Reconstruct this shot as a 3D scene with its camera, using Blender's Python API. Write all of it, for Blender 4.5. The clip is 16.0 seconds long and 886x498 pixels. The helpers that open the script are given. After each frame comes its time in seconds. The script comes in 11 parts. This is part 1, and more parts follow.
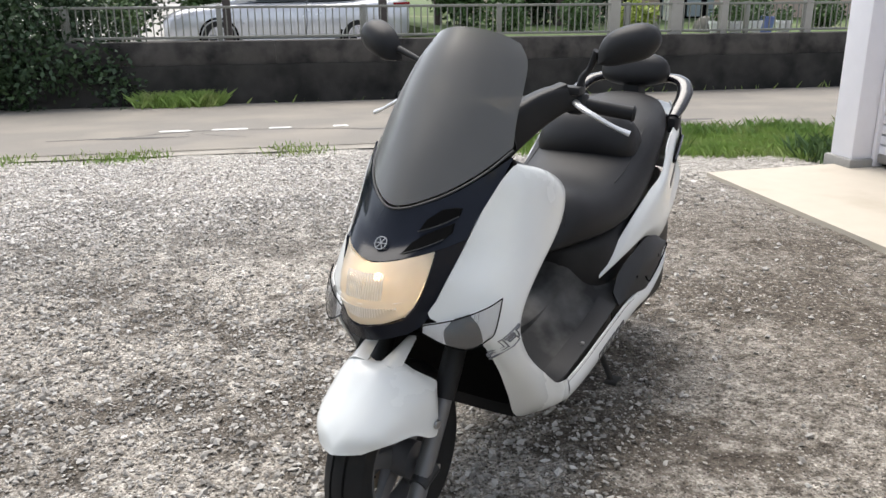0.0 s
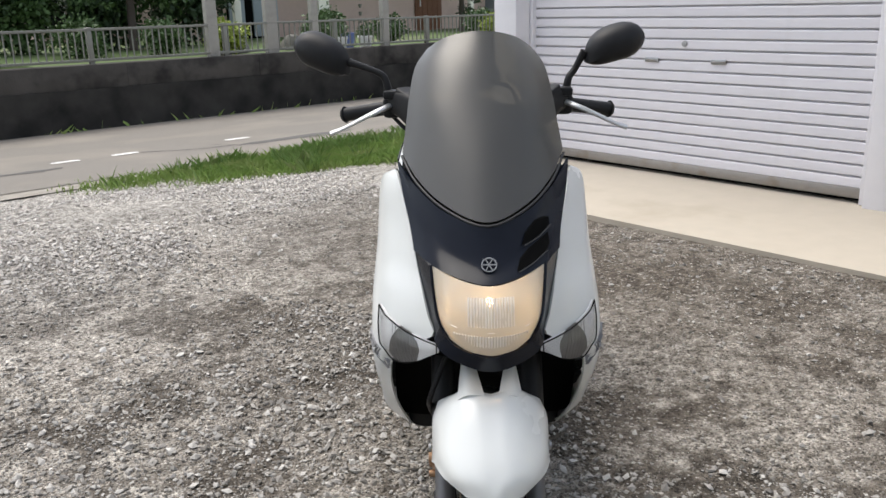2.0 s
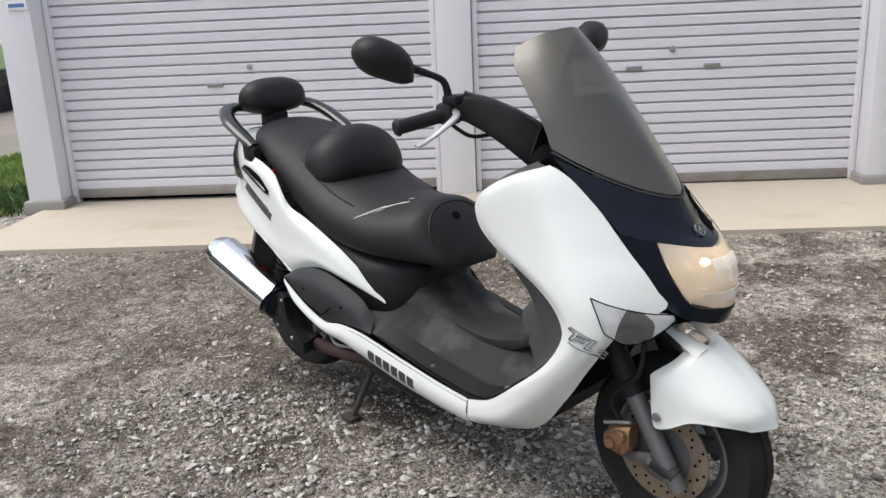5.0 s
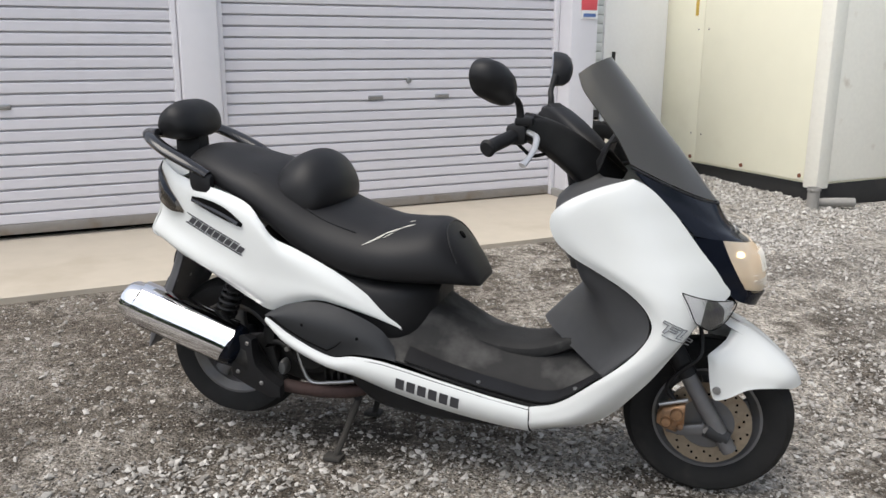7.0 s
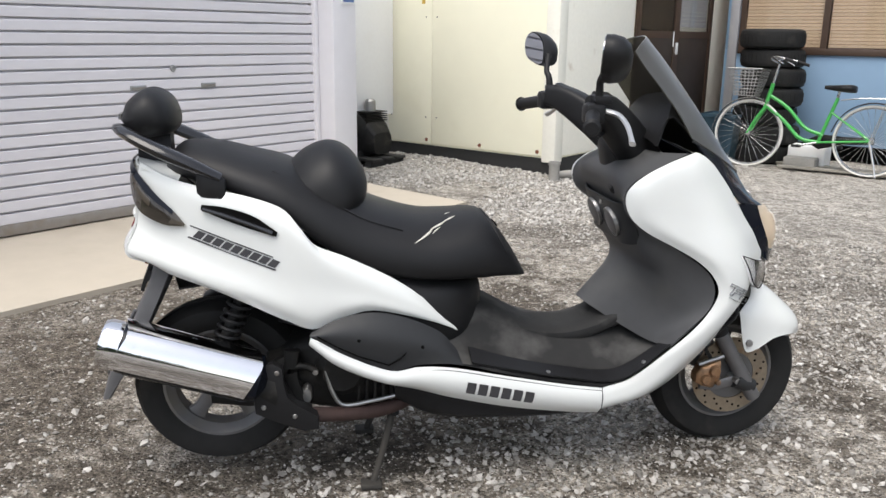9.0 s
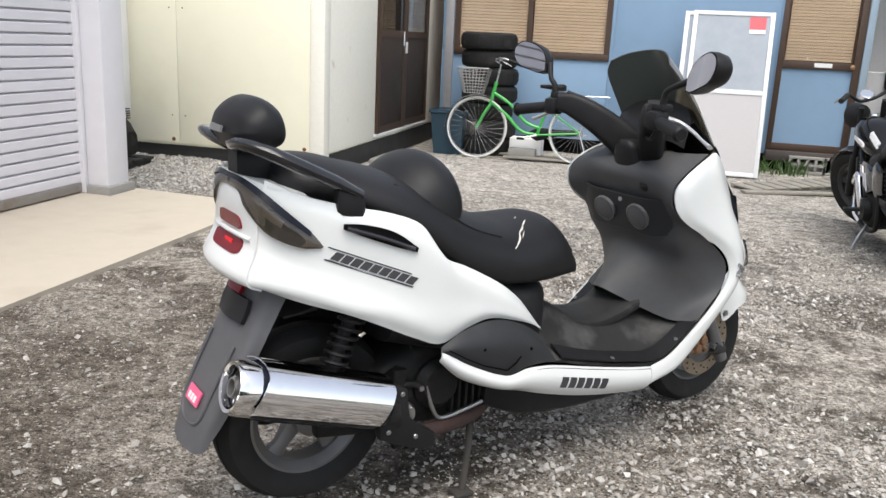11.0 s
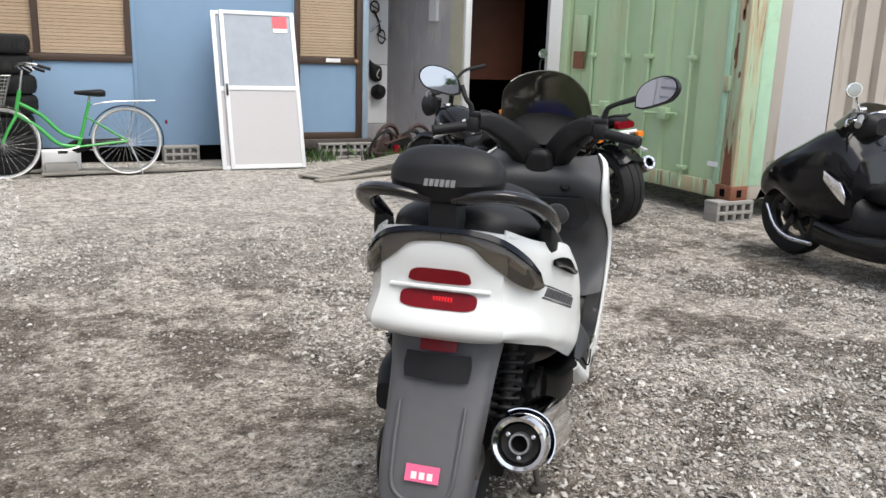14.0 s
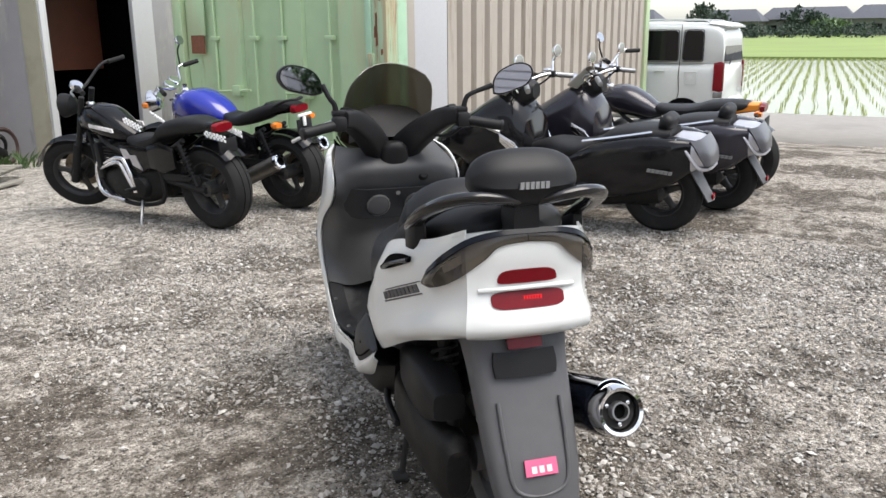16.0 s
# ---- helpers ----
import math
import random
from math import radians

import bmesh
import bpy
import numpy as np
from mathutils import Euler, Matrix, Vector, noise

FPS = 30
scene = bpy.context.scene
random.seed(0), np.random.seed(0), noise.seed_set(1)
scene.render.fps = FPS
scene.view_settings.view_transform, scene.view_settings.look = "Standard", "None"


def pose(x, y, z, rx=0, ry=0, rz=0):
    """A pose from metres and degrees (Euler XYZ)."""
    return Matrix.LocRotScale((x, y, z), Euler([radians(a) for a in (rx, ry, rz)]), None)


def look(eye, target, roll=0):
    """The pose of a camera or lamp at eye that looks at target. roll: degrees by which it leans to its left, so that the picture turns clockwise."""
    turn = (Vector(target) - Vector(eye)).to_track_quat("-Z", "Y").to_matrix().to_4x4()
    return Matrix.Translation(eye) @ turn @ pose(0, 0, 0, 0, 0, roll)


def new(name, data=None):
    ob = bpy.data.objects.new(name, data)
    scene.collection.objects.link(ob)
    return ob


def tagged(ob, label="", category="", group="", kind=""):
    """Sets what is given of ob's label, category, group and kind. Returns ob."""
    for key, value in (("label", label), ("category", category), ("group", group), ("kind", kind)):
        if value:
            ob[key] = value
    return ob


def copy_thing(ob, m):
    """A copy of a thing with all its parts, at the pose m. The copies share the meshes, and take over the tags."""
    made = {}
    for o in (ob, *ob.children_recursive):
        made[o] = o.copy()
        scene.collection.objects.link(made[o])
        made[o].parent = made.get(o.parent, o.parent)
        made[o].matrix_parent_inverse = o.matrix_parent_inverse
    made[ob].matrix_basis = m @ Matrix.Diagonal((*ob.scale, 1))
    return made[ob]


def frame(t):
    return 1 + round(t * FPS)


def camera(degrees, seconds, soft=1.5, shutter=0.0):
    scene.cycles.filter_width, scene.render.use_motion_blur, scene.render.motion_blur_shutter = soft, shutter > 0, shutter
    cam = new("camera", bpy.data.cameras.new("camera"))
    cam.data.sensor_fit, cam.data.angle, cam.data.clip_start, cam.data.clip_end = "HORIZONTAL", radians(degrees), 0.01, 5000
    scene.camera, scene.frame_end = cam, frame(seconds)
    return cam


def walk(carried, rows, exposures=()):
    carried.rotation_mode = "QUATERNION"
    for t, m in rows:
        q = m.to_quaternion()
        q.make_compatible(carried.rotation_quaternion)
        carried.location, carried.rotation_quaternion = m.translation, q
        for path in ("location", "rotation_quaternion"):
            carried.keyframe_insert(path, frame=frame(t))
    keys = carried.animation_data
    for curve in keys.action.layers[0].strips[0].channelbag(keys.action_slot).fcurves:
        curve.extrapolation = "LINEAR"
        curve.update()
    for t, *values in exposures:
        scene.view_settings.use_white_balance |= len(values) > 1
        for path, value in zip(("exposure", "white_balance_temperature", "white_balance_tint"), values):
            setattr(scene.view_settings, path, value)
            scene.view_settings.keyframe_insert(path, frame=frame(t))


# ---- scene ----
cam = camera(56.0, 16.0)
METRES, EYE, TILT, LEAN, TURN = 9.307, 1.290, 0.0, 0.0, -11.3
ROWS = [
    (0.0, 0.0, 0.0, 0.0, -0.06, -17.45, 0.19),
    (0.5, -0.0299, 0.005, -0.0031, -8.49, -16.77, -0.42),
    (1.0, -0.0568, 0.0112, -0.001, -15.53, -16.47, 0.38),
    (1.5, -0.0806, 0.0287, -0.0024, -23.0, -16.35, 2.09),
    (2.0, -0.1084, 0.0439, -0.003, -30.86, -16.41, 1.3),
    (2.5, -0.1401, 0.0573, -0.0034, -38.46, -15.86, 0.48),
    (3.0, -0.1616, 0.0811, -0.0059, -44.51, -14.93, -0.04),
    (3.5, -0.1757, 0.1083, -0.0033, -49.84, -14.76, -0.59),
    (4.0, -0.1957, 0.1373, -0.0068, -58.27, -15.44, -0.61),
    (4.5, -0.2088, 0.1648, -0.0063, -67.63, -16.22, 0.91),
    (5.0, -0.2137, 0.1941, -0.0056, -75.68, -15.57, 2.46),
    (7.5, -0.2103, 0.3478, -0.0052, -110.23, -13.83, -0.59),
    (8.0, -0.1956, 0.3687, -0.0074, -115.86, -13.86, 0.08),
    (8.5, -0.1715, 0.391, -0.0052, -121.89, -14.13, 0.54),
    (9.0, -0.1498, 0.4208, -0.0097, -129.66, -14.48, -0.7),
    (11.5, -0.0257, 0.5057, -0.0084, -160.39, -14.4, -2.56),
    (12.0, 0.0035, 0.5111, -0.0048, -167.45, -14.67, -2.11),
    (12.5, 0.0336, 0.5246, -0.0049, -175.22, -14.31, -0.8),
    (13.0, 0.061, 0.5295, -0.0049, -180.15, -13.84, -1.36),
    (13.5, 0.0967, 0.5208, -0.0029, -185.56, -13.63, -2.23),
    (14.0, 0.128, 0.5183, -0.0038, -195.1, -13.34, -1.86),
    (14.5, 0.1561, 0.5115, -0.0016, -204.45, -13.81, -0.33),
    (15.0, 0.1798, 0.4875, -0.0023, -211.21, -14.1, 1.73),
    (15.5, 0.2031, 0.472, -0.0022, -218.49, -14.49, 1.31),
    (16.0, 0.2317, 0.4529, 0.0017, -227.57, -14.58, 0.58),
]
walk(cam, [(t, pose(0, 0, EYE, TILT, LEAN, TURN) @ pose(METRES * x, METRES * y, METRES * z, 90 + pitch, roll, yaw)) for t, x, y, z, yaw, pitch, roll in ROWS],
     [(0.0, 1.15), (1.5, 0.91), (3.0, 0.82), (5.0, 0.76), (7.5, 0.70), (9.0, 0.86), (12.0, 0.94), (14.5, 0.96), (16.0, 1.09)])

# ---- world and light: a bright, thinly overcast day ----
SUN_EL, SUN_AZ = 64.0, -12.0
world = bpy.data.worlds.new("world")
scene.world = world
world.use_nodes = True
wn, wl = world.node_tree.nodes, world.node_tree.links
sky = wn.new("ShaderNodeTexSky")
sky.sky_type, sky.sun_disc = "NISHITA", False
sky.sun_elevation, sky.sun_rotation = radians(SUN_EL), radians(SUN_AZ)
sky.air_density, sky.dust_density, sky.ozone_density = 1.0, 1.5, 1.0
grey = wn.new("ShaderNodeHueSaturation")
grey.inputs["Saturation"].default_value = 0.42
wl.new(sky.outputs[0], grey.inputs["Color"])
wl.new(grey.outputs[0], wn["Background"].inputs["Color"])
wn["Background"].inputs["Strength"].default_value = 0.15
sun = new("sun", bpy.data.lights.new("sun", "SUN"))
sun.data.energy, sun.data.angle, sun.data.color = 1.7, radians(48), (1.0, 0.935, 0.85)
_az, _el = radians(SUN_AZ), radians(SUN_EL)
sun.matrix_world = look(Vector((math.sin(_az) * math.cos(_el), math.cos(_az) * math.cos(_el), math.sin(_el))) * 30, (0, 0, 0))


# ---- geometry helpers ----
class Geo:
    """Loose lists of corners and faces that become one mesh."""

    def __init__(self):
        self.v, self.f = [], []

    def add(self, verts, faces):
        n = len(self.v)
        self.v += [tuple(p) for p in verts]
        self.f += [tuple(i + n for i in f) for f in faces]
        return self

    def join(self, *others):
        for o in others:
            self.add(o.v, o.f)
        return self

    def mirrored(self):
        g = Geo()
        return g.add([(x, -y, z) for x, y, z in self.v], [tuple(reversed(f)) for f in self.f])

    def moved(self, m):
        g = Geo()
        return g.add([tuple(m @ Vector(p)) for p in self.v], self.f)


def mesh_of(name, geo, material, sharp=38):
    me = bpy.data.meshes.new(name)
    me.from_pydata(geo.v, [], geo.f)
    bm = bmesh.new()
    bm.from_mesh(me)
    bmesh.ops.recalc_face_normals(bm, faces=bm.faces)
    bm.to_mesh(me)
    bm.free()
    me.polygons.foreach_set("use_smooth", [True] * len(me.polygons))
    me.set_sharp_from_angle(angle=radians(sharp))
    me.materials.append(material)
    return me


def part(name, geo, material, parent, label="", sharp=38):
    ob = new(name, mesh_of(name, geo, material, sharp))
    ob.parent = parent
    if label:
        ob["label"] = label
    return ob


def piece(name, me, parent, m):
    """One of many alike pieces on a shared mesh."""
    ob = new(name, me)
    ob.parent = parent
    ob.matrix_basis = m
    return ob


def thing(name, label, category, m=None, group="", kind=""):
    ob = new(name)
    ob.empty_display_size = 0.1
    if m is not None:
        ob.matrix_basis = m
    return tagged(ob, label, category, group, kind)


def single(name, geo, material, label, category, m=None, group="", kind="", sharp=38):
    ob = new(name, mesh_of(name, geo, material, sharp))
    if m is not None:
        ob.matrix_basis = m
    return tagged(ob, label, category, group, kind)


def box(x0, y0, z0, x1, y1, z1, b=0.0):
    """A box between two corners, its edges bevelled by b."""
    g = Geo()
    if b <= 0:
        v = [(x, y, z) for x in (x0, x1) for y in (y0, y1) for z in (z0, z1)]
        return g.add(v, [(0, 1, 3, 2), (4, 6, 7, 5), (0, 4, 5, 1), (2, 3, 7, 6), (0, 2, 6, 4), (1, 5, 7, 3)])
    bm = bmesh.new()
    bmesh.ops.create_cube(bm, size=1)
    for p in bm.verts:
        p.co = ((x0 + x1) / 2 + p.co.x * (x1 - x0), (y0 + y1) / 2 + p.co.y * (y1 - y0), (z0 + z1) / 2 + p.co.z * (z1 - z0))
    bmesh.ops.bevel(bm, geom=list(bm.edges), offset=b, segments=2, affect="EDGES", profile=0.5)
    bm.verts.index_update()
    g.add([p.co[:] for p in bm.verts], [[p.index for p in f.verts] for f in bm.faces])
    bm.free()
    return g


def curve(points, n):
    """n points along a smooth line through the given ones."""
    p = np.array(points, float)
    if len(p) == 2:
        return p[0] + np.linspace(0, 1, n)[:, None] * (p[1] - p[0])
    d = np.r_[0, np.cumsum(np.sqrt(np.linalg.norm(np.diff(p, axis=0), axis=1)) + 1e-9)]
    tangent = np.zeros_like(p)
    for i in range(len(p)):
        a, b = max(i - 1, 0), min(i + 1, len(p) - 1)
        tangent[i] = (p[b] - p[a]) / (d[b] - d[a])
    out = []
    for s in np.linspace(0, d[-1], n):
        i = min(np.searchsorted(d, s, side="right") - 1, len(p) - 2)
        h = d[i + 1] - d[i]
        u = (s - d[i]) / h
        out.append((2 * u**3 - 3 * u**2 + 1) * p[i] + (u**3 - 2 * u**2 + u) * h * tangent[i] + (3 * u**2 - 2 * u**3) * p[i + 1] + (u**3 - u**2) * h * tangent[i + 1])
    return np.array(out)


def loft(rails, nu=24, nv=12, thick=0.004):
    """A skin of some thickness over a row of rails."""
    r = np.array([curve(q, nu) for q in rails])
    grid = np.array([curve(r[:, i], nv) for i in range(nu)])
    du, dv = np.gradient(grid, axis=0), np.gradient(grid, axis=1)
    nrm = np.cross(du, dv)
    nrm /= np.linalg.norm(nrm, axis=2, keepdims=True) + 1e-12
    inner = grid - nrm * thick
    g = Geo()
    idx = lambda i, j, k=0: k * nu * nv + i * nv + j
    faces = []
    for i in range(nu - 1):
        for j in range(nv - 1):
            faces.append((idx(i, j), idx(i + 1, j), idx(i + 1, j + 1), idx(i, j + 1)))
            faces.append((idx(i, j, 1), idx(i, j + 1, 1), idx(i + 1, j + 1, 1), idx(i + 1, j, 1)))
    for i in range(nu - 1):
        for j in (0, nv - 1):
            faces.append((idx(i, j), idx(i + 1, j), idx(i + 1, j, 1), idx(i, j, 1)))
    for j in range(nv - 1):
        for i in (0, nu - 1):
            faces.append((idx(i, j), idx(i, j + 1), idx(i, j + 1, 1), idx(i, j, 1)))
    return g.add(np.concatenate([grid.reshape(-1, 3), inner.reshape(-1, 3)]).tolist(), faces)


def both(rail):
    """A rail given from the outside to the middle, carried over to the other side."""
    r = [tuple(p) for p in rail]
    return r + [(x, -y, z) for x, y, z in reversed(r[:-1])] if abs(r[-1][1]) < 1e-6 else r + [(x, -y, z) for x, y, z in reversed(r)]


def skin(loops, caps=True):
    """Closed loops of equal count, joined one to the next."""
    n = len(loops[0])
    g = Geo()
    faces = []
    for k in range(len(loops) - 1):
        for i in range(n):
            j = (i + 1) % n
            faces.append((k * n + i, k * n + j, (k + 1) * n + j, (k + 1) * n + i))
    if caps:
        faces += [tuple(reversed(range(n))), tuple(range((len(loops) - 1) * n, len(loops) * n))]
    return g.add([tuple(p) for l in loops for p in l], faces)


def tube(points, r, seg=10, n=None, flat=1.0):
    """A round bar along a smooth line; r is one radius or one for each point; flat squeezes it in height."""
    pts = np.array(points, float)
    k = n or max(2, (len(pts) - 1) * 5 + 1)
    line = curve(pts, k) if len(pts) > 2 else pts
    rad = np.interp(np.linspace(0, 1, len(line)), np.linspace(0, 1, len(pts)), r if hasattr(r, "__len__") else [r] * len(pts))
    t = np.gradient(line, axis=0)
    t /= np.linalg.norm(t, axis=1, keepdims=True) + 1e-12
    side = np.cross(t[0], (0, 0, 1) if abs(t[0][2]) < 0.9 else (1, 0, 0))
    loops = []
    for p, d, q in zip(line, t, rad):
        side = side - d * (side @ d)
        side /= np.linalg.norm(side) + 1e-12
        up = np.cross(side, d)
        loops.append([p + q * (math.cos(a) * side + flat * math.sin(a) * up) for a in np.linspace(0, 2 * math.pi, seg, endpoint=False)])
    return skin(loops)


def lathe(profile, seg=32, m=None, closed=False):
    """A profile of (radius, height) turned about z, then moved by m."""
    rows = [(max(r, 1e-4), h) for r, h in profile]
    loops = [[(r * math.cos(a), r * math.sin(a), h) for a in np.linspace(0, 2 * math.pi, seg, endpoint=False)] for r, h in rows]
    if closed:
        loops.append(loops[0])
    g = skin(loops, caps=not closed)
    return g.moved(m) if m is not None else g


def hull(sections, seg=20, power=2.6):
    """A body along x from rows of (x, bottom, top, half width[, y])."""
    loops = []
    for s in sections:
        x, lo, hi, w = s[:4]
        yc = s[4] if len(s) > 4 else 0
        loop = []
        for a in np.linspace(0, 2 * math.pi, seg, endpoint=False):
            c, d = math.cos(a), math.sin(a)
            loop.append((x, yc + w * math.copysign(abs(c) ** (2 / power), c), (lo + hi) / 2 + (hi - lo) / 2 * math.copysign(abs(d) ** (2 / power), d)))
        loops.append(loop)
    return skin(loops)


def smooth_hull(sections, n, seg=20, power=2.6):
    return hull([tuple(r) for r in curve(sections, n)], seg, power)


def pillow(outline, half, n=9, roll=0.45, m=48, power=3.2, foot=None):
    """A cushion: an outline in x and z, drawn out to both sides and rounded off there, towards its foot."""
    o = curve([(x, 0, z) for x, z in outline] + [(outline[0][0], 0, outline[0][1])], m + 1)[:-1]
    c = o.mean(0) if foot is None else np.array((foot[0], 0, foot[1]))
    loops = []
    for v in np.linspace(-1, 1, n * 2 + 1):
        s = (1 - abs(v) ** power) ** roll if abs(v) < 1 else 0.12
        s = max(s, 0.12)
        loops.append([tuple(c + (p - c) * (0.25 + 0.75 * s) + np.array((0, v * half, 0))) for p in o])
    return skin(loops)


Y_AXLE = pose(0, 0, 0, 90, 0, 0)


# ---- materials ----
def material(name, colour, rough=0.5, metal=0.0, vary=0.12, grain=30.0, bump=0.0, fine=250.0, dirt=None, dirt_at=0.55, dirt_scale=3.0, coat=0.0, random_tint=0.0, spec=0.5):
    """A surface with grain at one scale, dirt or wear at another, and fine relief."""
    mt = bpy.data.materials.new(name)
    mt.use_nodes = True
    nd, ln = mt.node_tree.nodes, mt.node_tree.links
    b = nd["Principled BSDF"]
    b.inputs["Metallic"].default_value, b.inputs["Coat Weight"].default_value = metal, coat
    b.inputs["Specular IOR Level"].default_value = spec
    tc = nd.new("ShaderNodeTexCoord")
    n1, n2 = nd.new("ShaderNodeTexNoise"), nd.new("ShaderNodeTexNoise")
    n1.inputs["Scale"].default_value, n1.inputs["Detail"].default_value = grain, 6
    n2.inputs["Scale"].default_value, n2.inputs["Detail"].default_value = dirt_scale, 8
    for n in (n1, n2):
        ln.new(tc.outputs["Object"], n.inputs["Vector"])
    mix = nd.new("ShaderNodeMixRGB")
    mix.inputs[1].default_value = (*[c * (1 - vary) for c in colour], 1)
    mix.inputs[2].default_value = (*[min(1, c * (1 + vary)) for c in colour], 1)
    ln.new(n1.outputs["Fac"], mix.inputs[0])
    out = mix.outputs[0]
    ramp = nd.new("ShaderNodeValToRGB")
    ramp.color_ramp.elements[0].position, ramp.color_ramp.elements[1].position = dirt_at, min(1, dirt_at + 0.25)
    ln.new(n2.outputs["Fac"], ramp.inputs[0])
    if dirt:
        d = nd.new("ShaderNodeMixRGB")
        d.inputs[2].default_value = (*dirt, 1)
        ln.new(ramp.outputs[0], d.inputs[0])
        ln.new(out, d.inputs[1])
        out = d.outputs[0]
    if random_tint:
        info, hsv, mr = nd.new("ShaderNodeObjectInfo"), nd.new("ShaderNodeHueSaturation"), nd.new("ShaderNodeMapRange")
        mr.inputs["To Min"].default_value, mr.inputs["To Max"].default_value = 1 - random_tint, 1 + random_tint
        ln.new(info.outputs["Random"], mr.inputs["Value"])
        ln.new(mr.outputs[0], hsv.inputs["Value"])
        ln.new(out, hsv.inputs["Color"])
        out = hsv.outputs[0]
    ln.new(out, b.inputs["Base Color"])
    rr = nd.new("ShaderNodeMapRange")
    rr.inputs["To Min"].default_value, rr.inputs["To Max"].default_value = max(0.02, rough * 0.8), min(1, rough * 1.25)
    ln.new(n2.outputs["Fac"], rr.inputs["Value"])
    ln.new(rr.outputs[0], b.inputs["Roughness"])
    if bump:
        n3, bp = nd.new("ShaderNodeTexNoise"), nd.new("ShaderNodeBump")
        n3.inputs["Scale"].default_value, n3.inputs["Detail"].default_value = fine, 3
        bp.inputs["Strength"].default_value, bp.inputs["Distance"].default_value = bump, 0.3 / fine
        ln.new(tc.outputs["Object"], n3.inputs["Vector"])
        ln.new(n3.outputs["Fac"], bp.inputs["Height"])
        ln.new(bp.outputs[0], b.inputs["Normal"])
    return mt


def glass(name, tint, dark=0.5, rough=0.05, body=(0.05, 0.05, 0.05), gloss=0.035):
    """A tinted pane: part seen through, part its own hazy surface, with gloss at a grazing view."""
    mt = bpy.data.materials.new(name)
    mt.use_nodes = True
    nd, ln = mt.node_tree.nodes, mt.node_tree.links
    nd.remove(nd["Principled BSDF"])
    tr, df, gl = nd.new("ShaderNodeBsdfTransparent"), nd.new("ShaderNodeBsdfDiffuse"), nd.new("ShaderNodeBsdfGlossy")
    tr.inputs[0].default_value, df.inputs[0].default_value = (*tint, 1), (*body, 1)
    gl.inputs["Roughness"].default_value = rough
    a, c, lw = nd.new("ShaderNodeMixShader"), nd.new("ShaderNodeMixShader"), nd.new("ShaderNodeLayerWeight")
    lw.inputs["Blend"].default_value = 0.5
    steep, fr = nd.new("ShaderNodeMath"), nd.new("ShaderNodeMath")
    steep.operation, steep.inputs[1].default_value = "POWER", 4.5
    fr.operation, fr.inputs[1].default_value, fr.inputs[2].default_value = "MULTIPLY_ADD", 0.9, gloss
    ln.new(lw.outputs["Facing"], steep.inputs[0]), ln.new(steep.outputs[0], fr.inputs[0])
    noise_n, tc, mr = nd.new("ShaderNodeTexNoise"), nd.new("ShaderNodeTexCoord"), nd.new("ShaderNodeMapRange")
    noise_n.inputs["Scale"].default_value = 9
    ln.new(tc.outputs["Object"], noise_n.inputs["Vector"])
    ln.new(noise_n.outputs["Fac"], mr.inputs["Value"])
    mr.inputs["To Min"].default_value, mr.inputs["To Max"].default_value = dark * 0.85, min(1, dark * 1.15)
    ln.new(mr.outputs[0], a.inputs[0])
    ln.new(tr.outputs[0], a.inputs[1]), ln.new(df.outputs[0], a.inputs[2])
    ln.new(fr.outputs[0], c.inputs[0]), ln.new(a.outputs[0], c.inputs[1]), ln.new(gl.outputs[0], c.inputs[2])
    ln.new(c.outputs[0], nd["Material Output"].inputs["Surface"])
    return mt


def glow(name, colour, strength):
    mt = bpy.data.materials.new(name)
    mt.use_nodes = True
    b = mt.node_tree.nodes["Principled BSDF"]
    b.inputs["Base Color"].default_value = (*colour, 1)
    b.inputs["Emission Color"].default_value, b.inputs["Emission Strength"].default_value = (*colour, 1), strength
    return mt


WHITE_PAINT = material("white_gloss_paint", (0.70, 0.715, 0.70), 0.25, vary=0.03, grain=6, dirt=(0.63, 0.64, 0.61), dirt_at=0.6, coat=0.3)
NAVY_GLOSS = material("black_gloss_paint", (0.007, 0.009, 0.015), 0.16, vary=0.2, coat=0.02, spec=0.17)
SPEAKER = material("dull_speaker_mesh", (0.11, 0.11, 0.115), 0.5, 0.3, vary=0.2, grain=300, bump=0.5, fine=900)
BLACK_PLASTIC = material("black_textured_plastic", (0.012, 0.012, 0.013), 0.5, vary=0.2, bump=0.25, fine=700, dirt=(0.028, 0.028, 0.028), dirt_at=0.58, dirt_scale=5, spec=0.26)
GREY_PLASTIC = material("weathered_grey_plastic", (0.022, 0.023, 0.025), 0.5, vary=0.15, bump=0.2, fine=600, dirt=(0.05, 0.05, 0.049), dirt_at=0.55, dirt_scale=6, spec=0.35)
MUD_GREY = material("faded_mudguard_plastic", (0.085, 0.085, 0.09), 0.5, vary=0.12, bump=0.15, fine=500, dirt=(0.17, 0.17, 0.17), dirt_at=0.53, dirt_scale=5)
FLOOR_RUBBER = material("dusty_rubber_mat", (0.018, 0.018, 0.018), 0.7, vary=0.25, bump=0.4, fine=400, dirt=(0.125, 0.122, 0.117), dirt_at=0.50, dirt_scale=5.5, spec=0.3)
SEAT_VINYL = material("black_seat_vinyl", (0.009, 0.009, 0.010), 0.5, vary=0.15, bump=0.35, fine=900, dirt=(0.018, 0.018, 0.020), dirt_at=0.55, dirt_scale=4, spec=0.3)
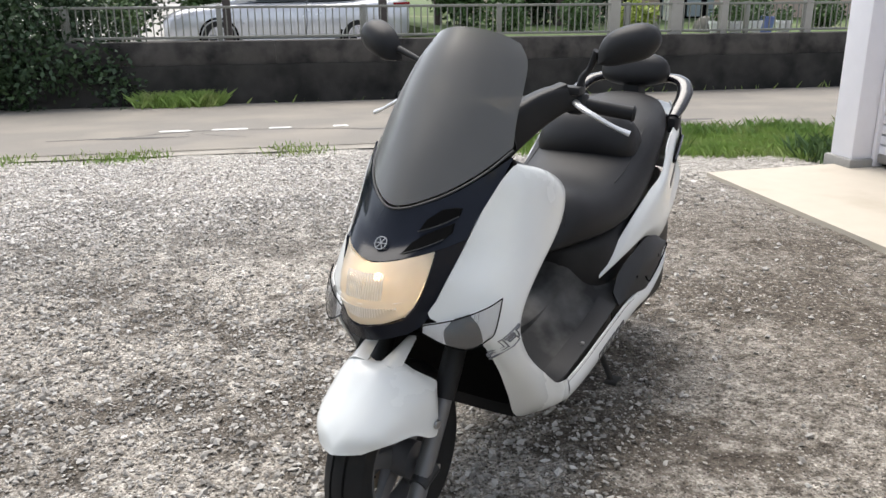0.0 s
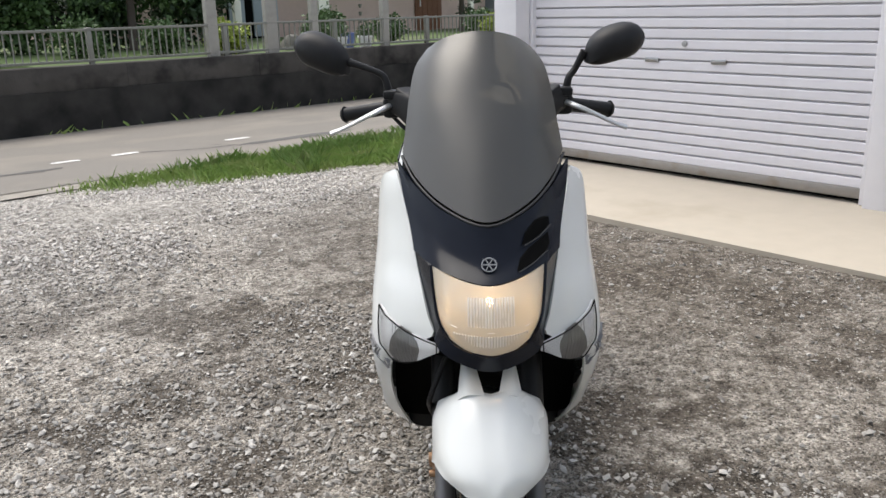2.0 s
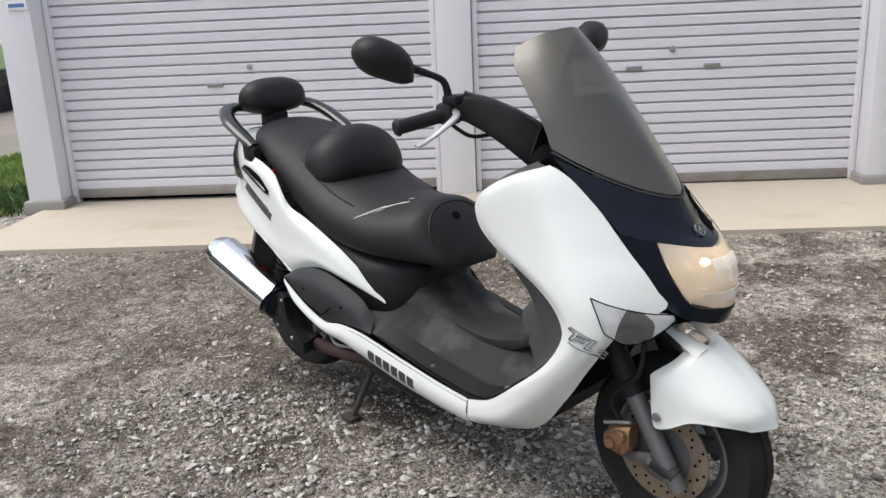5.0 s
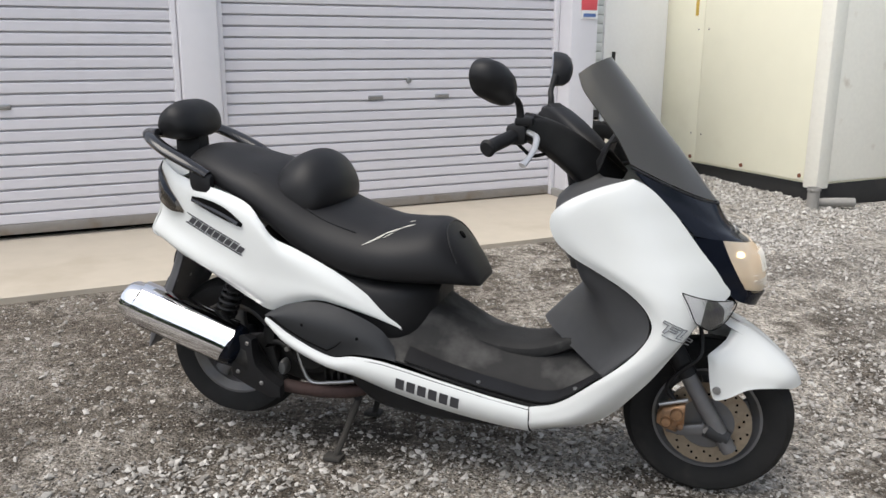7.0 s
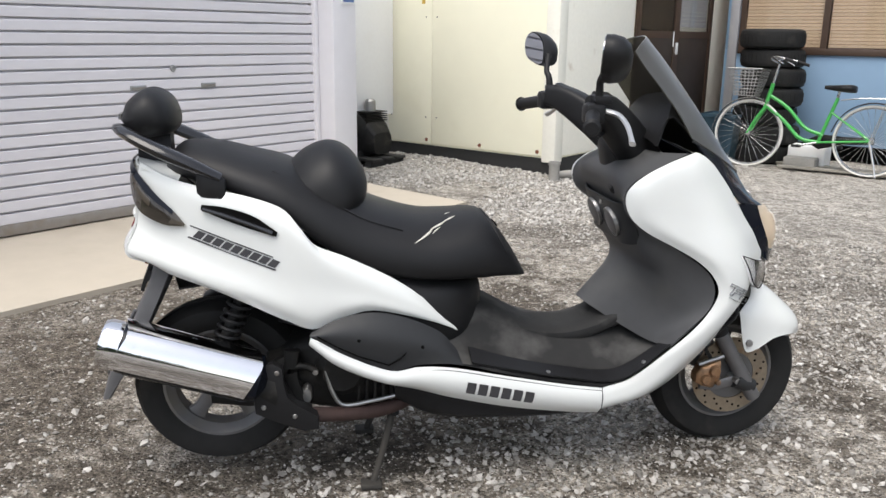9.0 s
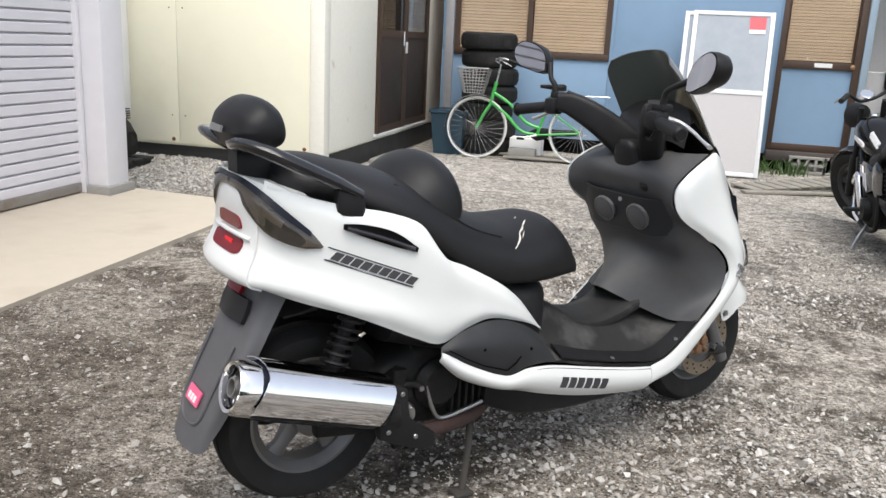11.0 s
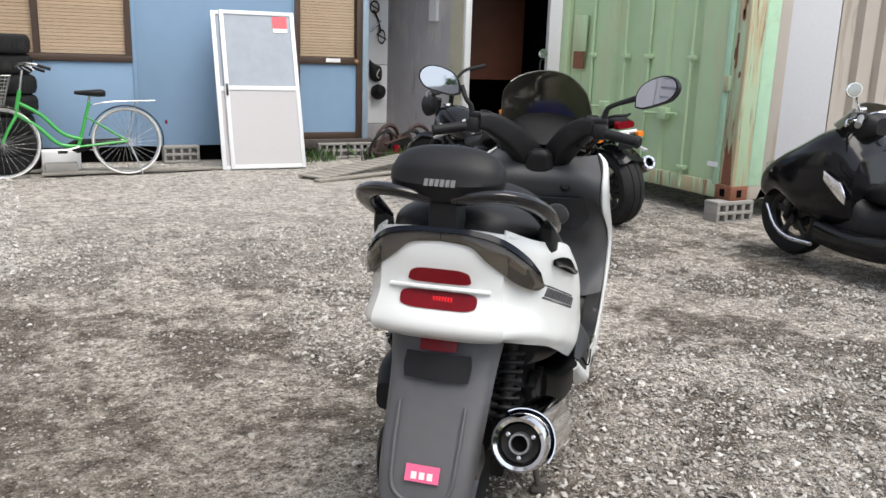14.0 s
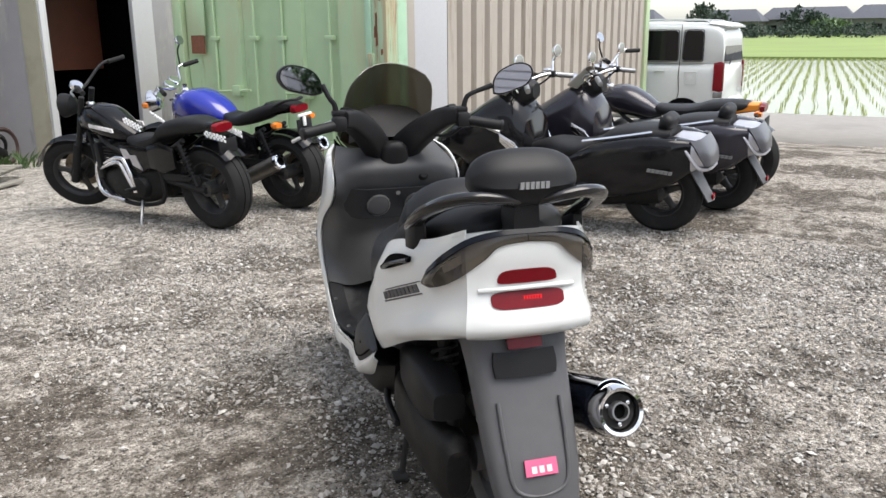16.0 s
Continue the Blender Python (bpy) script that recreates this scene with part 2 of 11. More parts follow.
RUBBER = material("tyre_rubber", (0.013, 0.013, 0.013), 0.75, vary=0.2, bump=0.3, fine=300, dirt=(0.035, 0.033, 0.030), dirt_at=0.55, dirt_scale=9, spec=0.3)
CHROME = material("chrome", (0.8, 0.8, 0.82), 0.07, 1.0, vary=0.04, dirt=(0.45, 0.43, 0.4), dirt_at=0.62, dirt_scale=8)
DULL_STEEL = material("dull_steel", (0.36, 0.36, 0.36), 0.4, 0.9, vary=0.15, dirt=(0.2, 0.16, 0.12), dirt_at=0.6, dirt_scale=12)
RIM_GREY = material("cast_wheel_grey", (0.15, 0.15, 0.155), 0.42, 0.45, vary=0.15, dirt=(0.16, 0.15, 0.13), dirt_at=0.5, dirt_scale=14)
RIM_DARK = material("black_cast_wheel", (0.035, 0.035, 0.037), 0.45, 0.3, vary=0.2, dirt=(0.08, 0.075, 0.065), dirt_at=0.55, dirt_scale=14)
RUST_PIPE = material("rusty_pipe", (0.055, 0.032, 0.028), 0.75, 0.2, vary=0.35, grain=60, bump=0.4, fine=300, dirt=(0.05, 0.04, 0.04))
ENGINE = material("grimy_engine_metal", (0.014, 0.014, 0.014), 0.55, 0.4, vary=0.4, grain=40, bump=0.5, fine=200, dirt=(0.060, 0.056, 0.050), dirt_scale=12, spec=0.35)
BRASS = material("gold_caliper", (0.34, 0.20, 0.11), 0.4, 0.6, vary=0.35, grain=60, dirt=(0.07, 0.05, 0.04), dirt_at=0.5, dirt_scale=25)
DISC_RUST = material("worn_brake_disc", (0.30, 0.25, 0.19), 0.45, 0.7, vary=0.25, grain=80, dirt=(0.26, 0.16, 0.09), dirt_scale=18)
SMOKED = glass("smoked_screen", (0.47, 0.445, 0.38), 0.38, 0.30, (0.092, 0.086, 0.073), 0.085)
SMOKED_LENS = glass("smoked_lens", (0.46, 0.42, 0.37), 0.42, 0.05, (0.060, 0.052, 0.044), 0.05)
CLEAR_LENS = glass("clear_lens", (0.92, 0.92, 0.92), 0.10, 0.05, (0.4, 0.4, 0.4))
RED_LENS = material("red_lens", (0.16, 0.004, 0.009), 0.20, vary=0.2, spec=0.25)
# weak added glow for the bright red bits in the brake lamp
RED_GLOW = glow("glowing_red_lens", (0.7, 0.015, 0.025), 0.22)
RIB_GLASS = glass("ribbed_glass", (0.98, 0.96, 0.90), 0.75, 0.06, (0.97, 0.95, 0.90), 0.15)
AMBER_LENS = material("amber_lens", (0.75, 0.22, 0.03), 0.2, vary=0.1, coat=0.3)
LAMP_WARM = glow("lit_headlamp_bulb", (1.0, 0.66, 0.33), 13.0)
# flat white in place of the sky a mirrored bowl would reflect
WHITE_BOWL = material("sky_white_reflector", (0.90, 0.90, 0.90), 0.35, 0.0, vary=0.15, grain=50)
LAMP_BOWL = material("grey_lamp_bowl", (0.17, 0.165, 0.16), 0.35, 0.3, vary=0.35, grain=60)
STAND_DUST = material("dusty_stand_steel", (0.03, 0.028, 0.025), 0.8, vary=0.3, grain=40, dirt=(0.06, 0.054, 0.046))
HEAD_LENS = glass("ribbed_headlamp_lens", (0.96, 0.94, 0.90), 0.28, 0.08, (0.95, 0.93, 0.88), 0.05)
# the moulded lens also scatters the light of the bulb behind it
_nd, _ln = HEAD_LENS.node_tree.nodes, HEAD_LENS.node_tree.links
_scatter, _mix = _nd.new("ShaderNodeBsdfTranslucent"), _nd.new("ShaderNodeMixShader")
_scatter.inputs["Color"].default_value, _mix.inputs[0].default_value = (0.95, 0.91, 0.83, 1), 0.34
_ln.new(_nd["Material Output"].inputs["Surface"].links[0].from_socket, _mix.inputs[1])
_ln.new(_scatter.outputs[0], _mix.inputs[2])
_ln.new(_mix.outputs[0], _nd["Material Output"].inputs["Surface"])
INDICATOR_LENS = glass("clear_indicator_lens", (0.90, 0.90, 0.90), 0.03, 0.05, (0.3, 0.3, 0.3))
SHIELD_GREY = material("faded_shield_plastic", (0.058, 0.059, 0.062), 0.55, vary=0.12, bump=0.2, fine=600, dirt=(0.085, 0.084, 0.08), dirt_at=0.52, dirt_scale=4, spec=0.4)
LEVER = material("bright_lever", (0.62, 0.62, 0.62), 0.35, 0.6, vary=0.1)
RAIL_BLACK = material("satin_black_rail", (0.012, 0.012, 0.014), 0.18, vary=0.2, coat=0.2)
REFLECTOR = material("lamp_reflector", (0.84, 0.81, 0.73), 0.35, 0.35, vary=0.15, grain=45)
MIRROR = material("mirror_glass", (0.46, 0.47, 0.50), 0.02, 1.0, vary=0.01)
DECAL_DARK = material("dark_decal", (0.05, 0.05, 0.055), 0.4, vary=0.1)
DECAL_GREY = material("thin_grey_print", (0.20, 0.20, 0.21), 0.4, vary=0.1)
DECAL_LIGHT = material("pale_lettering", (0.20, 0.20, 0.20), 0.4, vary=0.05)
WHITE_DECAL = material("white_print", (0.75, 0.72, 0.72), 0.5, vary=0.03)
# near-black for trim and joints; in openings and gaps it is painted shade
BLACK_AND_SHADE = material("black_and_painted_shade", (0.004, 0.004, 0.004), 0.9, vary=0.1, spec=0.05)
PINK = material("pink_sticker", (0.75, 0.12, 0.25), 0.5, vary=0.06)
STUFFING = material("torn_foam", (0.6, 0.58, 0.52), 0.9, vary=0.2)


# ---- ground ----
def gz(x, y):
    """The lie of the land: level at the scooter, falling to the road and a little to the sheds."""
    z = 0.0
    if y > 5.5:
        z -= 0.0457 * min(y - 5.5, 7.0) * min(1, (y - 5.5) / 1.0)
    if y < -1.5:
        z -= 0.06 * min(1, (-1.5 - y) / 2.6)
    if x < -6.8:
        z -= 0.33 * min(1, (-6.8 - x) / 3.5)
    if x < -14.6:
        z -= 0.16 * min(1, (-14.6 - x) / 0.8)
    return z


def nodes_of(name):
    mt = bpy.data.materials.new(name)
    mt.use_nodes = True
    return mt, mt.node_tree.nodes, mt.node_tree.links


def ramp_node(nd, stops):
    r = nd.new("ShaderNodeValToRGB")
    e = r.color_ramp.elements
    while len(e) < len(stops):
        e.new(0.5)
    for k, (p, c) in enumerate(stops):
        e[k].position, e[k].color = p, (*c, 1)
    return r


DARK_SPOT = (0.94, 2.52, 0.0)


def gravel_material():
    """Trodden dirt with pale crushed stone pressed into it."""
    mt, nd, ln = nodes_of("gravel_yard")
    b = nd["Principled BSDF"]
    tc = nd.new("ShaderNodeTexCoord")
    P = tc.outputs["Object"]

    def noise_at(scale, detail=6, rough=0.6):
        n = nd.new("ShaderNodeTexNoise")
        n.inputs["Scale"].default_value, n.inputs["Detail"].default_value, n.inputs["Roughness"].default_value = scale, detail, rough
        ln.new(P, n.inputs["Vector"])
        return n.outputs["Fac"]

    def vor(scale):
        v = nd.new("ShaderNodeTexVoronoi")
        v.inputs["Scale"].default_value = scale
        warp = nd.new("ShaderNodeVectorMath")
        warp.operation = "ADD"
        nn = nd.new("ShaderNodeTexNoise")
        nn.inputs["Scale"].default_value = scale * 1.3
        sc = nd.new("ShaderNodeVectorMath")
        sc.operation = "SCALE"
        sc.inputs["Scale"].default_value = 0.5 / scale
        ln.new(P, nn.inputs["Vector"]), ln.new(nn.outputs["Color"], sc.inputs[0])
        ln.new(P, warp.inputs[0]), ln.new(sc.outputs[0], warp.inputs[1]), ln.new(warp.outputs[0], v.inputs["Vector"])
        return v

    def mixc(fac, a, c):
        m = nd.new("ShaderNodeMixRGB")
        for sock, val in ((m.inputs[0], fac), (m.inputs[1], a), (m.inputs[2], c)):
            if isinstance(val, tuple):
                sock.default_value = (*val, 1)
            elif isinstance(val, float):
                sock.default_value = val
            else:
                ln.new(val, sock)
        return m.outputs[0]

    v1, v2, v3 = vor(95), vor(38), vor(200)
    grains = ramp_node(nd, [(0.0, (0.15, 0.134, 0.113)), (0.30, (0.315, 0.287, 0.248)), (0.70, (0.45, 0.415, 0.366)), (1.0, (0.62, 0.582, 0.525))])
    tiny = ramp_node(nd, [(0.0, (0.18, 0.162, 0.138)), (0.5, (0.375, 0.343, 0.298)), (1.0, (0.58, 0.542, 0.485))])
    sep3 = nd.new("ShaderNodeSeparateColor")
    ln.new(v3.outputs["Color"], sep3.inputs[0])
    ln.new(sep3.outputs[0], tiny.inputs[0])
    sep = nd.new("ShaderNodeSeparateColor")
    ln.new(v1.outputs["Color"], sep.inputs[0])
    ln.new(sep.outputs[0], grains.inputs[0])
    stones = ramp_node(nd, [(0.0, (0.24, 0.224, 0.20)), (0.5, (0.38, 0.357, 0.32)), (1.0, (0.58, 0.555, 0.51))])
    sep2 = nd.new("ShaderNodeSeparateColor")
    ln.new(v2.outputs["Color"], sep2.inputs[0])
    ln.new(sep2.outputs[1], stones.inputs[0])
    some = ramp_node(nd, [(0.70, (0, 0, 0)), (0.74, (1, 1, 1))])
    ln.new(sep2.outputs[0], some.inputs[0])
    near = ramp_node(nd, [(0.30, (1, 1, 1)), (0.42, (0, 0, 0))])
    ln.new(v2.outputs["Distance"], near.inputs[0])
    both_m = nd.new("ShaderNodeMath")
    both_m.operation = "MULTIPLY"
    ln.new(some.outputs[0], both_m.inputs[0]), ln.new(near.outputs[0], both_m.inputs[1])
    mingle = ramp_node(nd, [(0.40, (0, 0, 0)), (0.58, (1, 1, 1))])
    ln.new(noise_at(16, 5, 0.7), mingle.inputs[0])
    stony = mixc(both_m.outputs[0], mixc(mingle.outputs[0], grains.outputs[0], tiny.outputs[0]), stones.outputs[0])
    dirt = ramp_node(nd, [(0.28, (0.055, 0.046, 0.036)), (0.5, (0.130, 0.110, 0.087)), (0.72, (0.26, 0.228, 0.188))])
    ln.new(noise_at(70, 8, 0.85), dirt.inputs[0])
    soil = ramp_node(nd, [(0.28, (0.046, 0.039, 0.031)), (0.5, (0.118, 0.102, 0.084)), (0.72, (0.26, 0.232, 0.197))])
    ln.new(noise_at(85, 8, 0.85), soil.inputs[0])
    patch = ramp_node(nd, [(0.48, (0, 0, 0)), (0.545, (1, 1, 1))])
    pn = nd.new("ShaderNodeMath")
    pn.operation = "ADD"
    small = nd.new("ShaderNodeMath")
    small.operation = "MULTIPLY_ADD"
    small.inputs[1].default_value, small.inputs[2].default_value = 0.35, -0.17
    ln.new(noise_at(9, 8, 0.8), small.inputs[0])
    ln.new(noise_at(1.5, 7, 0.7), pn.inputs[0]), ln.new(small.outputs[0], pn.inputs[1])
    ln.new(pn.outputs[0], patch.inputs[0])
    col = mixc(patch.outputs[0], stony, soil.outputs[0])
    # fresh white stone lies toward the road and the sheds
    xyz = nd.new("ShaderNodeSeparateXYZ")
    ln.new(P, xyz.inputs[0])
    off = nd.new("ShaderNodeMath")
    off.operation = "ABSOLUTE"
    cen = nd.new("ShaderNodeMath")
    cen.operation = "SUBTRACT"
    cen.inputs[1].default_value = 1.9
    ln.new(xyz.outputs["Y"], cen.inputs[0]), ln.new(cen.outputs[0], off.inputs[0])
    wob = nd.new("ShaderNodeMath")
    wob.operation = "MULTIPLY_ADD"
    wob.inputs[1].default_value, wob.inputs[2].default_value = 2.6, -1.3
    ln.new(noise_at(1.7, 7, 0.7), wob.inputs[0])
    far = nd.new("ShaderNodeMath")
    ln.new(off.outputs[0], far.inputs[0]), ln.new(wob.outputs[0], far.inputs[1])
    mr = nd.new("ShaderNodeMapRange")
    mr.inputs["From Min"].default_value, mr.inputs["From Max"].default_value, mr.inputs["To Max"].default_value = 1.5, 4.2, 0.8
    ln.new(far.outputs[0], mr.inputs["Value"])
    pale = ramp_node(nd, [(0.0, (0.25, 0.235, 0.21)), (0.4, (0.46, 0.437, 0.40)), (1.0, (0.66, 0.635, 0.59))])
    ln.new(sep.outputs[1], pale.inputs[0])
    col = mixc(mr.outputs[0], col, pale.outputs[0])
    # bare damp earth before the concrete apron
    near_slab = nd.new("ShaderNodeMapRange")
    near_slab.inputs["From Min"].default_value, near_slab.inputs["From Max"].default_value, near_slab.inputs["To Max"].default_value = 0.5, 2.2, 0.70
    band = nd.new("ShaderNodeMath")
    band.operation = "MULTIPLY_ADD"
    band.inputs[1].default_value, band.inputs[2].default_value = 2.4, -1.2
    ln.new(noise_at(2.3, 7, 0.75), band.inputs[0])
    shifted = nd.new("ShaderNodeMath")
    ln.new(xyz.outputs["X"], shifted.inputs[0]), ln.new(band.outputs[0], shifted.inputs[1])
    ln.new(shifted.outputs[0], near_slab.inputs["Value"])
    in_yard = nd.new("ShaderNodeMapRange")
    in_yard.inputs["From Min"].default_value, in_yard.inputs["From Max"].default_value = 0.3, 2.3
    ln.new(xyz.outputs["Y"], in_yard.inputs["Value"])
    before = nd.new("ShaderNodeMapRange")
    before.inputs["From Min"].default_value, before.inputs["From Max"].default_value = 5.6, 4.4
    ln.new(xyz.outputs["Y"], before.inputs["Value"])
    m1, m2 = nd.new("ShaderNodeMath"), nd.new("ShaderNodeMath")
    m1.operation = m2.operation = "MULTIPLY"
    ln.new(near_slab.outputs[0], m1.inputs[0]), ln.new(in_yard.outputs[0], m1.inputs[1])
    ln.new(m1.outputs[0], m2.inputs[0]), ln.new(before.outputs[0], m2.inputs[1])
    col = mixc(m2.outputs[0], col, dirt.outputs[0])
    # damp soil and the scooter's contact shade painted as one ragged-edged patch
    spot = nd.new("ShaderNodeVectorMath")
    spot.operation = "DISTANCE"
    spot.inputs[1].default_value = (0.72, 2.85, 0.0)
    ln.new(P, spot.inputs[0])
    rag = nd.new("ShaderNodeMath")
    rag.operation = "MULTIPLY_ADD"
    rag.inputs[1].default_value = 1.5
    ln.new(noise_at(3.1, 8, 0.75), rag.inputs[0]), ln.new(spot.outputs["Value"], rag.inputs[2])
    shaded = nd.new("ShaderNodeMapRange")
    shaded.inputs["From Min"].default_value, shaded.inputs["From Max"].default_value, shaded.inputs["To Min"].default_value, shaded.inputs["To Max"].default_value = 1.15, 1.62, 0.52, 0.0
    ln.new(rag.outputs[0], shaded.inputs["Value"])
    col = mixc(shaded.outputs[0], col, soil.outputs[0])
    # a dark ragged spot under the engine
    from_spot = nd.new("ShaderNodeVectorMath")
    from_spot.operation = "DISTANCE"
    from_spot.inputs[1].default_value = DARK_SPOT
    ln.new(P, from_spot.inputs[0])
    ragged = nd.new("ShaderNodeMath")
    ragged.operation = "MULTIPLY_ADD"
    ragged.inputs[1].default_value = 0.5
    ln.new(noise_at(7, 8, 0.7), ragged.inputs[0]), ln.new(from_spot.outputs["Value"], ragged.inputs[2])
    spot_mask = nd.new("ShaderNodeMapRange")
    spot_mask.inputs["From Min"].default_value, spot_mask.inputs["From Max"].default_value, spot_mask.inputs["To Min"].default_value, spot_mask.inputs["To Max"].default_value = 0.33, 0.46, 0.75, 0.0
    ln.new(ragged.outputs[0], spot_mask.inputs["Value"])
    col = mixc(spot_mask.outputs[0], col, (0.030, 0.026, 0.022))
    # pale chips scattered over everything, and dark specks painting shade in small pits
    chips = ramp_node(nd, [(0.95, (0, 0, 0)), (0.975, (1, 1, 1))])
    ln.new(sep.outputs[2], chips.inputs[0])
    col = mixc(chips.outputs[0], col, (0.40, 0.378, 0.34))
    bits = ramp_node(nd, [(0.95, (0, 0, 0)), (0.97, (1, 1, 1))])
    ln.new(sep3.outputs[1], bits.inputs[0])
    col = mixc(bits.outputs[0], col, (0.42, 0.398, 0.36))
    pits = ramp_node(nd, [(0.04, (1, 1, 1)), (0.06, (0, 0, 0))])
    ln.new(sep3.outputs[2], pits.inputs[0])
    col = mixc(pits.outputs[0], col, (0.045, 0.04, 0.034))
    # clods and hollows a hand wide, grit between; stones' shading painted as random tone
    def times(c, value, ramp):
        r = ramp_node(nd, ramp)
        ln.new(value, r.inputs[0])
        m = nd.new("ShaderNodeMixRGB")
        m.blend_type = "MULTIPLY"
        m.inputs[0].default_value = 1.0
        ln.new(c, m.inputs[1]), ln.new(r.outputs[0], m.inputs[2])
        return m.outputs[0]
    col = times(col, noise_at(14, 10, 0.78), [(0.37, (0.44, 0.42, 0.39)), (0.50, (1.05, 1.04, 1.03)), (0.63, (1.50, 1.50, 1.50))])
    col = times(col, noise_at(48, 6, 0.7), [(0.36, (0.36, 0.345, 0.33)), (0.48, (1.0, 1.0, 1.0)), (0.64, (1.40, 1.40, 1.40))])
    ln.new(col, b.inputs["Base Color"])
    b.inputs["Roughness"].default_value = 0.92
    b.inputs["Specular IOR Level"].default_value = 0.25
    h = nd.new("ShaderNodeMath")
    h.operation = "SUBTRACT"
    ln.new(noise_at(42, 8, 0.75), h.inputs[0]), ln.new(v1.outputs["Distance"], h.inputs[1])
    bp = nd.new("ShaderNodeBump")
    bp.inputs["Strength"].default_value, bp.inputs["Distance"].default_value = 1.0, 0.014
    ln.new(h.outputs[0], bp.inputs["Height"]), ln.new(bp.outputs[0], b.inputs["Normal"])
    return mt


GRAVEL = gravel_material()
PALE_STONE, _nd, _ln = nodes_of("fresh_white_stone")
_g = _nd.new("ShaderNodeNewGeometry")
_r = ramp_node(_nd, [(0.0, (0.28, 0.265, 0.24)), (0.5, (0.42, 0.40, 0.37)), (0.9, (0.52, 0.50, 0.465)), (1.0, (0.62, 0.60, 0.565))])
_ln.new(_g.outputs["Random Per Island"], _r.inputs[0])
_ln.new(_r.outputs[0], _nd["Principled BSDF"].inputs["Base Color"])
_nd["Principled BSDF"].inputs["Roughness"].default_value = 0.9
WHITE_STONE, _nd, _ln = nodes_of("new_limestone_chips")
_g = _nd.new("ShaderNodeNewGeometry")
_r = ramp_node(_nd, [(0.0, (0.35, 0.322, 0.292)), (0.5, (0.535, 0.50, 0.46)), (1.0, (0.715, 0.68, 0.64))])
_ln.new(_g.outputs["Random Per Island"], _r.inputs[0])
_ln.new(_r.outputs[0], _nd["Principled BSDF"].inputs["Base Color"])
_nd["Principled BSDF"].inputs["Roughness"].default_value = 0.9
STONE, _nd, _ln = nodes_of("crushed_stone")
_g = _nd.new("ShaderNodeNewGeometry")
_r = ramp_node(_nd, [(0.0, (0.15, 0.14, 0.125)), (0.4, (0.29, 0.272, 0.246)), (0.8, (0.42, 0.398, 0.365)), (1.0, (0.56, 0.535, 0.50))])
_ln.new(_g.outputs["Random Per Island"], _r.inputs[0])
_ln.new(_r.outputs[0], _nd["Principled BSDF"].inputs["Base Color"])
_nd["Principled BSDF"].inputs["Roughness"].default_value = 0.9
CONCRETE = material("pale_concrete", (0.46, 0.41, 0.335), 0.85, vary=0.07, grain=8, bump=0.2, fine=300, dirt=(0.36, 0.31, 0.24), dirt_at=0.56, dirt_scale=1.6)
ASPHALT = material("worn_asphalt", (0.185, 0.168, 0.145), 0.9, vary=0.16, grain=90, bump=0.4, fine=250, dirt=(0.255, 0.228, 0.19), dirt_at=0.46, dirt_scale=0.9)
ASPHALT_PATCH = material("dark_asphalt_patch", (0.10, 0.095, 0.088), 0.9, vary=0.2, grain=90, bump=0.4, fine=250)
GUTTER = material("pale_gutter_concrete", (0.30, 0.275, 0.235), 0.9, vary=0.2, grain=14, bump=0.3, fine=120, dirt=(0.16, 0.145, 0.12), dirt_at=0.5, dirt_scale=3)
ROAD_PAINT = material("road_paint", (0.70, 0.69, 0.66), 0.7, vary=0.1, grain=40, dirt=(0.4, 0.38, 0.34), dirt_at=0.55, dirt_scale=12)
GARAGE_WHITE = material("lavender_white_paint", (0.72, 0.71, 0.74), 0.5, vary=0.04, grain=10, bump=0.06, fine=90, dirt=(0.64, 0.63, 0.64), dirt_at=0.62, dirt_scale=3)
SHUTTER_PAINT = material("shutter_enamel", (0.66, 0.645, 0.68), 0.4, vary=0.04, grain=12, dirt=(0.56, 0.54, 0.56), dirt_at=0.6, dirt_scale=4, random_tint=0.025)
SHUTTER_BASE = material("shutter_bottom_rail", (0.30, 0.28, 0.26), 0.45, 0.5, vary=0.1, dirt=(0.22, 0.17, 0.12), dirt_scale=6)
CREAM = material("cream_panel", (0.89, 0.865, 0.69), 0.5, vary=0.03, grain=5, bump=0.05, fine=60, dirt=(0.78, 0.74, 0.56), dirt_at=0.6, dirt_scale=1.2)
CREAM_POST = material("off_white_post", (0.88, 0.86, 0.77), 0.5, vary=0.05, dirt=(0.45, 0.36, 0.25), dirt_at=0.66, dirt_scale=5)
BLUE_WALL = material("sky_blue_panel", (0.205, 0.315, 0.45), 0.6, vary=0.05, grain=6, bump=0.06, fine=80, dirt=(0.175, 0.27, 0.38), dirt_at=0.55, dirt_scale=1.5)
BLUE_TRIM = material("grey_blue_trim", (0.30, 0.38, 0.46), 0.5, 0.2, vary=0.1, grain=8)
BROWN_FRAME = material("brown_aluminium", (0.075, 0.048, 0.035), 0.4, 0.3, vary=0.12)
DOOR_BROWN = material("dark_brown_panel", (0.035, 0.026, 0.022), 0.5, vary=0.15, dirt=(0.05, 0.038, 0.03), dirt_scale=4)
BLIND = material("bamboo_blind", (0.74, 0.55, 0.37), 0.6, vary=0.2, grain=60, random_tint=0.08)
PALE_BLIND = material("pale_blind", (0.55, 0.55, 0.55), 0.6, vary=0.1, random_tint=0.05)
DARK_GLASS = glass("dark_window", (0.3, 0.32, 0.32), 0.55, 0.03, (0.02, 0.022, 0.022))
CLEAR_GLASS = glass("window_glass", (0.97, 0.97, 0.97), 0.05, 0.03, (0.1, 0.1, 0.1))
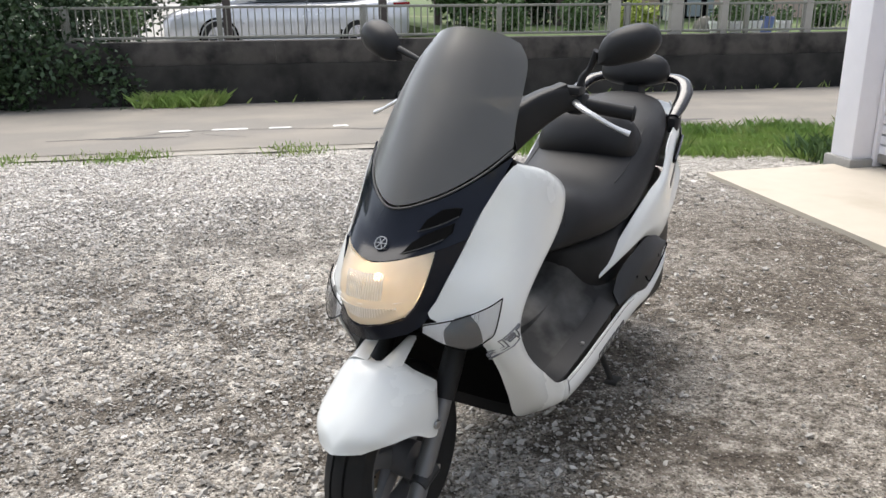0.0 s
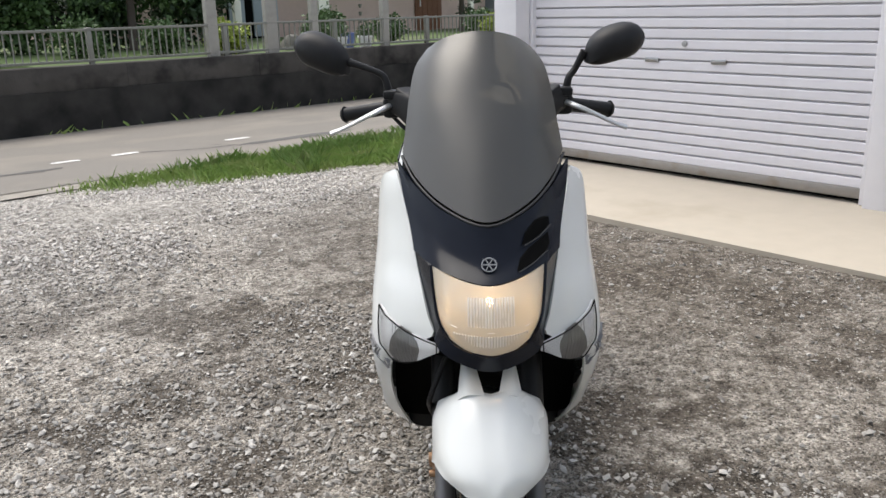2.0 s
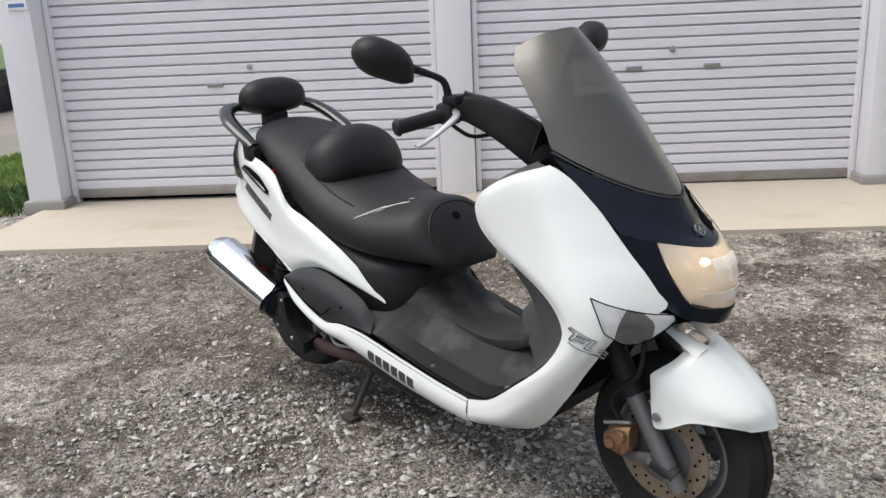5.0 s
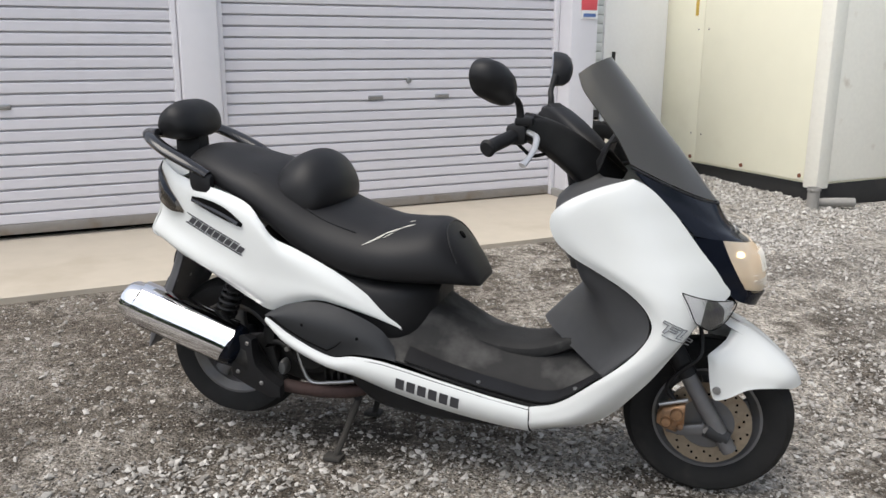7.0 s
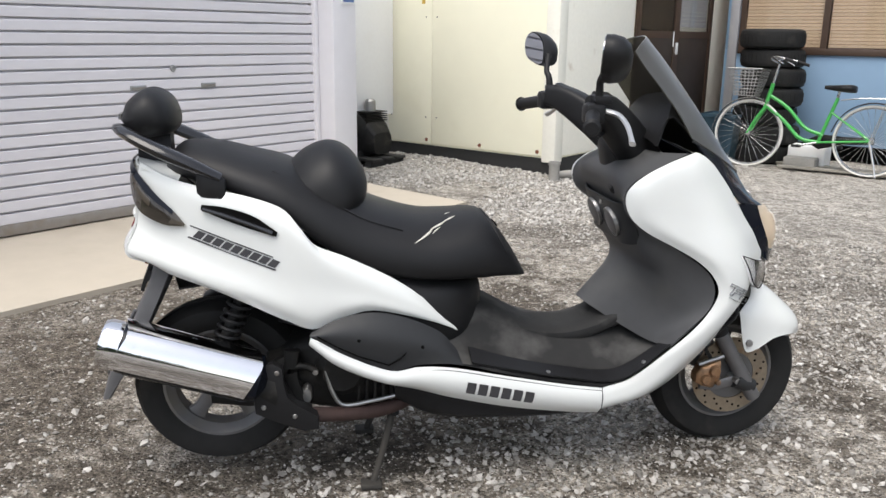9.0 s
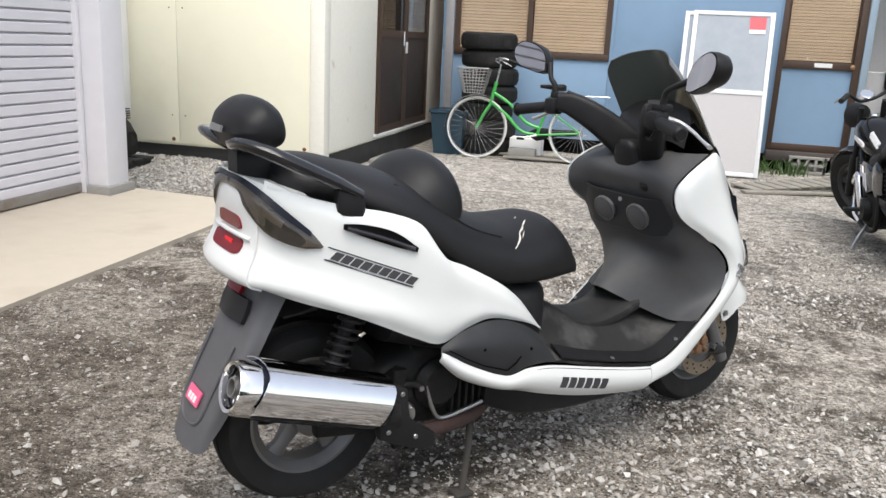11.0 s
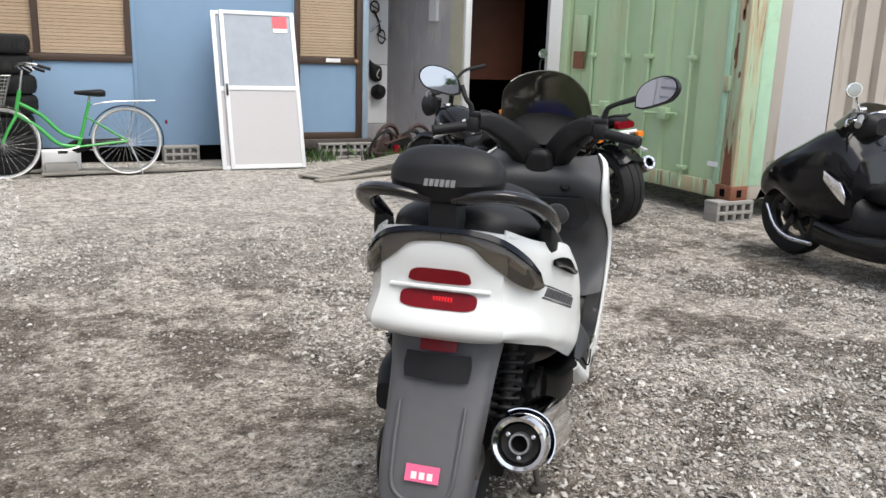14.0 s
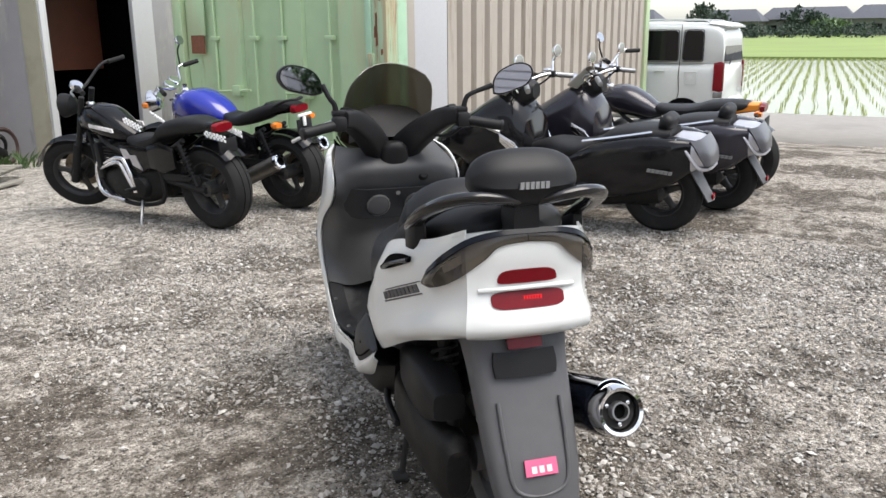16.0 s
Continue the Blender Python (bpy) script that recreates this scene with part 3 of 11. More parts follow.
def streaked(name, colour, marks, rough=0.6, along=0.12, scale=14.0):
    """Painted steel with stains that run down it: marks of (colour, threshold)."""
    mt = material(name, colour, rough, vary=0.07, grain=7, bump=0.1, fine=60)
    nd, ln = mt.node_tree.nodes, mt.node_tree.links
    base = nd["Principled BSDF"].inputs["Base Color"]
    out = base.links[0].from_socket
    tc = nd.new("ShaderNodeTexCoord")
    for k, (stain, at) in enumerate(marks):
        mp, n, r, m = nd.new("ShaderNodeMapping"), nd.new("ShaderNodeTexNoise"), nd.new("ShaderNodeValToRGB"), nd.new("ShaderNodeMixRGB")
        mp.inputs["Scale"].default_value, mp.inputs["Location"].default_value = (1, 1, along), (3.1 * k, 1.7 * k, 0)
        n.inputs["Scale"].default_value, n.inputs["Detail"].default_value, n.inputs["Roughness"].default_value = scale, 7, 0.65
        r.color_ramp.elements[0].position, r.color_ramp.elements[1].position = at, at + 0.10
        m.inputs[2].default_value = (*stain, 1)
        ln.new(tc.outputs["Object"], mp.inputs["Vector"]), ln.new(mp.outputs[0], n.inputs["Vector"]), ln.new(n.outputs["Fac"], r.inputs[0])
        ln.new(r.outputs[0], m.inputs[0]), ln.new(out, m.inputs[1])
        out = m.outputs[0]
    ln.new(out, base)
    return mt


CREAM_WORN = material("worn_cream_sheet", (0.36, 0.345, 0.26), 0.6, vary=0.1, grain=7, dirt=(0.25, 0.23, 0.18), dirt_at=0.55, dirt_scale=3)
GREY_SHED = streaked("grey_shed_sheet", (0.32, 0.315, 0.325), [((0.38, 0.365, 0.355), 0.52), ((0.25, 0.243, 0.243), 0.58)], along=0.25, scale=6.0)
PALE_BOARD = material("pale_board", (0.50, 0.505, 0.52), 0.6, vary=0.06, dirt=(0.48, 0.46, 0.45), dirt_at=0.6, dirt_scale=2)
RED_BROWN = material("red_brown_board", (0.085, 0.026, 0.014), 0.6, vary=0.3, grain=6)
BROWN_BOARD = material("brown_board", (0.16, 0.07, 0.035), 0.6, vary=0.2, grain=12)
GREEN_STEEL = streaked("faded_green_container", (0.42, 0.56, 0.335), [((0.45, 0.52, 0.315), 0.52), ((0.30, 0.35, 0.20), 0.64)], 0.55, along=0.25, scale=4.0)
GREEN_RUST = streaked("rust_streaked_green", (0.40, 0.52, 0.34), [((0.42, 0.36, 0.22), 0.47), ((0.17, 0.065, 0.035), 0.55)], along=0.07, scale=22.0)
RUST = material("brown_rust", (0.19, 0.075, 0.04), 0.85, vary=0.35, grain=40, bump=0.3, fine=150)
IVORY_STEEL = streaked("ivory_container", (0.40, 0.36, 0.31), [((0.31, 0.265, 0.21), 0.56), ((0.20, 0.15, 0.10), 0.66)], along=0.10, scale=9.0)
WHITE_SHEET = material("white_sheet", (0.86, 0.86, 0.87), 0.5, vary=0.03, dirt=(0.80, 0.79, 0.78), dirt_scale=2)
BLOCK = material("concrete_block", (0.27, 0.262, 0.245), 0.9, vary=0.12, grain=40, bump=0.4, fine=200)
WALL_CONC = material("stained_retaining_wall", (0.040, 0.038, 0.035), 0.9, vary=0.45, grain=5, bump=0.5, fine=40, dirt=(0.010, 0.010, 0.010), dirt_at=0.44, dirt_scale=1.6, spec=0.2)
WALL_CAP = material("weathered_wall_face", (0.072, 0.066, 0.060), 0.9, vary=0.6, grain=3, bump=0.5, fine=40, dirt=(0.014, 0.014, 0.014), dirt_at=0.47, dirt_scale=2.6, spec=0.2)
FENCE = material("grey_fence_metal", (0.20, 0.20, 0.175), 0.5, 0.3, vary=0.1)
PALE_POST = material("weathered_pale_post", (0.34, 0.33, 0.30), 0.8, vary=0.12, grain=12, dirt=(0.22, 0.21, 0.19), dirt_scale=4)
FENCE_DARK = material("brown_post", (0.06, 0.05, 0.045), 0.6, vary=0.15)
SKID = material("black_skid_steel", (0.02, 0.02, 0.02), 0.7, vary=0.2, dirt=(0.06, 0.05, 0.045))
ALU_WHITE = material("white_aluminium", (0.64, 0.65, 0.66), 0.4, 0.1, vary=0.03)
DOOR_PANEL = material("pale_door_panel", (0.43, 0.415, 0.42), 0.5, vary=0.03)
RED_LABEL = material("red_label", (0.75, 0.10, 0.12), 0.5, vary=0.05)
WHITE_LABEL = material("white_label", (0.8, 0.8, 0.8), 0.5, vary=0.03)
BLUE_LABEL = material("blue_label", (0.10, 0.17, 0.38), 0.5, vary=0.05)
GRASS = material("grass_blades", (0.20, 0.30, 0.065), 0.6, vary=0.4, grain=9, dirt=(0.30, 0.33, 0.12), dirt_at=0.47, dirt_scale=3)
LEAF_DARK = material("dark_leaves", (0.022, 0.05, 0.016), 0.55, vary=0.4, grain=6, dirt=(0.06, 0.10, 0.03), dirt_at=0.55, dirt_scale=3)
LEAF_MID = material("garden_leaves", (0.05, 0.10, 0.025), 0.55, vary=0.4, grain=6, dirt=(0.10, 0.16, 0.05), dirt_at=0.5, dirt_scale=3)
LEAF_WEED = material("weed_leaves", (0.14, 0.23, 0.05), 0.6, vary=0.4, grain=9, dirt=(0.27, 0.27, 0.12), dirt_at=0.52, dirt_scale=4)
LEAF_LIME = material("yellow_green_leaves", (0.27, 0.33, 0.05), 0.5, vary=0.3, grain=20)
BARK = material("tree_bark", (0.07, 0.055, 0.045), 0.9, vary=0.3, grain=20, bump=0.5, fine=60)


def noise2(x, y, s):
    return noise.noise((x * s, y * s, 3.3))


def ground_sheet():
    fine = np.unique(np.r_[-2000, -600, -200, -80, -40, -24, np.arange(-16, -5, 0.5), np.arange(-5, 5, 0.09), np.arange(5, 12, 0.5), 16, 24, 40, 80, 200, 600, 2000])
    fy = np.unique(np.r_[-2000, -600, -200, -80, -40, -20, np.arange(-10, -5.5, 0.5), np.arange(-5.5, 7.7, 0.09), np.arange(8, 14, 0.5), 18, 26, 40, 80, 200, 600, 2000])
    v, f = [], []
    for x in fine:
        for y in fy:
            z = gz(x, y)
            if abs(x) < 9 and -6 < y < 7.6:
                z += 0.010 * noise2(x, y, 1.3) + 0.007 * noise2(x + 9, y, 4.2) + 0.004 * noise2(x, y + 7, 11)
            elif y > 7.6 or x < -14.6:
                z -= 0.03
            v.append((x, y, z - 0.004))
    n = len(fy)
    for i in range(len(fine) - 1):
        for j in range(n - 1):
            f.append((i * n + j, (i + 1) * n + j, (i + 1) * n + j + 1, i * n + j + 1))
    return single("ground", Geo().add(v, f), GRAVEL, "grey gravel yard with patches of damp dirt", "ground", kind="structure", sharp=180)


ground_sheet()


def bank(x, y):
    """Height of the gravel heaped against the cabin's foot."""
    return (0.035 + 0.02 * min(1.0, max(0.0, (x - 3.3) / 1.4)) + 0.012 * noise2(x, y, 2.4)) * min(1.0, max(0.0, (-1.62 - y) / 0.42)) * min(1.0, max(0.0, (x - 3.0) / 0.25))


def loose_stones(count, x0, x1, y0, y1, lo, hi, seed, stone, rise=None):
    """Crushed stone lying loose on the yard, one mesh."""
    rng = np.random.default_rng(seed)
    ico = np.array([(0, 0, 1), (0.9, 0, 0.1), (-0.2, 0.85, 0.15), (-0.75, -0.1, 0.2), (0.1, -0.9, 0.1), (0.4, 0.35, -0.7), (-0.45, -0.3, -0.7)])
    tri = [(0, 1, 2), (0, 2, 3), (0, 3, 4), (0, 4, 1), (1, 5, 2), (2, 5, 6), (2, 6, 3), (3, 6, 4), (4, 6, 5), (4, 5, 1)]
    v, f = [], []
    while count:
        x, y = rng.uniform(x0, x1), rng.uniform(y0, y1)
        if rise is None and (2.95 < x and -0.7 < y) or rise is None and (x < -2.7 and y < -0.3) or (rise is None and x > 3.1 and y < -1.8) or (noise2(x, y, 0.9) < rng.uniform(-0.55, 0.25)) or (0.2 < y < 5.3 and x + 0.4 * noise2(x, y, 1.6) > 1.1 and rng.random() < 0.84) or (math.hypot(x - DARK_SPOT[0], y - DARK_SPOT[1]) < 0.2 and rng.random() < 0.75):
            continue
        count -= 1
        r = lo + (hi - lo) * rng.random() ** 3
        m = np.array(Euler((rng.normal(0, 0.4), rng.normal(0, 0.4), rng.uniform(0, 6.28))).to_matrix()) @ np.diag(r * rng.uniform(0.6, 1.3, 3) * (1, 1, 0.55))
        p = (ico * rng.uniform(0.75, 1.2, (7, 1))) @ m.T + (x, y, gz(x, y) + (rise(x, y) if rise else 0.0) - 0.002 + 0.16 * r + 0.010 * noise2(x, y, 1.3) + 0.007 * noise2(x + 9, y, 4.2))
        n = len(v)
        v += p.tolist()
        f += [(a + n, b + n, c + n) for a, b, c in tri]
    me = bpy.data.meshes.new("gravel")
    me.from_pydata(v, [], f)
    me.materials.append(stone)
    return tagged(new("gravel", me), "loose pale crushed stone on the yard", "gravel", kind="stuff")


loose_stones(56000, -2.6, 3.0, -1.2, 5.4, 0.004, 0.0165, 1, STONE)
loose_stones(9000, -2.6, 3.0, -1.2, 5.4, 0.0045, 0.020, 5, PALE_STONE)
loose_stones(9000, -6.0, 3.6, -4.6, 7.2, 0.004, 0.018, 2, PALE_STONE)
loose_stones(17000, -3.5, 3.2, 4.6, 7.0, 0.006, 0.024, 3, WHITE_STONE)
loose_stones(7000, 2.2, 6.0, -4.4, -0.4, 0.008, 0.026, 4, PALE_STONE)
loose_stones(2600, 3.05, 5.3, -2.12, -1.6, 0.006, 0.026, 6, PALE_STONE, bank)
_xs, _ys = np.linspace(3.0, 5.4, 60), np.linspace(-2.14, -1.6, 16)
single("gravel_bank", Geo().add([(x, y, gz(x, y) - 0.006 + bank(x, y) + 0.010 * noise2(x, y, 1.3) + 0.007 * noise2(x + 9, y, 4.2)) for x in _xs for y in _ys], [(i * 16 + j, (i + 1) * 16 + j, (i + 1) * 16 + j + 1, i * 16 + j + 1) for i in range(59) for j in range(15)]), GRAVEL, "low bank of gravel heaped against the cabin", "gravel", kind="structure", sharp=180)


# ---- road, retaining wall and fence ----
def strip_mesh(x0, x1, ys, lift, nx=40):
    v = [(x, y, gz(0, y) + lift) for x in np.linspace(x0, x1, nx) for y in ys]
    n = len(ys)
    return Geo().add(v, [(i * n + j, (i + 1) * n + j, (i + 1) * n + j + 1, i * n + j + 1) for i in range(nx - 1) for j in range(n - 1)])


single("road", strip_mesh(-60, 60, [7.62, 8.5, 9.5, 10.5, 11.5, 12.45], 0.012), ASPHALT, "worn pale asphalt lane", "road", kind="structure")
single("gutter", strip_mesh(-60, 60, [7.36, 7.45, 7.55, 7.66], 0.006), GUTTER, "pale broken concrete edge along the lane", "kerb", kind="structure")
_rng = random.Random(4)
for x, w in ((-1.22, 0.34), (-0.68, 0.38), (-0.08, 0.24), (0.61, 0.17), (1.62, 0.28), (2.22, 0.28), (3.5, 0.3)):
    n, pts = 12, []
    for k in range(n + 1):
        pts.append((x + w * k / n, 9.20 + 0.03 * _rng.random() - 0.05 * (k in (0, n))))
    for k in range(n, -1, -1):
        pts.append((x + w * k / n, 9.115 - 0.04 * _rng.random() + 0.03 * (k in (0, n))))
    single("road_line", Geo().add([(a, b, gz(0, b) + 0.0165) for a, b in pts], [tuple(range(len(pts)))]), ROAD_PAINT, "worn white edge line on the lane", "road marking", kind="structure", group="dashes of the edge line")


def crack(line, w, seed):
    """A dark jagged crack along a line on the lane."""
    rng = random.Random(seed)
    p = curve([(x, y, 0) for x, y in line], 10 * len(line))
    a, b = [], []
    for x, y, _ in p:
        q, h = rng.uniform(-0.012, 0.012), w * rng.uniform(0.35, 1.2)
        a.append((x, y + q + h, gz(0, y) + 0.0155)), b.append((x, y + q - h, gz(0, y) + 0.0155))
    n = len(a)
    return single("road_crack", Geo().add(a + b, [(k, k + 1, n + k + 1, n + k) for k in range(n - 1)]), ASPHALT_PATCH, "dark crack in the worn asphalt", "crack", kind="structure", group="cracks in the lane")


for k, (line, w) in enumerate(((((-2.2, 8.62), (-1.48, 8.72), (-1.19, 8.95), (-0.85, 9.08), (-0.3, 9.09)), 0.018), (((-0.3, 9.09), (0.15, 9.02), (0.76, 8.86), (1.4, 8.62)), 0.016), (((-0.40, 9.55), (-0.35, 9.17), (-0.33, 8.6), (-0.30, 8.23)), 0.010), (((-0.90, 9.15), (-0.92, 8.9), (-0.88, 8.64), (-1.4, 8.58)), 0.012), (((-0.68, 9.16), (-0.74, 8.8), (-0.3, 8.45)), 0.010), (((2.5, 9.11), (3.0, 8.72), (3.5, 8.62), (4.6, 8.30)), 0.018), (((3.2, 8.95), (3.35, 8.7), (3.3, 8.3)), 0.010), (((5.0, 8.35), (6.2, 8.2), (7.4, 8.3)), 0.014))):
    crack(line, w, k)
for k, (x, y, w, d) in enumerate(((-1.75, 8.62, 0.7, 0.06), (0.85, 8.72, 0.75, 0.07), (3.3, 8.55, 1.5, 0.13))):
    pts = [(x + w * (0.5 + 0.5 * math.cos(a)) + 0.04 * _rng.random(), y + d * math.sin(a) + 0.05 * _rng.random()) for a in np.linspace(0, 2 * math.pi, 22, endpoint=False)]
    single("asphalt_patch", Geo().add([(a, b, gz(0, b) + 0.0145) for a, b in pts], [tuple(range(22))]), ASPHALT_PATCH, "dark repair patch in the asphalt", "road patch", kind="structure")

WALL_Y = 12.45
ZB, ZT = gz(0, WALL_Y), 0.565


def retaining_wall():
    w = thing("retaining_wall", "low dark stained concrete retaining wall beside the lane", "wall", kind="structure")
    part("wall_base", box(-30, WALL_Y, ZB - 0.2, 40, WALL_Y + 0.35, ZB + 0.56), WALL_CONC, w)
    x = -30.0
    rng = random.Random(2)
    while x < 40:
        n = rng.uniform(1.6, 2.6)
        top = part("wall_block", box(x + 0.001, WALL_Y + 0.03 + rng.uniform(0, 0.006), ZB + 0.56, x + n - 0.001, WALL_Y + 0.35, ZT, 0.006), WALL_CAP, w)
        x += n
    single("car_park", box(-60, WALL_Y + 0.36, -0.5, 3.0, WALL_Y + 60, 0.08), PALE_LOT, "pale concrete parking place behind the wall", "ground", kind="structure")
    single("upper_terrace", box(3.0, WALL_Y + 0.36, -0.5, 80, WALL_Y + 60, ZT - 0.06), GRASS_GROUND, "rough grass terrace above the retaining wall", "ground", kind="structure")


PALE_LOT = material("pale_parking_concrete", (0.36, 0.35, 0.32), 0.9, vary=0.12, grain=7, dirt=(0.24, 0.23, 0.19), dirt_at=0.5, dirt_scale=0.8)
GRASS_GROUND = material("lawn", (0.075, 0.12, 0.03), 0.9, vary=0.3, grain=6, bump=0.6, fine=50, dirt=(0.24, 0.21, 0.14), dirt_at=0.55, dirt_scale=0.6)
retaining_wall()


def fence():
    f = thing("fence", "grey metal railing fence on the retaining wall", "fence")
    y = WALL_Y + 0.16
    for z in (0.62, 1.03):
        part("rail", box(-12, y - 0.02, z - 0.018, 14.2, y + 0.02, z + 0.018, 0.005), FENCE, f)
    me = mesh_of("baluster", box(-0.008, -0.008, 0.62, 0.008, 0.008, 1.03), FENCE)
    for k in range(215):
        piece("baluster", me, f, Matrix.Translation((-7.4 + k * 0.1, y, 0)))
    me = mesh_of("post", box(-0.035, -0.035, 0.50, 0.035, 0.035, 1.06, 0.006), FENCE)
    for k in range(12):
        piece("post", me, f, Matrix.Translation((-8.9 + k * 2.05, y + 0.02, 0)))


fence()


# ---- garage ----
SLAB_Z = 0.045


def garage():
    xs = 4.24
    slab = Geo().add([(3.0, -0.62, 0.020), (3.0, 5.36, 0.020), (4.6, 5.36, SLAB_Z + 0.005), (4.6, -0.62, SLAB_Z + 0.005), (3.0, -0.62, -0.1), (3.0, 5.36, -0.1), (4.6, 5.36, -0.1), (4.6, -0.62, -0.1)],
                     [(0, 1, 2, 3), (0, 4, 5, 1), (1, 5, 6, 2), (3, 7, 4, 0), (2, 6, 7, 3)])
    single("pavement", slab, CONCRETE, "pale concrete apron in front of the garage", "concrete slab", kind="structure", sharp=20)
    wall = thing("garage", "lavender-white garage with two roller shutters", "garage", kind="structure")
    for y0, y1, x0, foot in ((5.22, 5.46, 4.04, True), (2.28, 2.52, 4.14, False), (-0.56, -0.32, 4.04, True)):
        p = part("pillar", box(x0, y0, 0.02, 4.5, y1, 2.75, 0.012), GARAGE_WHITE, wall, "white painted steel pillar")
        if foot:
            part("pillar_foot", box(x0 - 0.03, y0 - 0.03, 0.0, 4.52, y1 + 0.03, 0.10, 0.012), BLOCK, p)
    part("lintel", box(4.10, -0.6, 2.45, 4.6, 5.5, 2.9, 0.01), GARAGE_WHITE, wall)
    part("back_wall", box(9.0, -0.55, 0.0, 9.1, 5.45, 2.8), GARAGE_WHITE, wall)
    part("side_wall", box(4.5, 5.36, 0.0, 9.1, 5.44, 2.8), GARAGE_WHITE, wall)
    part("side_wall", box(4.5, -0.55, 0.0, 9.1, -0.47, 2.8), GARAGE_WHITE, wall)
    part("roof", box(4.0, -0.8, 2.9, 9.3, 5.7, 3.0), GARAGE_WHITE, wall)
    # one slat: a shallow rolled curve with a groove below it
    prof = [(0.016, 0.0), (-0.010, -0.001), (-0.0135, 0.002), (-0.0145, 0.030), (-0.0135, 0.054), (-0.010, 0.0575), (0.016, 0.0570), (0.016, 0.0716), (0.021, 0.0716), (0.021, 0.0)]
    for y0, y1, base in ((2.56, 5.18, 0.075), (-0.28, 2.24, 0.052)):
        sh = thing("roller_shutter", "closed pale grey steel roller shutter with horizontal slats", "shutter door", group="garage shutters")
        me = mesh_of("slat", skin([[(xs + a, y, b) for a, b in prof] for y in (y0, y1)]), SHUTTER_PAINT, 25)
        for k in range(34):
            piece("slat", me, sh, Matrix.Translation((0, 0, base + 0.066 + k * 0.0716)))
        part("bottom_rail", box(xs - 0.02, y0, base, xs + 0.02, y1, base + 0.065, 0.006), SHUTTER_BASE, sh, "dull metal bottom rail")
        part("guide_rail", box(xs - 0.045, y1, SLAB_Z, xs + 0.03, y1 + 0.035, 2.5, 0.004), GARAGE_WHITE, sh)
        part("guide_rail", box(xs - 0.045, y0 - 0.035, SLAB_Z, xs + 0.03, y0, 2.5, 0.004), GARAGE_WHITE, sh)
        mid = (y0 + y1) / 2 - 0.045
        part("lock", lathe([(0.001, 0.012), (0.018, 0.010), (0.022, 0)], 16, Matrix.Translation((xs - 0.016, mid, 0.962)) @ pose(0, 0, 0, 0, -90, 0)), DULL_STEEL, sh)
        for d in (-0.265, 0.255):
            h = part("handle", box(xs - 0.024, mid + d - 0.055, 0.832, xs - 0.010, mid + d + 0.055, 0.862, 0.003), DULL_STEEL, sh, "recessed pull handle")
            part("handle_hole", box(xs - 0.026, mid + d - 0.045, 0.845, xs - 0.0235, mid + d + 0.045, 0.852), SHUTTER_BASE, h)
        # black sheet behind the slats: darkness of the closed garage painted on
        part("inside_dark", box(xs + 0.06, y0 - 0.03, SLAB_Z, xs + 0.08, y1 + 0.03, 2.45), BLACK_AND_SHADE, sh)
    for y in (5.30, -0.47):
        sg = single("security_sign", box(4.030, y - 0.07, 1.47, 4.037, y + 0.07, 1.62, 0.002), RED_LABEL, "red security company plate on the pillar", "sign")
        part("sign_field", box(4.0275, y - 0.07, 1.405, 4.036, y + 0.07, 1.468), WHITE_LABEL, sg)
        part("sign_bar", box(4.0255, y - 0.055, 1.420, 4.030, y + 0.055, 1.445), BLUE_LABEL, sg)


garage()


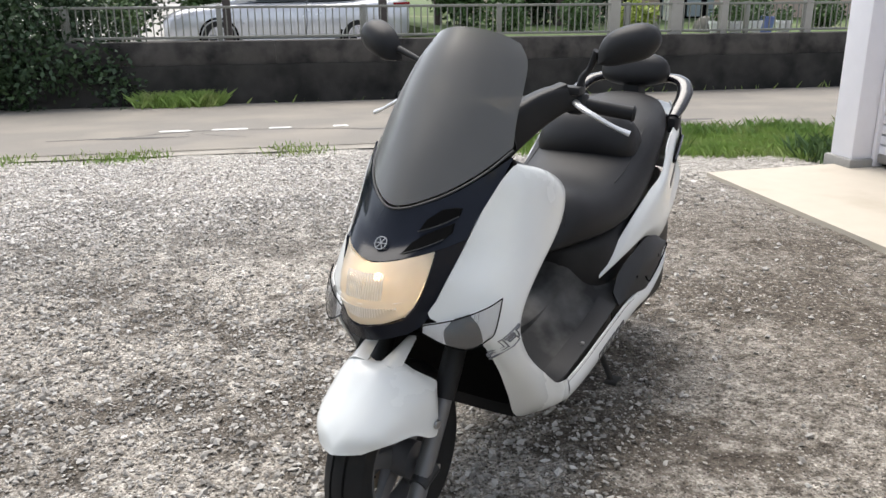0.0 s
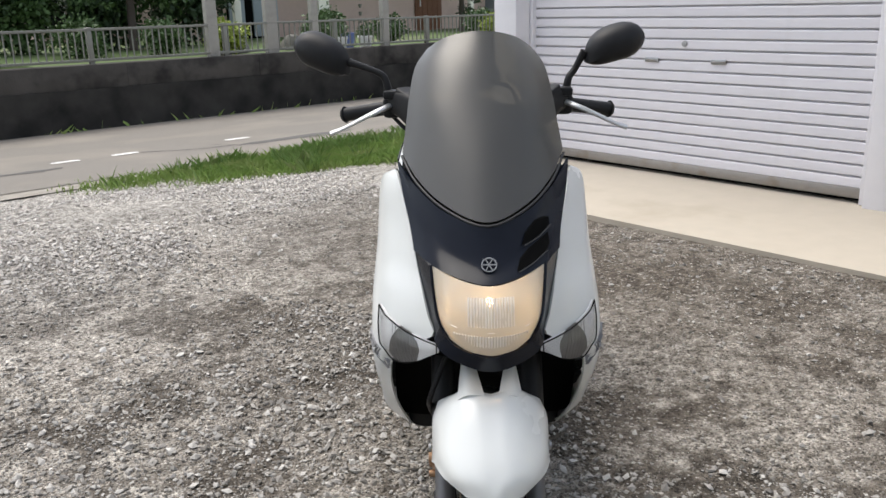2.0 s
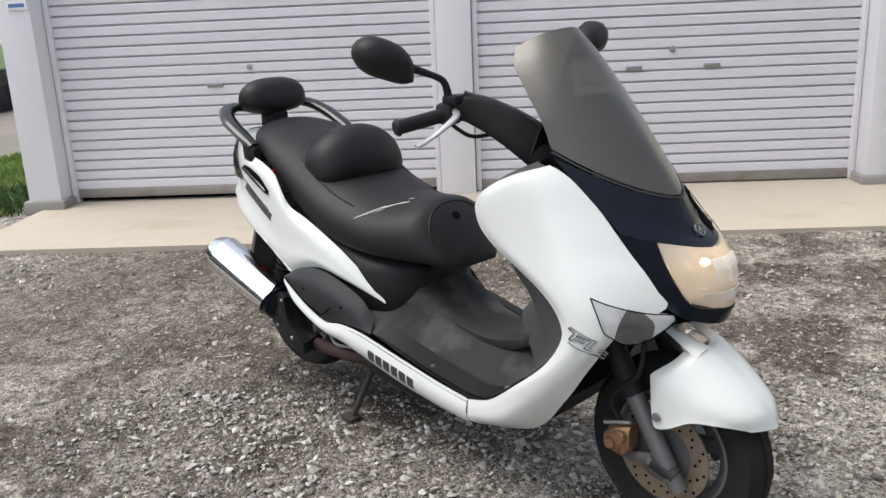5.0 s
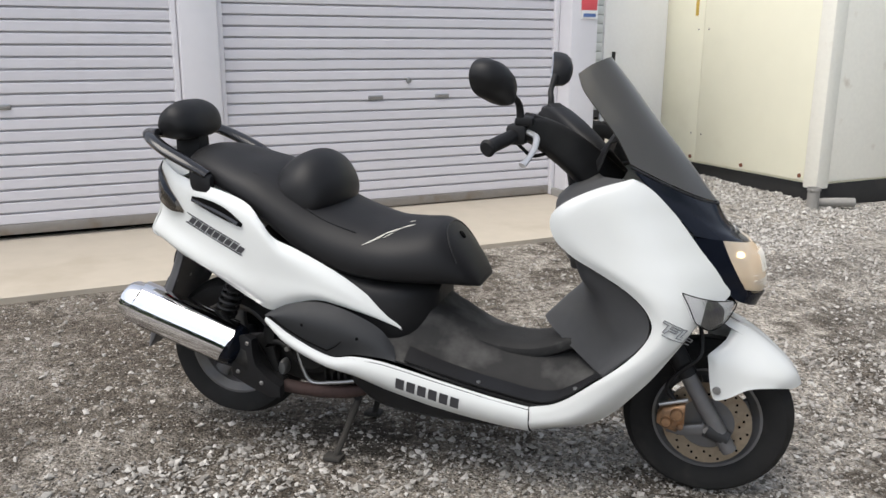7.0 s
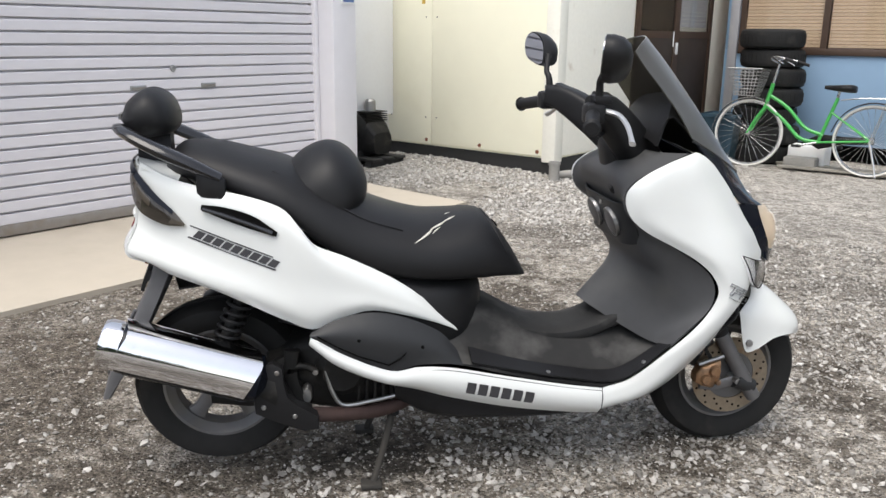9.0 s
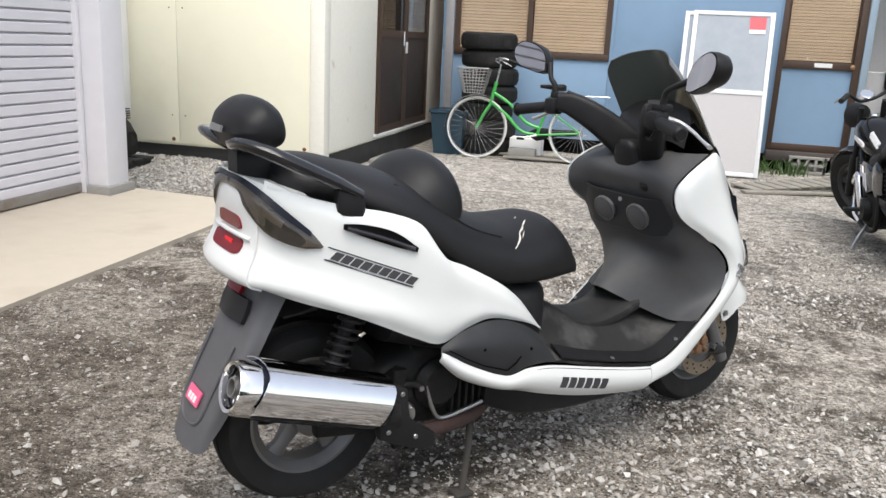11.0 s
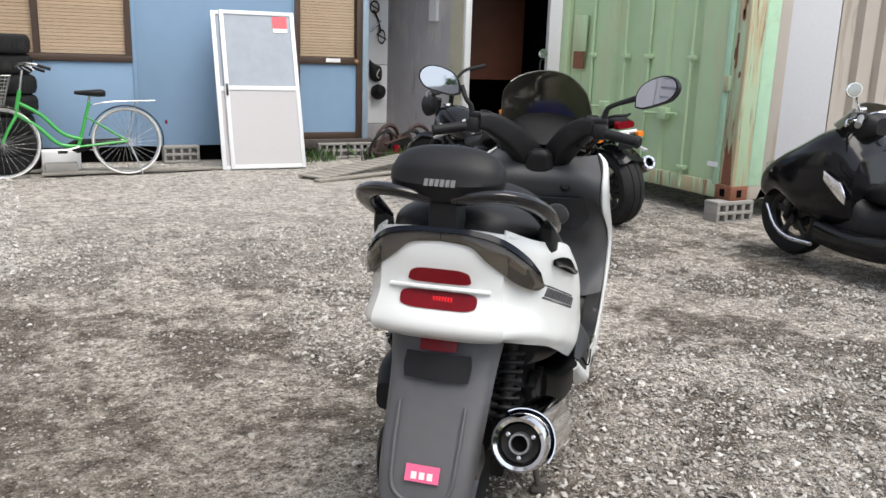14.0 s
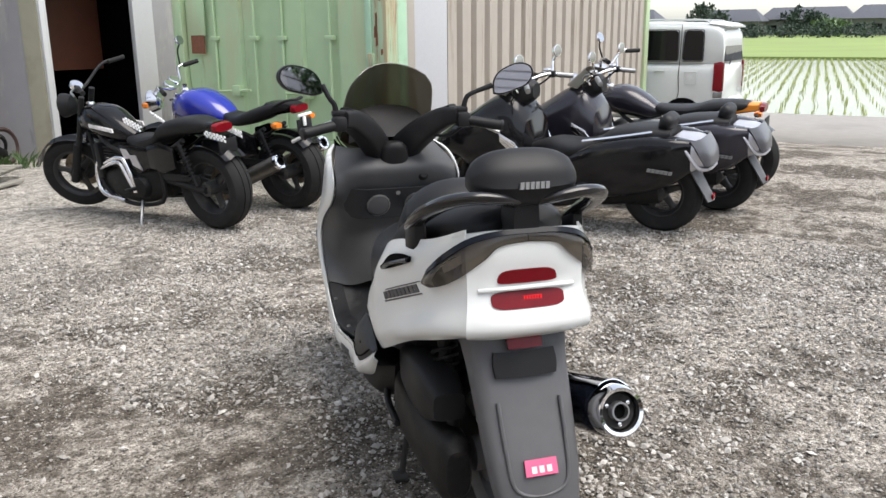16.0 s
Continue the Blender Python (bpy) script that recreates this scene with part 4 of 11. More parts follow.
# ---- cream site cabin ----
def cabin():
    c = thing("site_cabin", "cream steel site cabin with brown glazed doors on black skids", "cabin")
    x0, y1, x1, y0 = 3.17, -2.08, 5.22, -6.6
    z0, z1 = 0.15, 2.75
    part("body", box(x0 + 0.03, y0, z0, x1, y1 - 0.03, z1), CREAM, c)
    for a, e in ((3.30, 4.563), (4.563, 5.12)):
        part("panel", box(a + 0.002, y1 - 0.03, z0 + 0.02, e - 0.002, y1 - 0.008, z1 - 0.1, 0.003), CREAM, c)
    part("stain", box(4.645, y1 - 0.008, 1.47, 4.685, y1 - 0.006, 1.61), material("yellow_stain", (0.62, 0.42, 0.08), 0.7, vary=0.3), c, "yellow paint stain")
    for a in (4.50, 4.63, 5.08):
        for z in (0.42, 1.35):
            part("rivet", lathe([(0.001, 0.004), (0.006, 0.003), (0.007, 0)], 8, Matrix.Translation((a, y1 - 0.008, z)) @ pose(0, 0, 0, -90, 0, 0)), BROWN_FRAME, c)
    wb = thing("white_panel", "white sheet leaning in the gap behind the cabin", "sheet", pose(5.02, -1.60, gz(5, -2)))
    part("sheet", box(0.0, -0.45, 0.44, 0.03, 0.26, 2.72, 0.004), WHITE_SHEET, wb)
    part("switch_box", box(-0.02, 0.14, 1.05, 0.0, 0.17, 1.16, 0.004), SKID, wb)
    part("foot", box(0.0, -0.22, 0.0, 0.03, -0.18, 0.44, 0.004), SKID, wb)
    part("foot", box(0.0, 0.20, 0.0, 0.03, 0.24, 0.44, 0.004), SKID, wb)
    part("corner_post", box(x0 - 0.005, y1 - 0.13, z0 - 0.03, x0 + 0.13, y1 + 0.005, z1, 0.012), CREAM_POST, c)
    part("corner_post", box(x1 - 0.10, y1 - 0.10, z0 - 0.03, x1 + 0.005, y1 + 0.005, z1, 0.012), CREAM_POST, c)
    part("side_panel", box(x0 + 0.005, -3.45, z0 + 0.02, x0 + 0.03, y1 - 0.13, z1 - 0.1, 0.006), CREAM_POST, c)
    part("side_panel", box(x0 + 0.005, -6.55, z0 + 0.02, x0 + 0.03, -5.30, z1 - 0.1, 0.006), CREAM_POST, c)
    part("skid", box(x0 + 0.02, y0, -0.06, x0 + 0.14, y1 - 0.02, z0, 0.005), SKID, c)
    part("skid", box(x0 + 0.10, y1 - 0.16, -0.02, x1, y1 - 0.04, z0, 0.005), SKID, c)
    # black filler below the floor: the shade under the cabin, as a colour
    part("under_gap", box(x0 + 0.16, y0, -0.06, x1, y1 - 0.18, z0), BLACK_AND_SHADE, c)
    part("roof", box(x0 - 0.05, y0, z1, x1 + 0.05, y1 + 0.05, z1 + 0.08), CREAM_POST, c)
    part("sill", box(x0 - 0.025, -5.35, z0 + 0.035, x0 + 0.03, -3.43, z0 + 0.065, 0.004), ALU_WHITE, c)
    d = part("glazed_door", box(x0 - 0.012, -5.32, z0 + 0.065, x0 + 0.02, -5.25, 2.25), BROWN_FRAME, c, "brown aluminium sliding doors with dark glass")
    for y in (-4.42, -4.36, -3.52):
        part("stile", box(x0 - 0.014, y - 0.03, z0 + 0.065, x0 + 0.02, y + 0.03, 2.25), BROWN_FRAME, d)
    for z in (0.255, 1.22, 2.22):
        part("cross_rail", box(x0 - 0.010, -5.30, z - 0.035, x0 + 0.018, -3.5, z + 0.035), BROWN_FRAME, d)
    part("pane", box(x0, -4.33, 1.25, x0 + 0.008, -3.55, 2.2), DARK_GLASS, d, "dark glass pane")
    part("pane", box(x0, -5.25, 1.25, x0 + 0.008, -4.45, 2.2), CLEAR_GLASS, d, "glass pane before a pale blind")
    for ya, yb in ((-5.25, -4.45), (-4.33, -3.55)):
        part("lower_panel", box(x0 - 0.002, ya, 0.28, x0 + 0.010, yb, 1.19, 0.003), DOOR_BROWN, d, "dark brown lower panel")
    for k in range(22):
        for ya, yb in ((-5.2, -4.5), (-4.3, -3.6)):
            part("blind_slat", box(x0 + 0.014, ya, 1.30 + k * 0.04, x0 + 0.018, yb, 1.336 + k * 0.04), PALE_BLIND, d)
    # black sheet behind the blinds in place of the unlit cabin interior
    part("inside", box(x0 + 0.045, -5.3, 0.2, x0 + 0.05, -3.5, 2.3), BLACK_AND_SHADE, d)
    part("door_pull", box(x0 - 0.035, -4.40, 1.02, x0 - 0.012, -4.37, 1.14, 0.004), ALU_WHITE, d)
    part("latch", tube([(x0 - 0.02, -4.30, 1.10), (x0 - 0.02, -4.30, 1.25)], 0.008, 8), ALU_WHITE, d)
    for x in (3.35, 3.98, 4.62, 5.22):
        part("bolt", lathe([(0.001, 0.01), (0.016, 0.008), (0.018, 0)], 10, Matrix.Translation((x, y1 - 0.008, 0.205)) @ pose(0, 0, 0, -90, 0, 0)), RUST, c)
    pp = thing("drain_pipe", "short grey drain pipe standing at the cabin corner", "pipe", pose(3.10, -1.98, gz(3.1, -1.98)))
    part("upright", lathe([(0.045, -0.02), (0.045, 0.14), (0.052, 0.142), (0.052, 0.165), (0.042, 0.165), (0.040, 0.03)], 20), BLOCK, pp)
    part("elbow", tube([(0.05, -0.12, 0.03), (-0.04, -0.24, 0.04), (-0.10, -0.34, 0.04)], 0.035, 12), BLOCK, pp)
    single("step_stone", box(2.88, -3.62, gz(3, -3.4) - 0.02, 3.12, -3.12, gz(3, -3.4) + 0.06, 0.02), BLOCK, "grey stepping stone below the cabin doors", "stone step")


cabin()


# ---- blue shed ----
def blue_shed():
    b = thing("blue_shed", "sky-blue panel shed with brown windows and bamboo blinds", "shed")
    y = -5.30
    zf = 0.12
    for xa, xb in ((0.99, 2.98), (-0.83, 0.985), (-1.86, -0.835)):
        win = {2.98: (1.04, 2.80, 1.08, 2.3)}.get(xb)
        if win:
            wa, wb, za, zb = win
            part("wall_panel", box(xa, y - 0.06, zf, xb, y, za, 0.004), BLUE_WALL, b)
            part("wall_panel", box(xa, y - 0.06, za, wa, y, 2.7, 0.004), BLUE_WALL, b)
            part("wall_panel", box(wb, y - 0.06, za, xb, y, 2.7, 0.004), BLUE_WALL, b)
            part("wall_panel", box(wa, y - 0.06, zb, wb, y, 2.7, 0.004), BLUE_WALL, b)
            w = part("window", box(wa - 0.03, y - 0.03, za - 0.05, wb + 0.03, y + 0.025, za + 0.02, 0.004), BROWN_FRAME, b, "brown framed window with bamboo blinds")
            for x in (wa, (wa + wb) / 2 + 0.02, wb):
                part("frame", box(x - 0.03, y - 0.04, za, x + 0.03, y + 0.02, zb), BROWN_FRAME, w)
            part("pane", box(wa, y - 0.015, za, wb, y - 0.009, zb), CLEAR_GLASS, w)
            for k in range(34):
                for a0, a1 in ((wa + 0.03, (wa + wb) / 2 - 0.02), ((wa + wb) / 2 + 0.05, wb - 0.03)):
                    part("blind_slat", box(a0, y - 0.030, za + 0.03 + k * 0.035, a1, y - 0.026, za + 0.0605 + k * 0.035), BLIND, w)
            part("backing", box(wa, y - 0.06, za, wb, y - 0.045, zb), BROWN_BOARD, w)
        elif xa == -0.83:
            part("wall_panel", box(xa + 0.02, y - 0.06, zf, xb, y, 2.7, 0.004), BLUE_WALL, b)
        else:
            d = part("shed_door", box(-0.86, y - 0.03, 0.18, -0.80, y + 0.03, 2.3, 0.004), BROWN_FRAME, b, "brown framed door, blue below and bamboo blind above")
            part("stile", box(-1.64, y - 0.03, 0.18, -1.57, y + 0.03, 2.3, 0.004), BROWN_FRAME, d)
            for z in (0.21, 1.10, 2.28):
                part("cross_rail", box(-1.60, y - 0.03, z - 0.04, -0.82, y + 0.025, z + 0.04, 0.004), BROWN_FRAME, d)
            part("lower_panel", box(-1.60, y - 0.02, 0.2, -0.84, y + 0.002, 1.1), BLUE_WALL, d)
            part("pane", box(-1.60, y - 0.012, 1.12, -0.84, y - 0.006, 2.28), CLEAR_GLASS, d)
            for k in range(34):
                part("blind_slat", box(-1.55, y - 0.030, 1.15 + k * 0.033, -0.88, y - 0.026, 1.1785 + k * 0.033), BLIND, d)
            part("backing", box(-1.63, y - 0.06, 1.1, -0.82, y - 0.045, 2.3), BROWN_BOARD, d)
            part("knob", lathe([(0.008, 0), (0.008, 0.03), (0.024, 0.035), (0.026, 0.05), (0.001, 0.06)], 16, Matrix.Translation((-1.555, y + 0.02, 1.10)) @ pose(0, 0, 0, -90, 0, 0)), BRASS, d)
            part("door_label", box(-1.36, y + 0.026, 1.085, -1.18, y + 0.03, 1.13), WHITE_LABEL, d)
            part("threshold", box(-1.76, y - 0.05, 0.06, -0.80, y + 0.10, 0.17, 0.005), FENCE_DARK, b)
            part("corner_trim", box(-1.72, y - 0.05, 0.1, -1.645, y + 0.035, 2.7, 0.006), BLUE_TRIM, b, "grey-blue corner strip")
    for x in (0.987, -0.80):
        part("joint_strip", box(x - 0.02, y, zf, x + 0.02, y + 0.012, 2.7, 0.003), BLUE_WALL, b)
    part("corner_trim", box(2.84, y - 0.02, zf, 2.94, y + 0.03, 2.7, 0.006), GREY_SHED, b)
    part("shed_core", box(-1.70, y - 3.5, zf, 2.98, y - 0.07, 2.7), BROWN_BOARD, b)
    part("roof", box(-1.95, y - 3.6, 2.7, 3.1, y + 0.15, 2.8), GREY_SHED, b)
    # black box standing in for the shade beneath the shed floor
    part("under_gap", box(-1.66, y - 0.5, -0.1, 2.95, y - 0.12, zf), BLACK_AND_SHADE, b)


blue_shed()


def hollow_block(x, y, z, rz=0):
    """A concrete block on its side: a solid with three cells open to the front."""
    b = thing("concrete_block", "grey hollow concrete block under the shed or container", "concrete block", pose(x, y, z, 0, 0, rz), group="concrete blocks")
    L, H, D = 0.39, 0.19, 0.15
    for z0, z1 in ((0, 0.03), (0.082, 0.108), (H - 0.03, H)):
        part("face_shell", box(-L / 2, -D / 2, z0, L / 2, D / 2, z1, 0.004), BLOCK, b)
    for k in range(5):
        c = -L / 2 + 0.016 + k * (L - 0.032) / 4
        part("web", box(c - 0.015, -D / 2 + 0.002, 0.01, c + 0.015, D / 2 - 0.002, H - 0.01, 0.003), BLOCK, b)
    part("core", box(-L / 2 + 0.01, 0.0, 0.01, L / 2 - 0.01, 0.02, H - 0.01), BLOCK, b)
    return b


for x in (0.55, -1.24, -1.60, 2.4):
    hollow_block(x, -5.22, gz(0, -5.2))


# ---- grey shed with the dark doorway ----
def grey_shed():
    s = thing("grey_shed", "grey sheet shed with an open dark doorway", "shed")
    y = -4.95
    wall = lambda k0, k1, d0, d1: [(-2.86 + 0.46 * k + 0.947 * d, -4.97 - 1.36 * k + 0.32 * d) for k, d in ((k0, d0), (k1, d0), (k1, d1), (k0, d1))]
    for name, k0, k1, mat_ in (("wall_sheet", 0.155, 0.60, GREY_SHED), ("wall_sheet", 0.603, 1.02, GREY_SHED), ("cream_strip", 0.0, 0.15, CREAM_WORN)):
        part(name, skin([[(x, q, z) for x, q in wall(k0, k1, -0.05, 0.0 if name == "wall_sheet" else 0.012)] for z in (-0.05, 2.8)]), mat_, s, sharp=20)
    part("white_board", box(-2.46, -6.37, 1.055, -1.70, -6.31, 2.8, 0.004), WHITE_SHEET, s)
    part("white_board", box(-2.46, -6.37, 0.26, -1.70, -6.31, 1.048, 0.004), WHITE_SHEET, s)
    part("board_foot", box(-2.46, -6.36, -0.05, -1.70, -6.30, 0.255, 0.004), GREY_SHED, s)
    part("door_frame", box(-2.92, y - 0.05, 0.0, -2.865, y + 0.02, 2.8, 0.005), ALU_WHITE, s)
    part("frame_rail", box(-2.965, y - 0.06, 0.0, -2.930, y - 0.005, 2.8, 0.004), ALU_WHITE, s)
    part("right_post", box(-4.40, y - 0.05, 0.0, -4.10, y + 0.02, 2.8, 0.005), PALE_BOARD, s)
    part("right_wall", box(-6.0, y - 0.06, 0.0, -4.405, y - 0.01, 2.8, 0.005), GREY_SHED, s)
    part("lintel", box(-4.35, y - 0.05, 2.25, -2.9, y, 2.8, 0.005), GREY_SHED, s)
    part("hanging_board", box(-4.19, y - 0.78, 0.90, -3.05, y - 0.75, 2.25, 0.004), RED_BROWN, s, "dark red-brown board hanging in the doorway")
    part("rolled_blind", tube([(-3.85, y - 0.1, 2.03), (-3.0, y - 0.1, 2.03)], 0.05, 12), CREAM_POST, s)
    part("vent_box", skin([[(x, q, z) for x, q in wall(0.31, 0.40, 0.0, 0.05)] for z in (1.63, 2.0)]), PALE_BOARD, s, sharp=20)
    # shade inside the doorway painted: black sheets line the unlit room
    part("dark_inside", box(-4.7, y - 2.6, 0.0, -2.45, y - 2.5, 2.8), BLACK_AND_SHADE, s)
    part("inside_partition", box(-2.52, y - 2.5, 0.0, -2.47, y - 1.45, 2.8), BLACK_AND_SHADE, s)
    part("inside_wall", box(-4.72, y - 2.6, 0.0, -4.64, y - 0.06, 2.8), BLACK_AND_SHADE, s)
    part("inside_floor", box(-4.7, y - 2.6, -0.06, -2.92, y, 0.02), BLACK_AND_SHADE, s)
    part("inside_roof", box(-4.8, y - 2.7, 2.8, -1.9, y + 0.1, 2.88), GREY_SHED, s)


grey_shed()


# ---- containers ----
def green_container():
    c = thing("green_container", "faded green shipping container, rusty at its corner, on concrete blocks", "shipping container")
    x, ya, yb, z0, z1 = -2.93, -2.92, -0.38, 0.16, 2.75
    part("door_core", box(x - 0.5, ya + 0.1, z0 + 0.08, x - 0.1, yb - 0.1, z1 - 0.1), GREEN_STEEL, c)
    post = part("corner_post", box(x - 0.17, yb - 0.150, z0, x + 0.002, yb - 0.002, z1, 0.006), GREEN_RUST, c, "rust-streaked corner post")
    MINT = material("mint_edge_paint", (0.40, 0.60, 0.42), 0.55, vary=0.12, grain=9, dirt=(0.34, 0.42, 0.28), dirt_at=0.55, dirt_scale=6)
    part("post_edge", box(x - 0.06, yb - 0.215, z0 + 0.11, x + 0.012, yb - 0.153, z1 - 0.12, 0.006), MINT, post, "mint green edge of the post")
    part("post_edge", box(x - 0.32, yb - 0.06, z0 + 0.11, x - 0.173, yb - 0.004, z1 - 0.12, 0.008), MINT, post, "mint green edge of the post")
    part("ivory_strip", box(x - 0.45, yb - 0.06, z0 + 0.11, x - 0.323, yb - 0.012, z1 - 0.12, 0.006), IVORY_STEEL, post, "ivory painted strip")
    part("hinge", box(x - 0.02, yb - 0.19, 1.02, x + 0.03, yb - 0.130, 1.14, 0.006), GREEN_RUST, post)
    part("corner_post", box(x - 0.14, ya, z0, x + 0.01, ya + 0.12, z1, 0.01), GREEN_STEEL, c)
    part("sill", box(x - 0.12, ya + 0.1, z0, x + 0.006, yb - 0.14, z0 + 0.13, 0.008), GREEN_RUST, c)
    for z in (z0 - 0.005, z1 - 0.12):
        cc = part("corner_casting", box(x - 0.17, yb - 0.17, z, x + 0.016, yb + 0.008, z + 0.12, 0.008), RUST, c)
        part("casting_slot", box(x + 0.014, yb - 0.11, z + 0.03, x + 0.0185, yb - 0.06, z + 0.09), BLACK_AND_SHADE, cc)
        part("casting_slot", box(x - 0.10, yb + 0.006, z + 0.03, x - 0.05, yb + 0.0105, z + 0.09), BLACK_AND_SHADE, cc)
    n = 6
    w = (yb - 0.16 - ya - 0.13) / n
    for k in range(n):
        a = ya + 0.13 + k * w
        part("door_panel", skin([[(x - 0.05, a + 0.002, z), (x - 0.05 + 0.034 * (k % 2), a + 0.02, z), (x - 0.05 + 0.034 * (k % 2), a + w - 0.02, z), (x - 0.05, a + w - 0.002, z), (x - 0.09, a + w - 0.002, z), (x - 0.09, a + 0.002, z)] for z in (z0 + 0.13, z1 - 0.12)]), GREEN_STEEL, c, sharp=20)
    for y in (-2.36, -1.86, -1.52, -0.98):
        bar = part("lock_bar", tube([(x + 0.005, y, z0 + 0.02), (x + 0.005, y, z1 - 0.1)], 0.014, 10), GREEN_STEEL, c, "green door locking bar")
        for z in (0.35, 1.27, 2.2):
            part("bar_bracket", box(x - 0.03, y - 0.045, z - 0.02, x + 0.022, y + 0.045, z + 0.02, 0.005), GREEN_STEEL, bar)
    for y in (-2.1, -1.25):
        h = part("lock_handle", tube([(x + 0.03, y - 0.24, 0.78), (x + 0.03, y + 0.18, 0.80)], 0.011, 8), GREEN_STEEL, c)
        part("hasp", box(x - 0.02, y - 0.05, 0.74, x + 0.045, y + 0.05, 0.84, 0.006), GREEN_STEEL, h)
    part("placard_holder", box(x - 0.02, -2.72, 1.30, x - 0.008, -2.50, 1.65, 0.004), GREEN_STEEL, c)
    part("rust_patch", box(x - 0.015, -2.70, 1.13, x - 0.009, -2.52, 1.30), RUST, c)
    rng = random.Random(5)
    for k in range(9):
        zc, h = rng.uniform(0.35, 1.7), rng.uniform(0.05, 0.3)
        yc = yb - rng.uniform(0.03, 0.12)
        part("rust_streak", skin([[(x + d, yc - 0.012 * rng.random(), zc), (x + d, yc + 0.012, zc + 0.02), (x + d, yc + 0.008, zc + h), (x + d, yc - 0.010, zc + h * 0.9)] for d in (0.003, 0.006)]), RUST, c)
    part("rust_streak", skin([[(x + d, yb - 0.122, 0.28), (x + d, yb - 0.015, 0.28), (x + d, yb - 0.035, 0.50), (x + d, yb - 0.050, 0.62), (x + d, yb - 0.075, 0.52), (x + d, yb - 0.105, 0.66)] for d in (0.003, 0.006)]), RUST, c)
    part("rust_streak", skin([[(x + d, yb - 0.50, 0.30), (x + d, yb - 0.18, 0.30), (x + d, yb - 0.22, 0.36), (x + d, yb - 0.33, 0.345), (x + d, yb - 0.42, 0.37)] for d in (-0.048, -0.0445)]), RUST, c)
    part("white_tag", box(x + 0.012, -0.66, 0.41, x + 0.016, -0.55, 0.45), WHITE_LABEL, c)
    part("side_skin", box(x - 6.0, ya, z0 + 0.05, x - 0.1, ya + 0.06, z1), GREEN_STEEL, c)
    part("roof", box(x - 6.0, ya, z1, x, yb, z1 + 0.06), GREEN_STEEL, c)
    # long side toward the yard: a smooth bay, then ivory corrugation
    part("smooth_bay", box(-3.95, yb - 0.06, z0 + 0.05, -3.385, yb - 0.025, z1, 0.004), PALE_BOARD, c)
    part("bottom_rail", box(x - 6.9, yb - 0.09, z0, x - 0.15, yb - 0.01, z0 + 0.14, 0.006), IVORY_STEEL, c)
    part("top_rail", box(x - 6.9, yb - 0.09, z1 - 0.1, x - 0.15, yb - 0.01, z1, 0.006), IVORY_STEEL, c)
    cor = []
    p = 0.278
    xx = -3.97
    while xx > -9.7:
        cor += [(xx, 0.0), (xx - 0.165, 0.0), (xx - 0.186, -0.058), (xx - 0.256, -0.058)]
        xx -= p
    front = [(a, yb - 0.030 + b) for a, b in cor]
    backl = [(a, yb - 0.09) for a, b in reversed(cor)]
    part("corrugated_side", skin([[(a, b, z) for a, b in front + backl] for z in (z0 + 0.13, z1 - 0.1)]), IVORY_STEEL, c, "ivory corrugated steel side", sharp=15)
    part("end_post", box(-9.90, yb - 0.15, z0, -9.74, yb, z1, 0.01), GREEN_STEEL, c)
    for bx, by in ((-2.96, -0.42), (-2.96, -2.8), (-6.5, -0.5), (-9.7, -0.5)):
        hollow_block(bx, by, gz(bx, by) - 0.03, 90 if by < -0.45 else 0)


green_container()


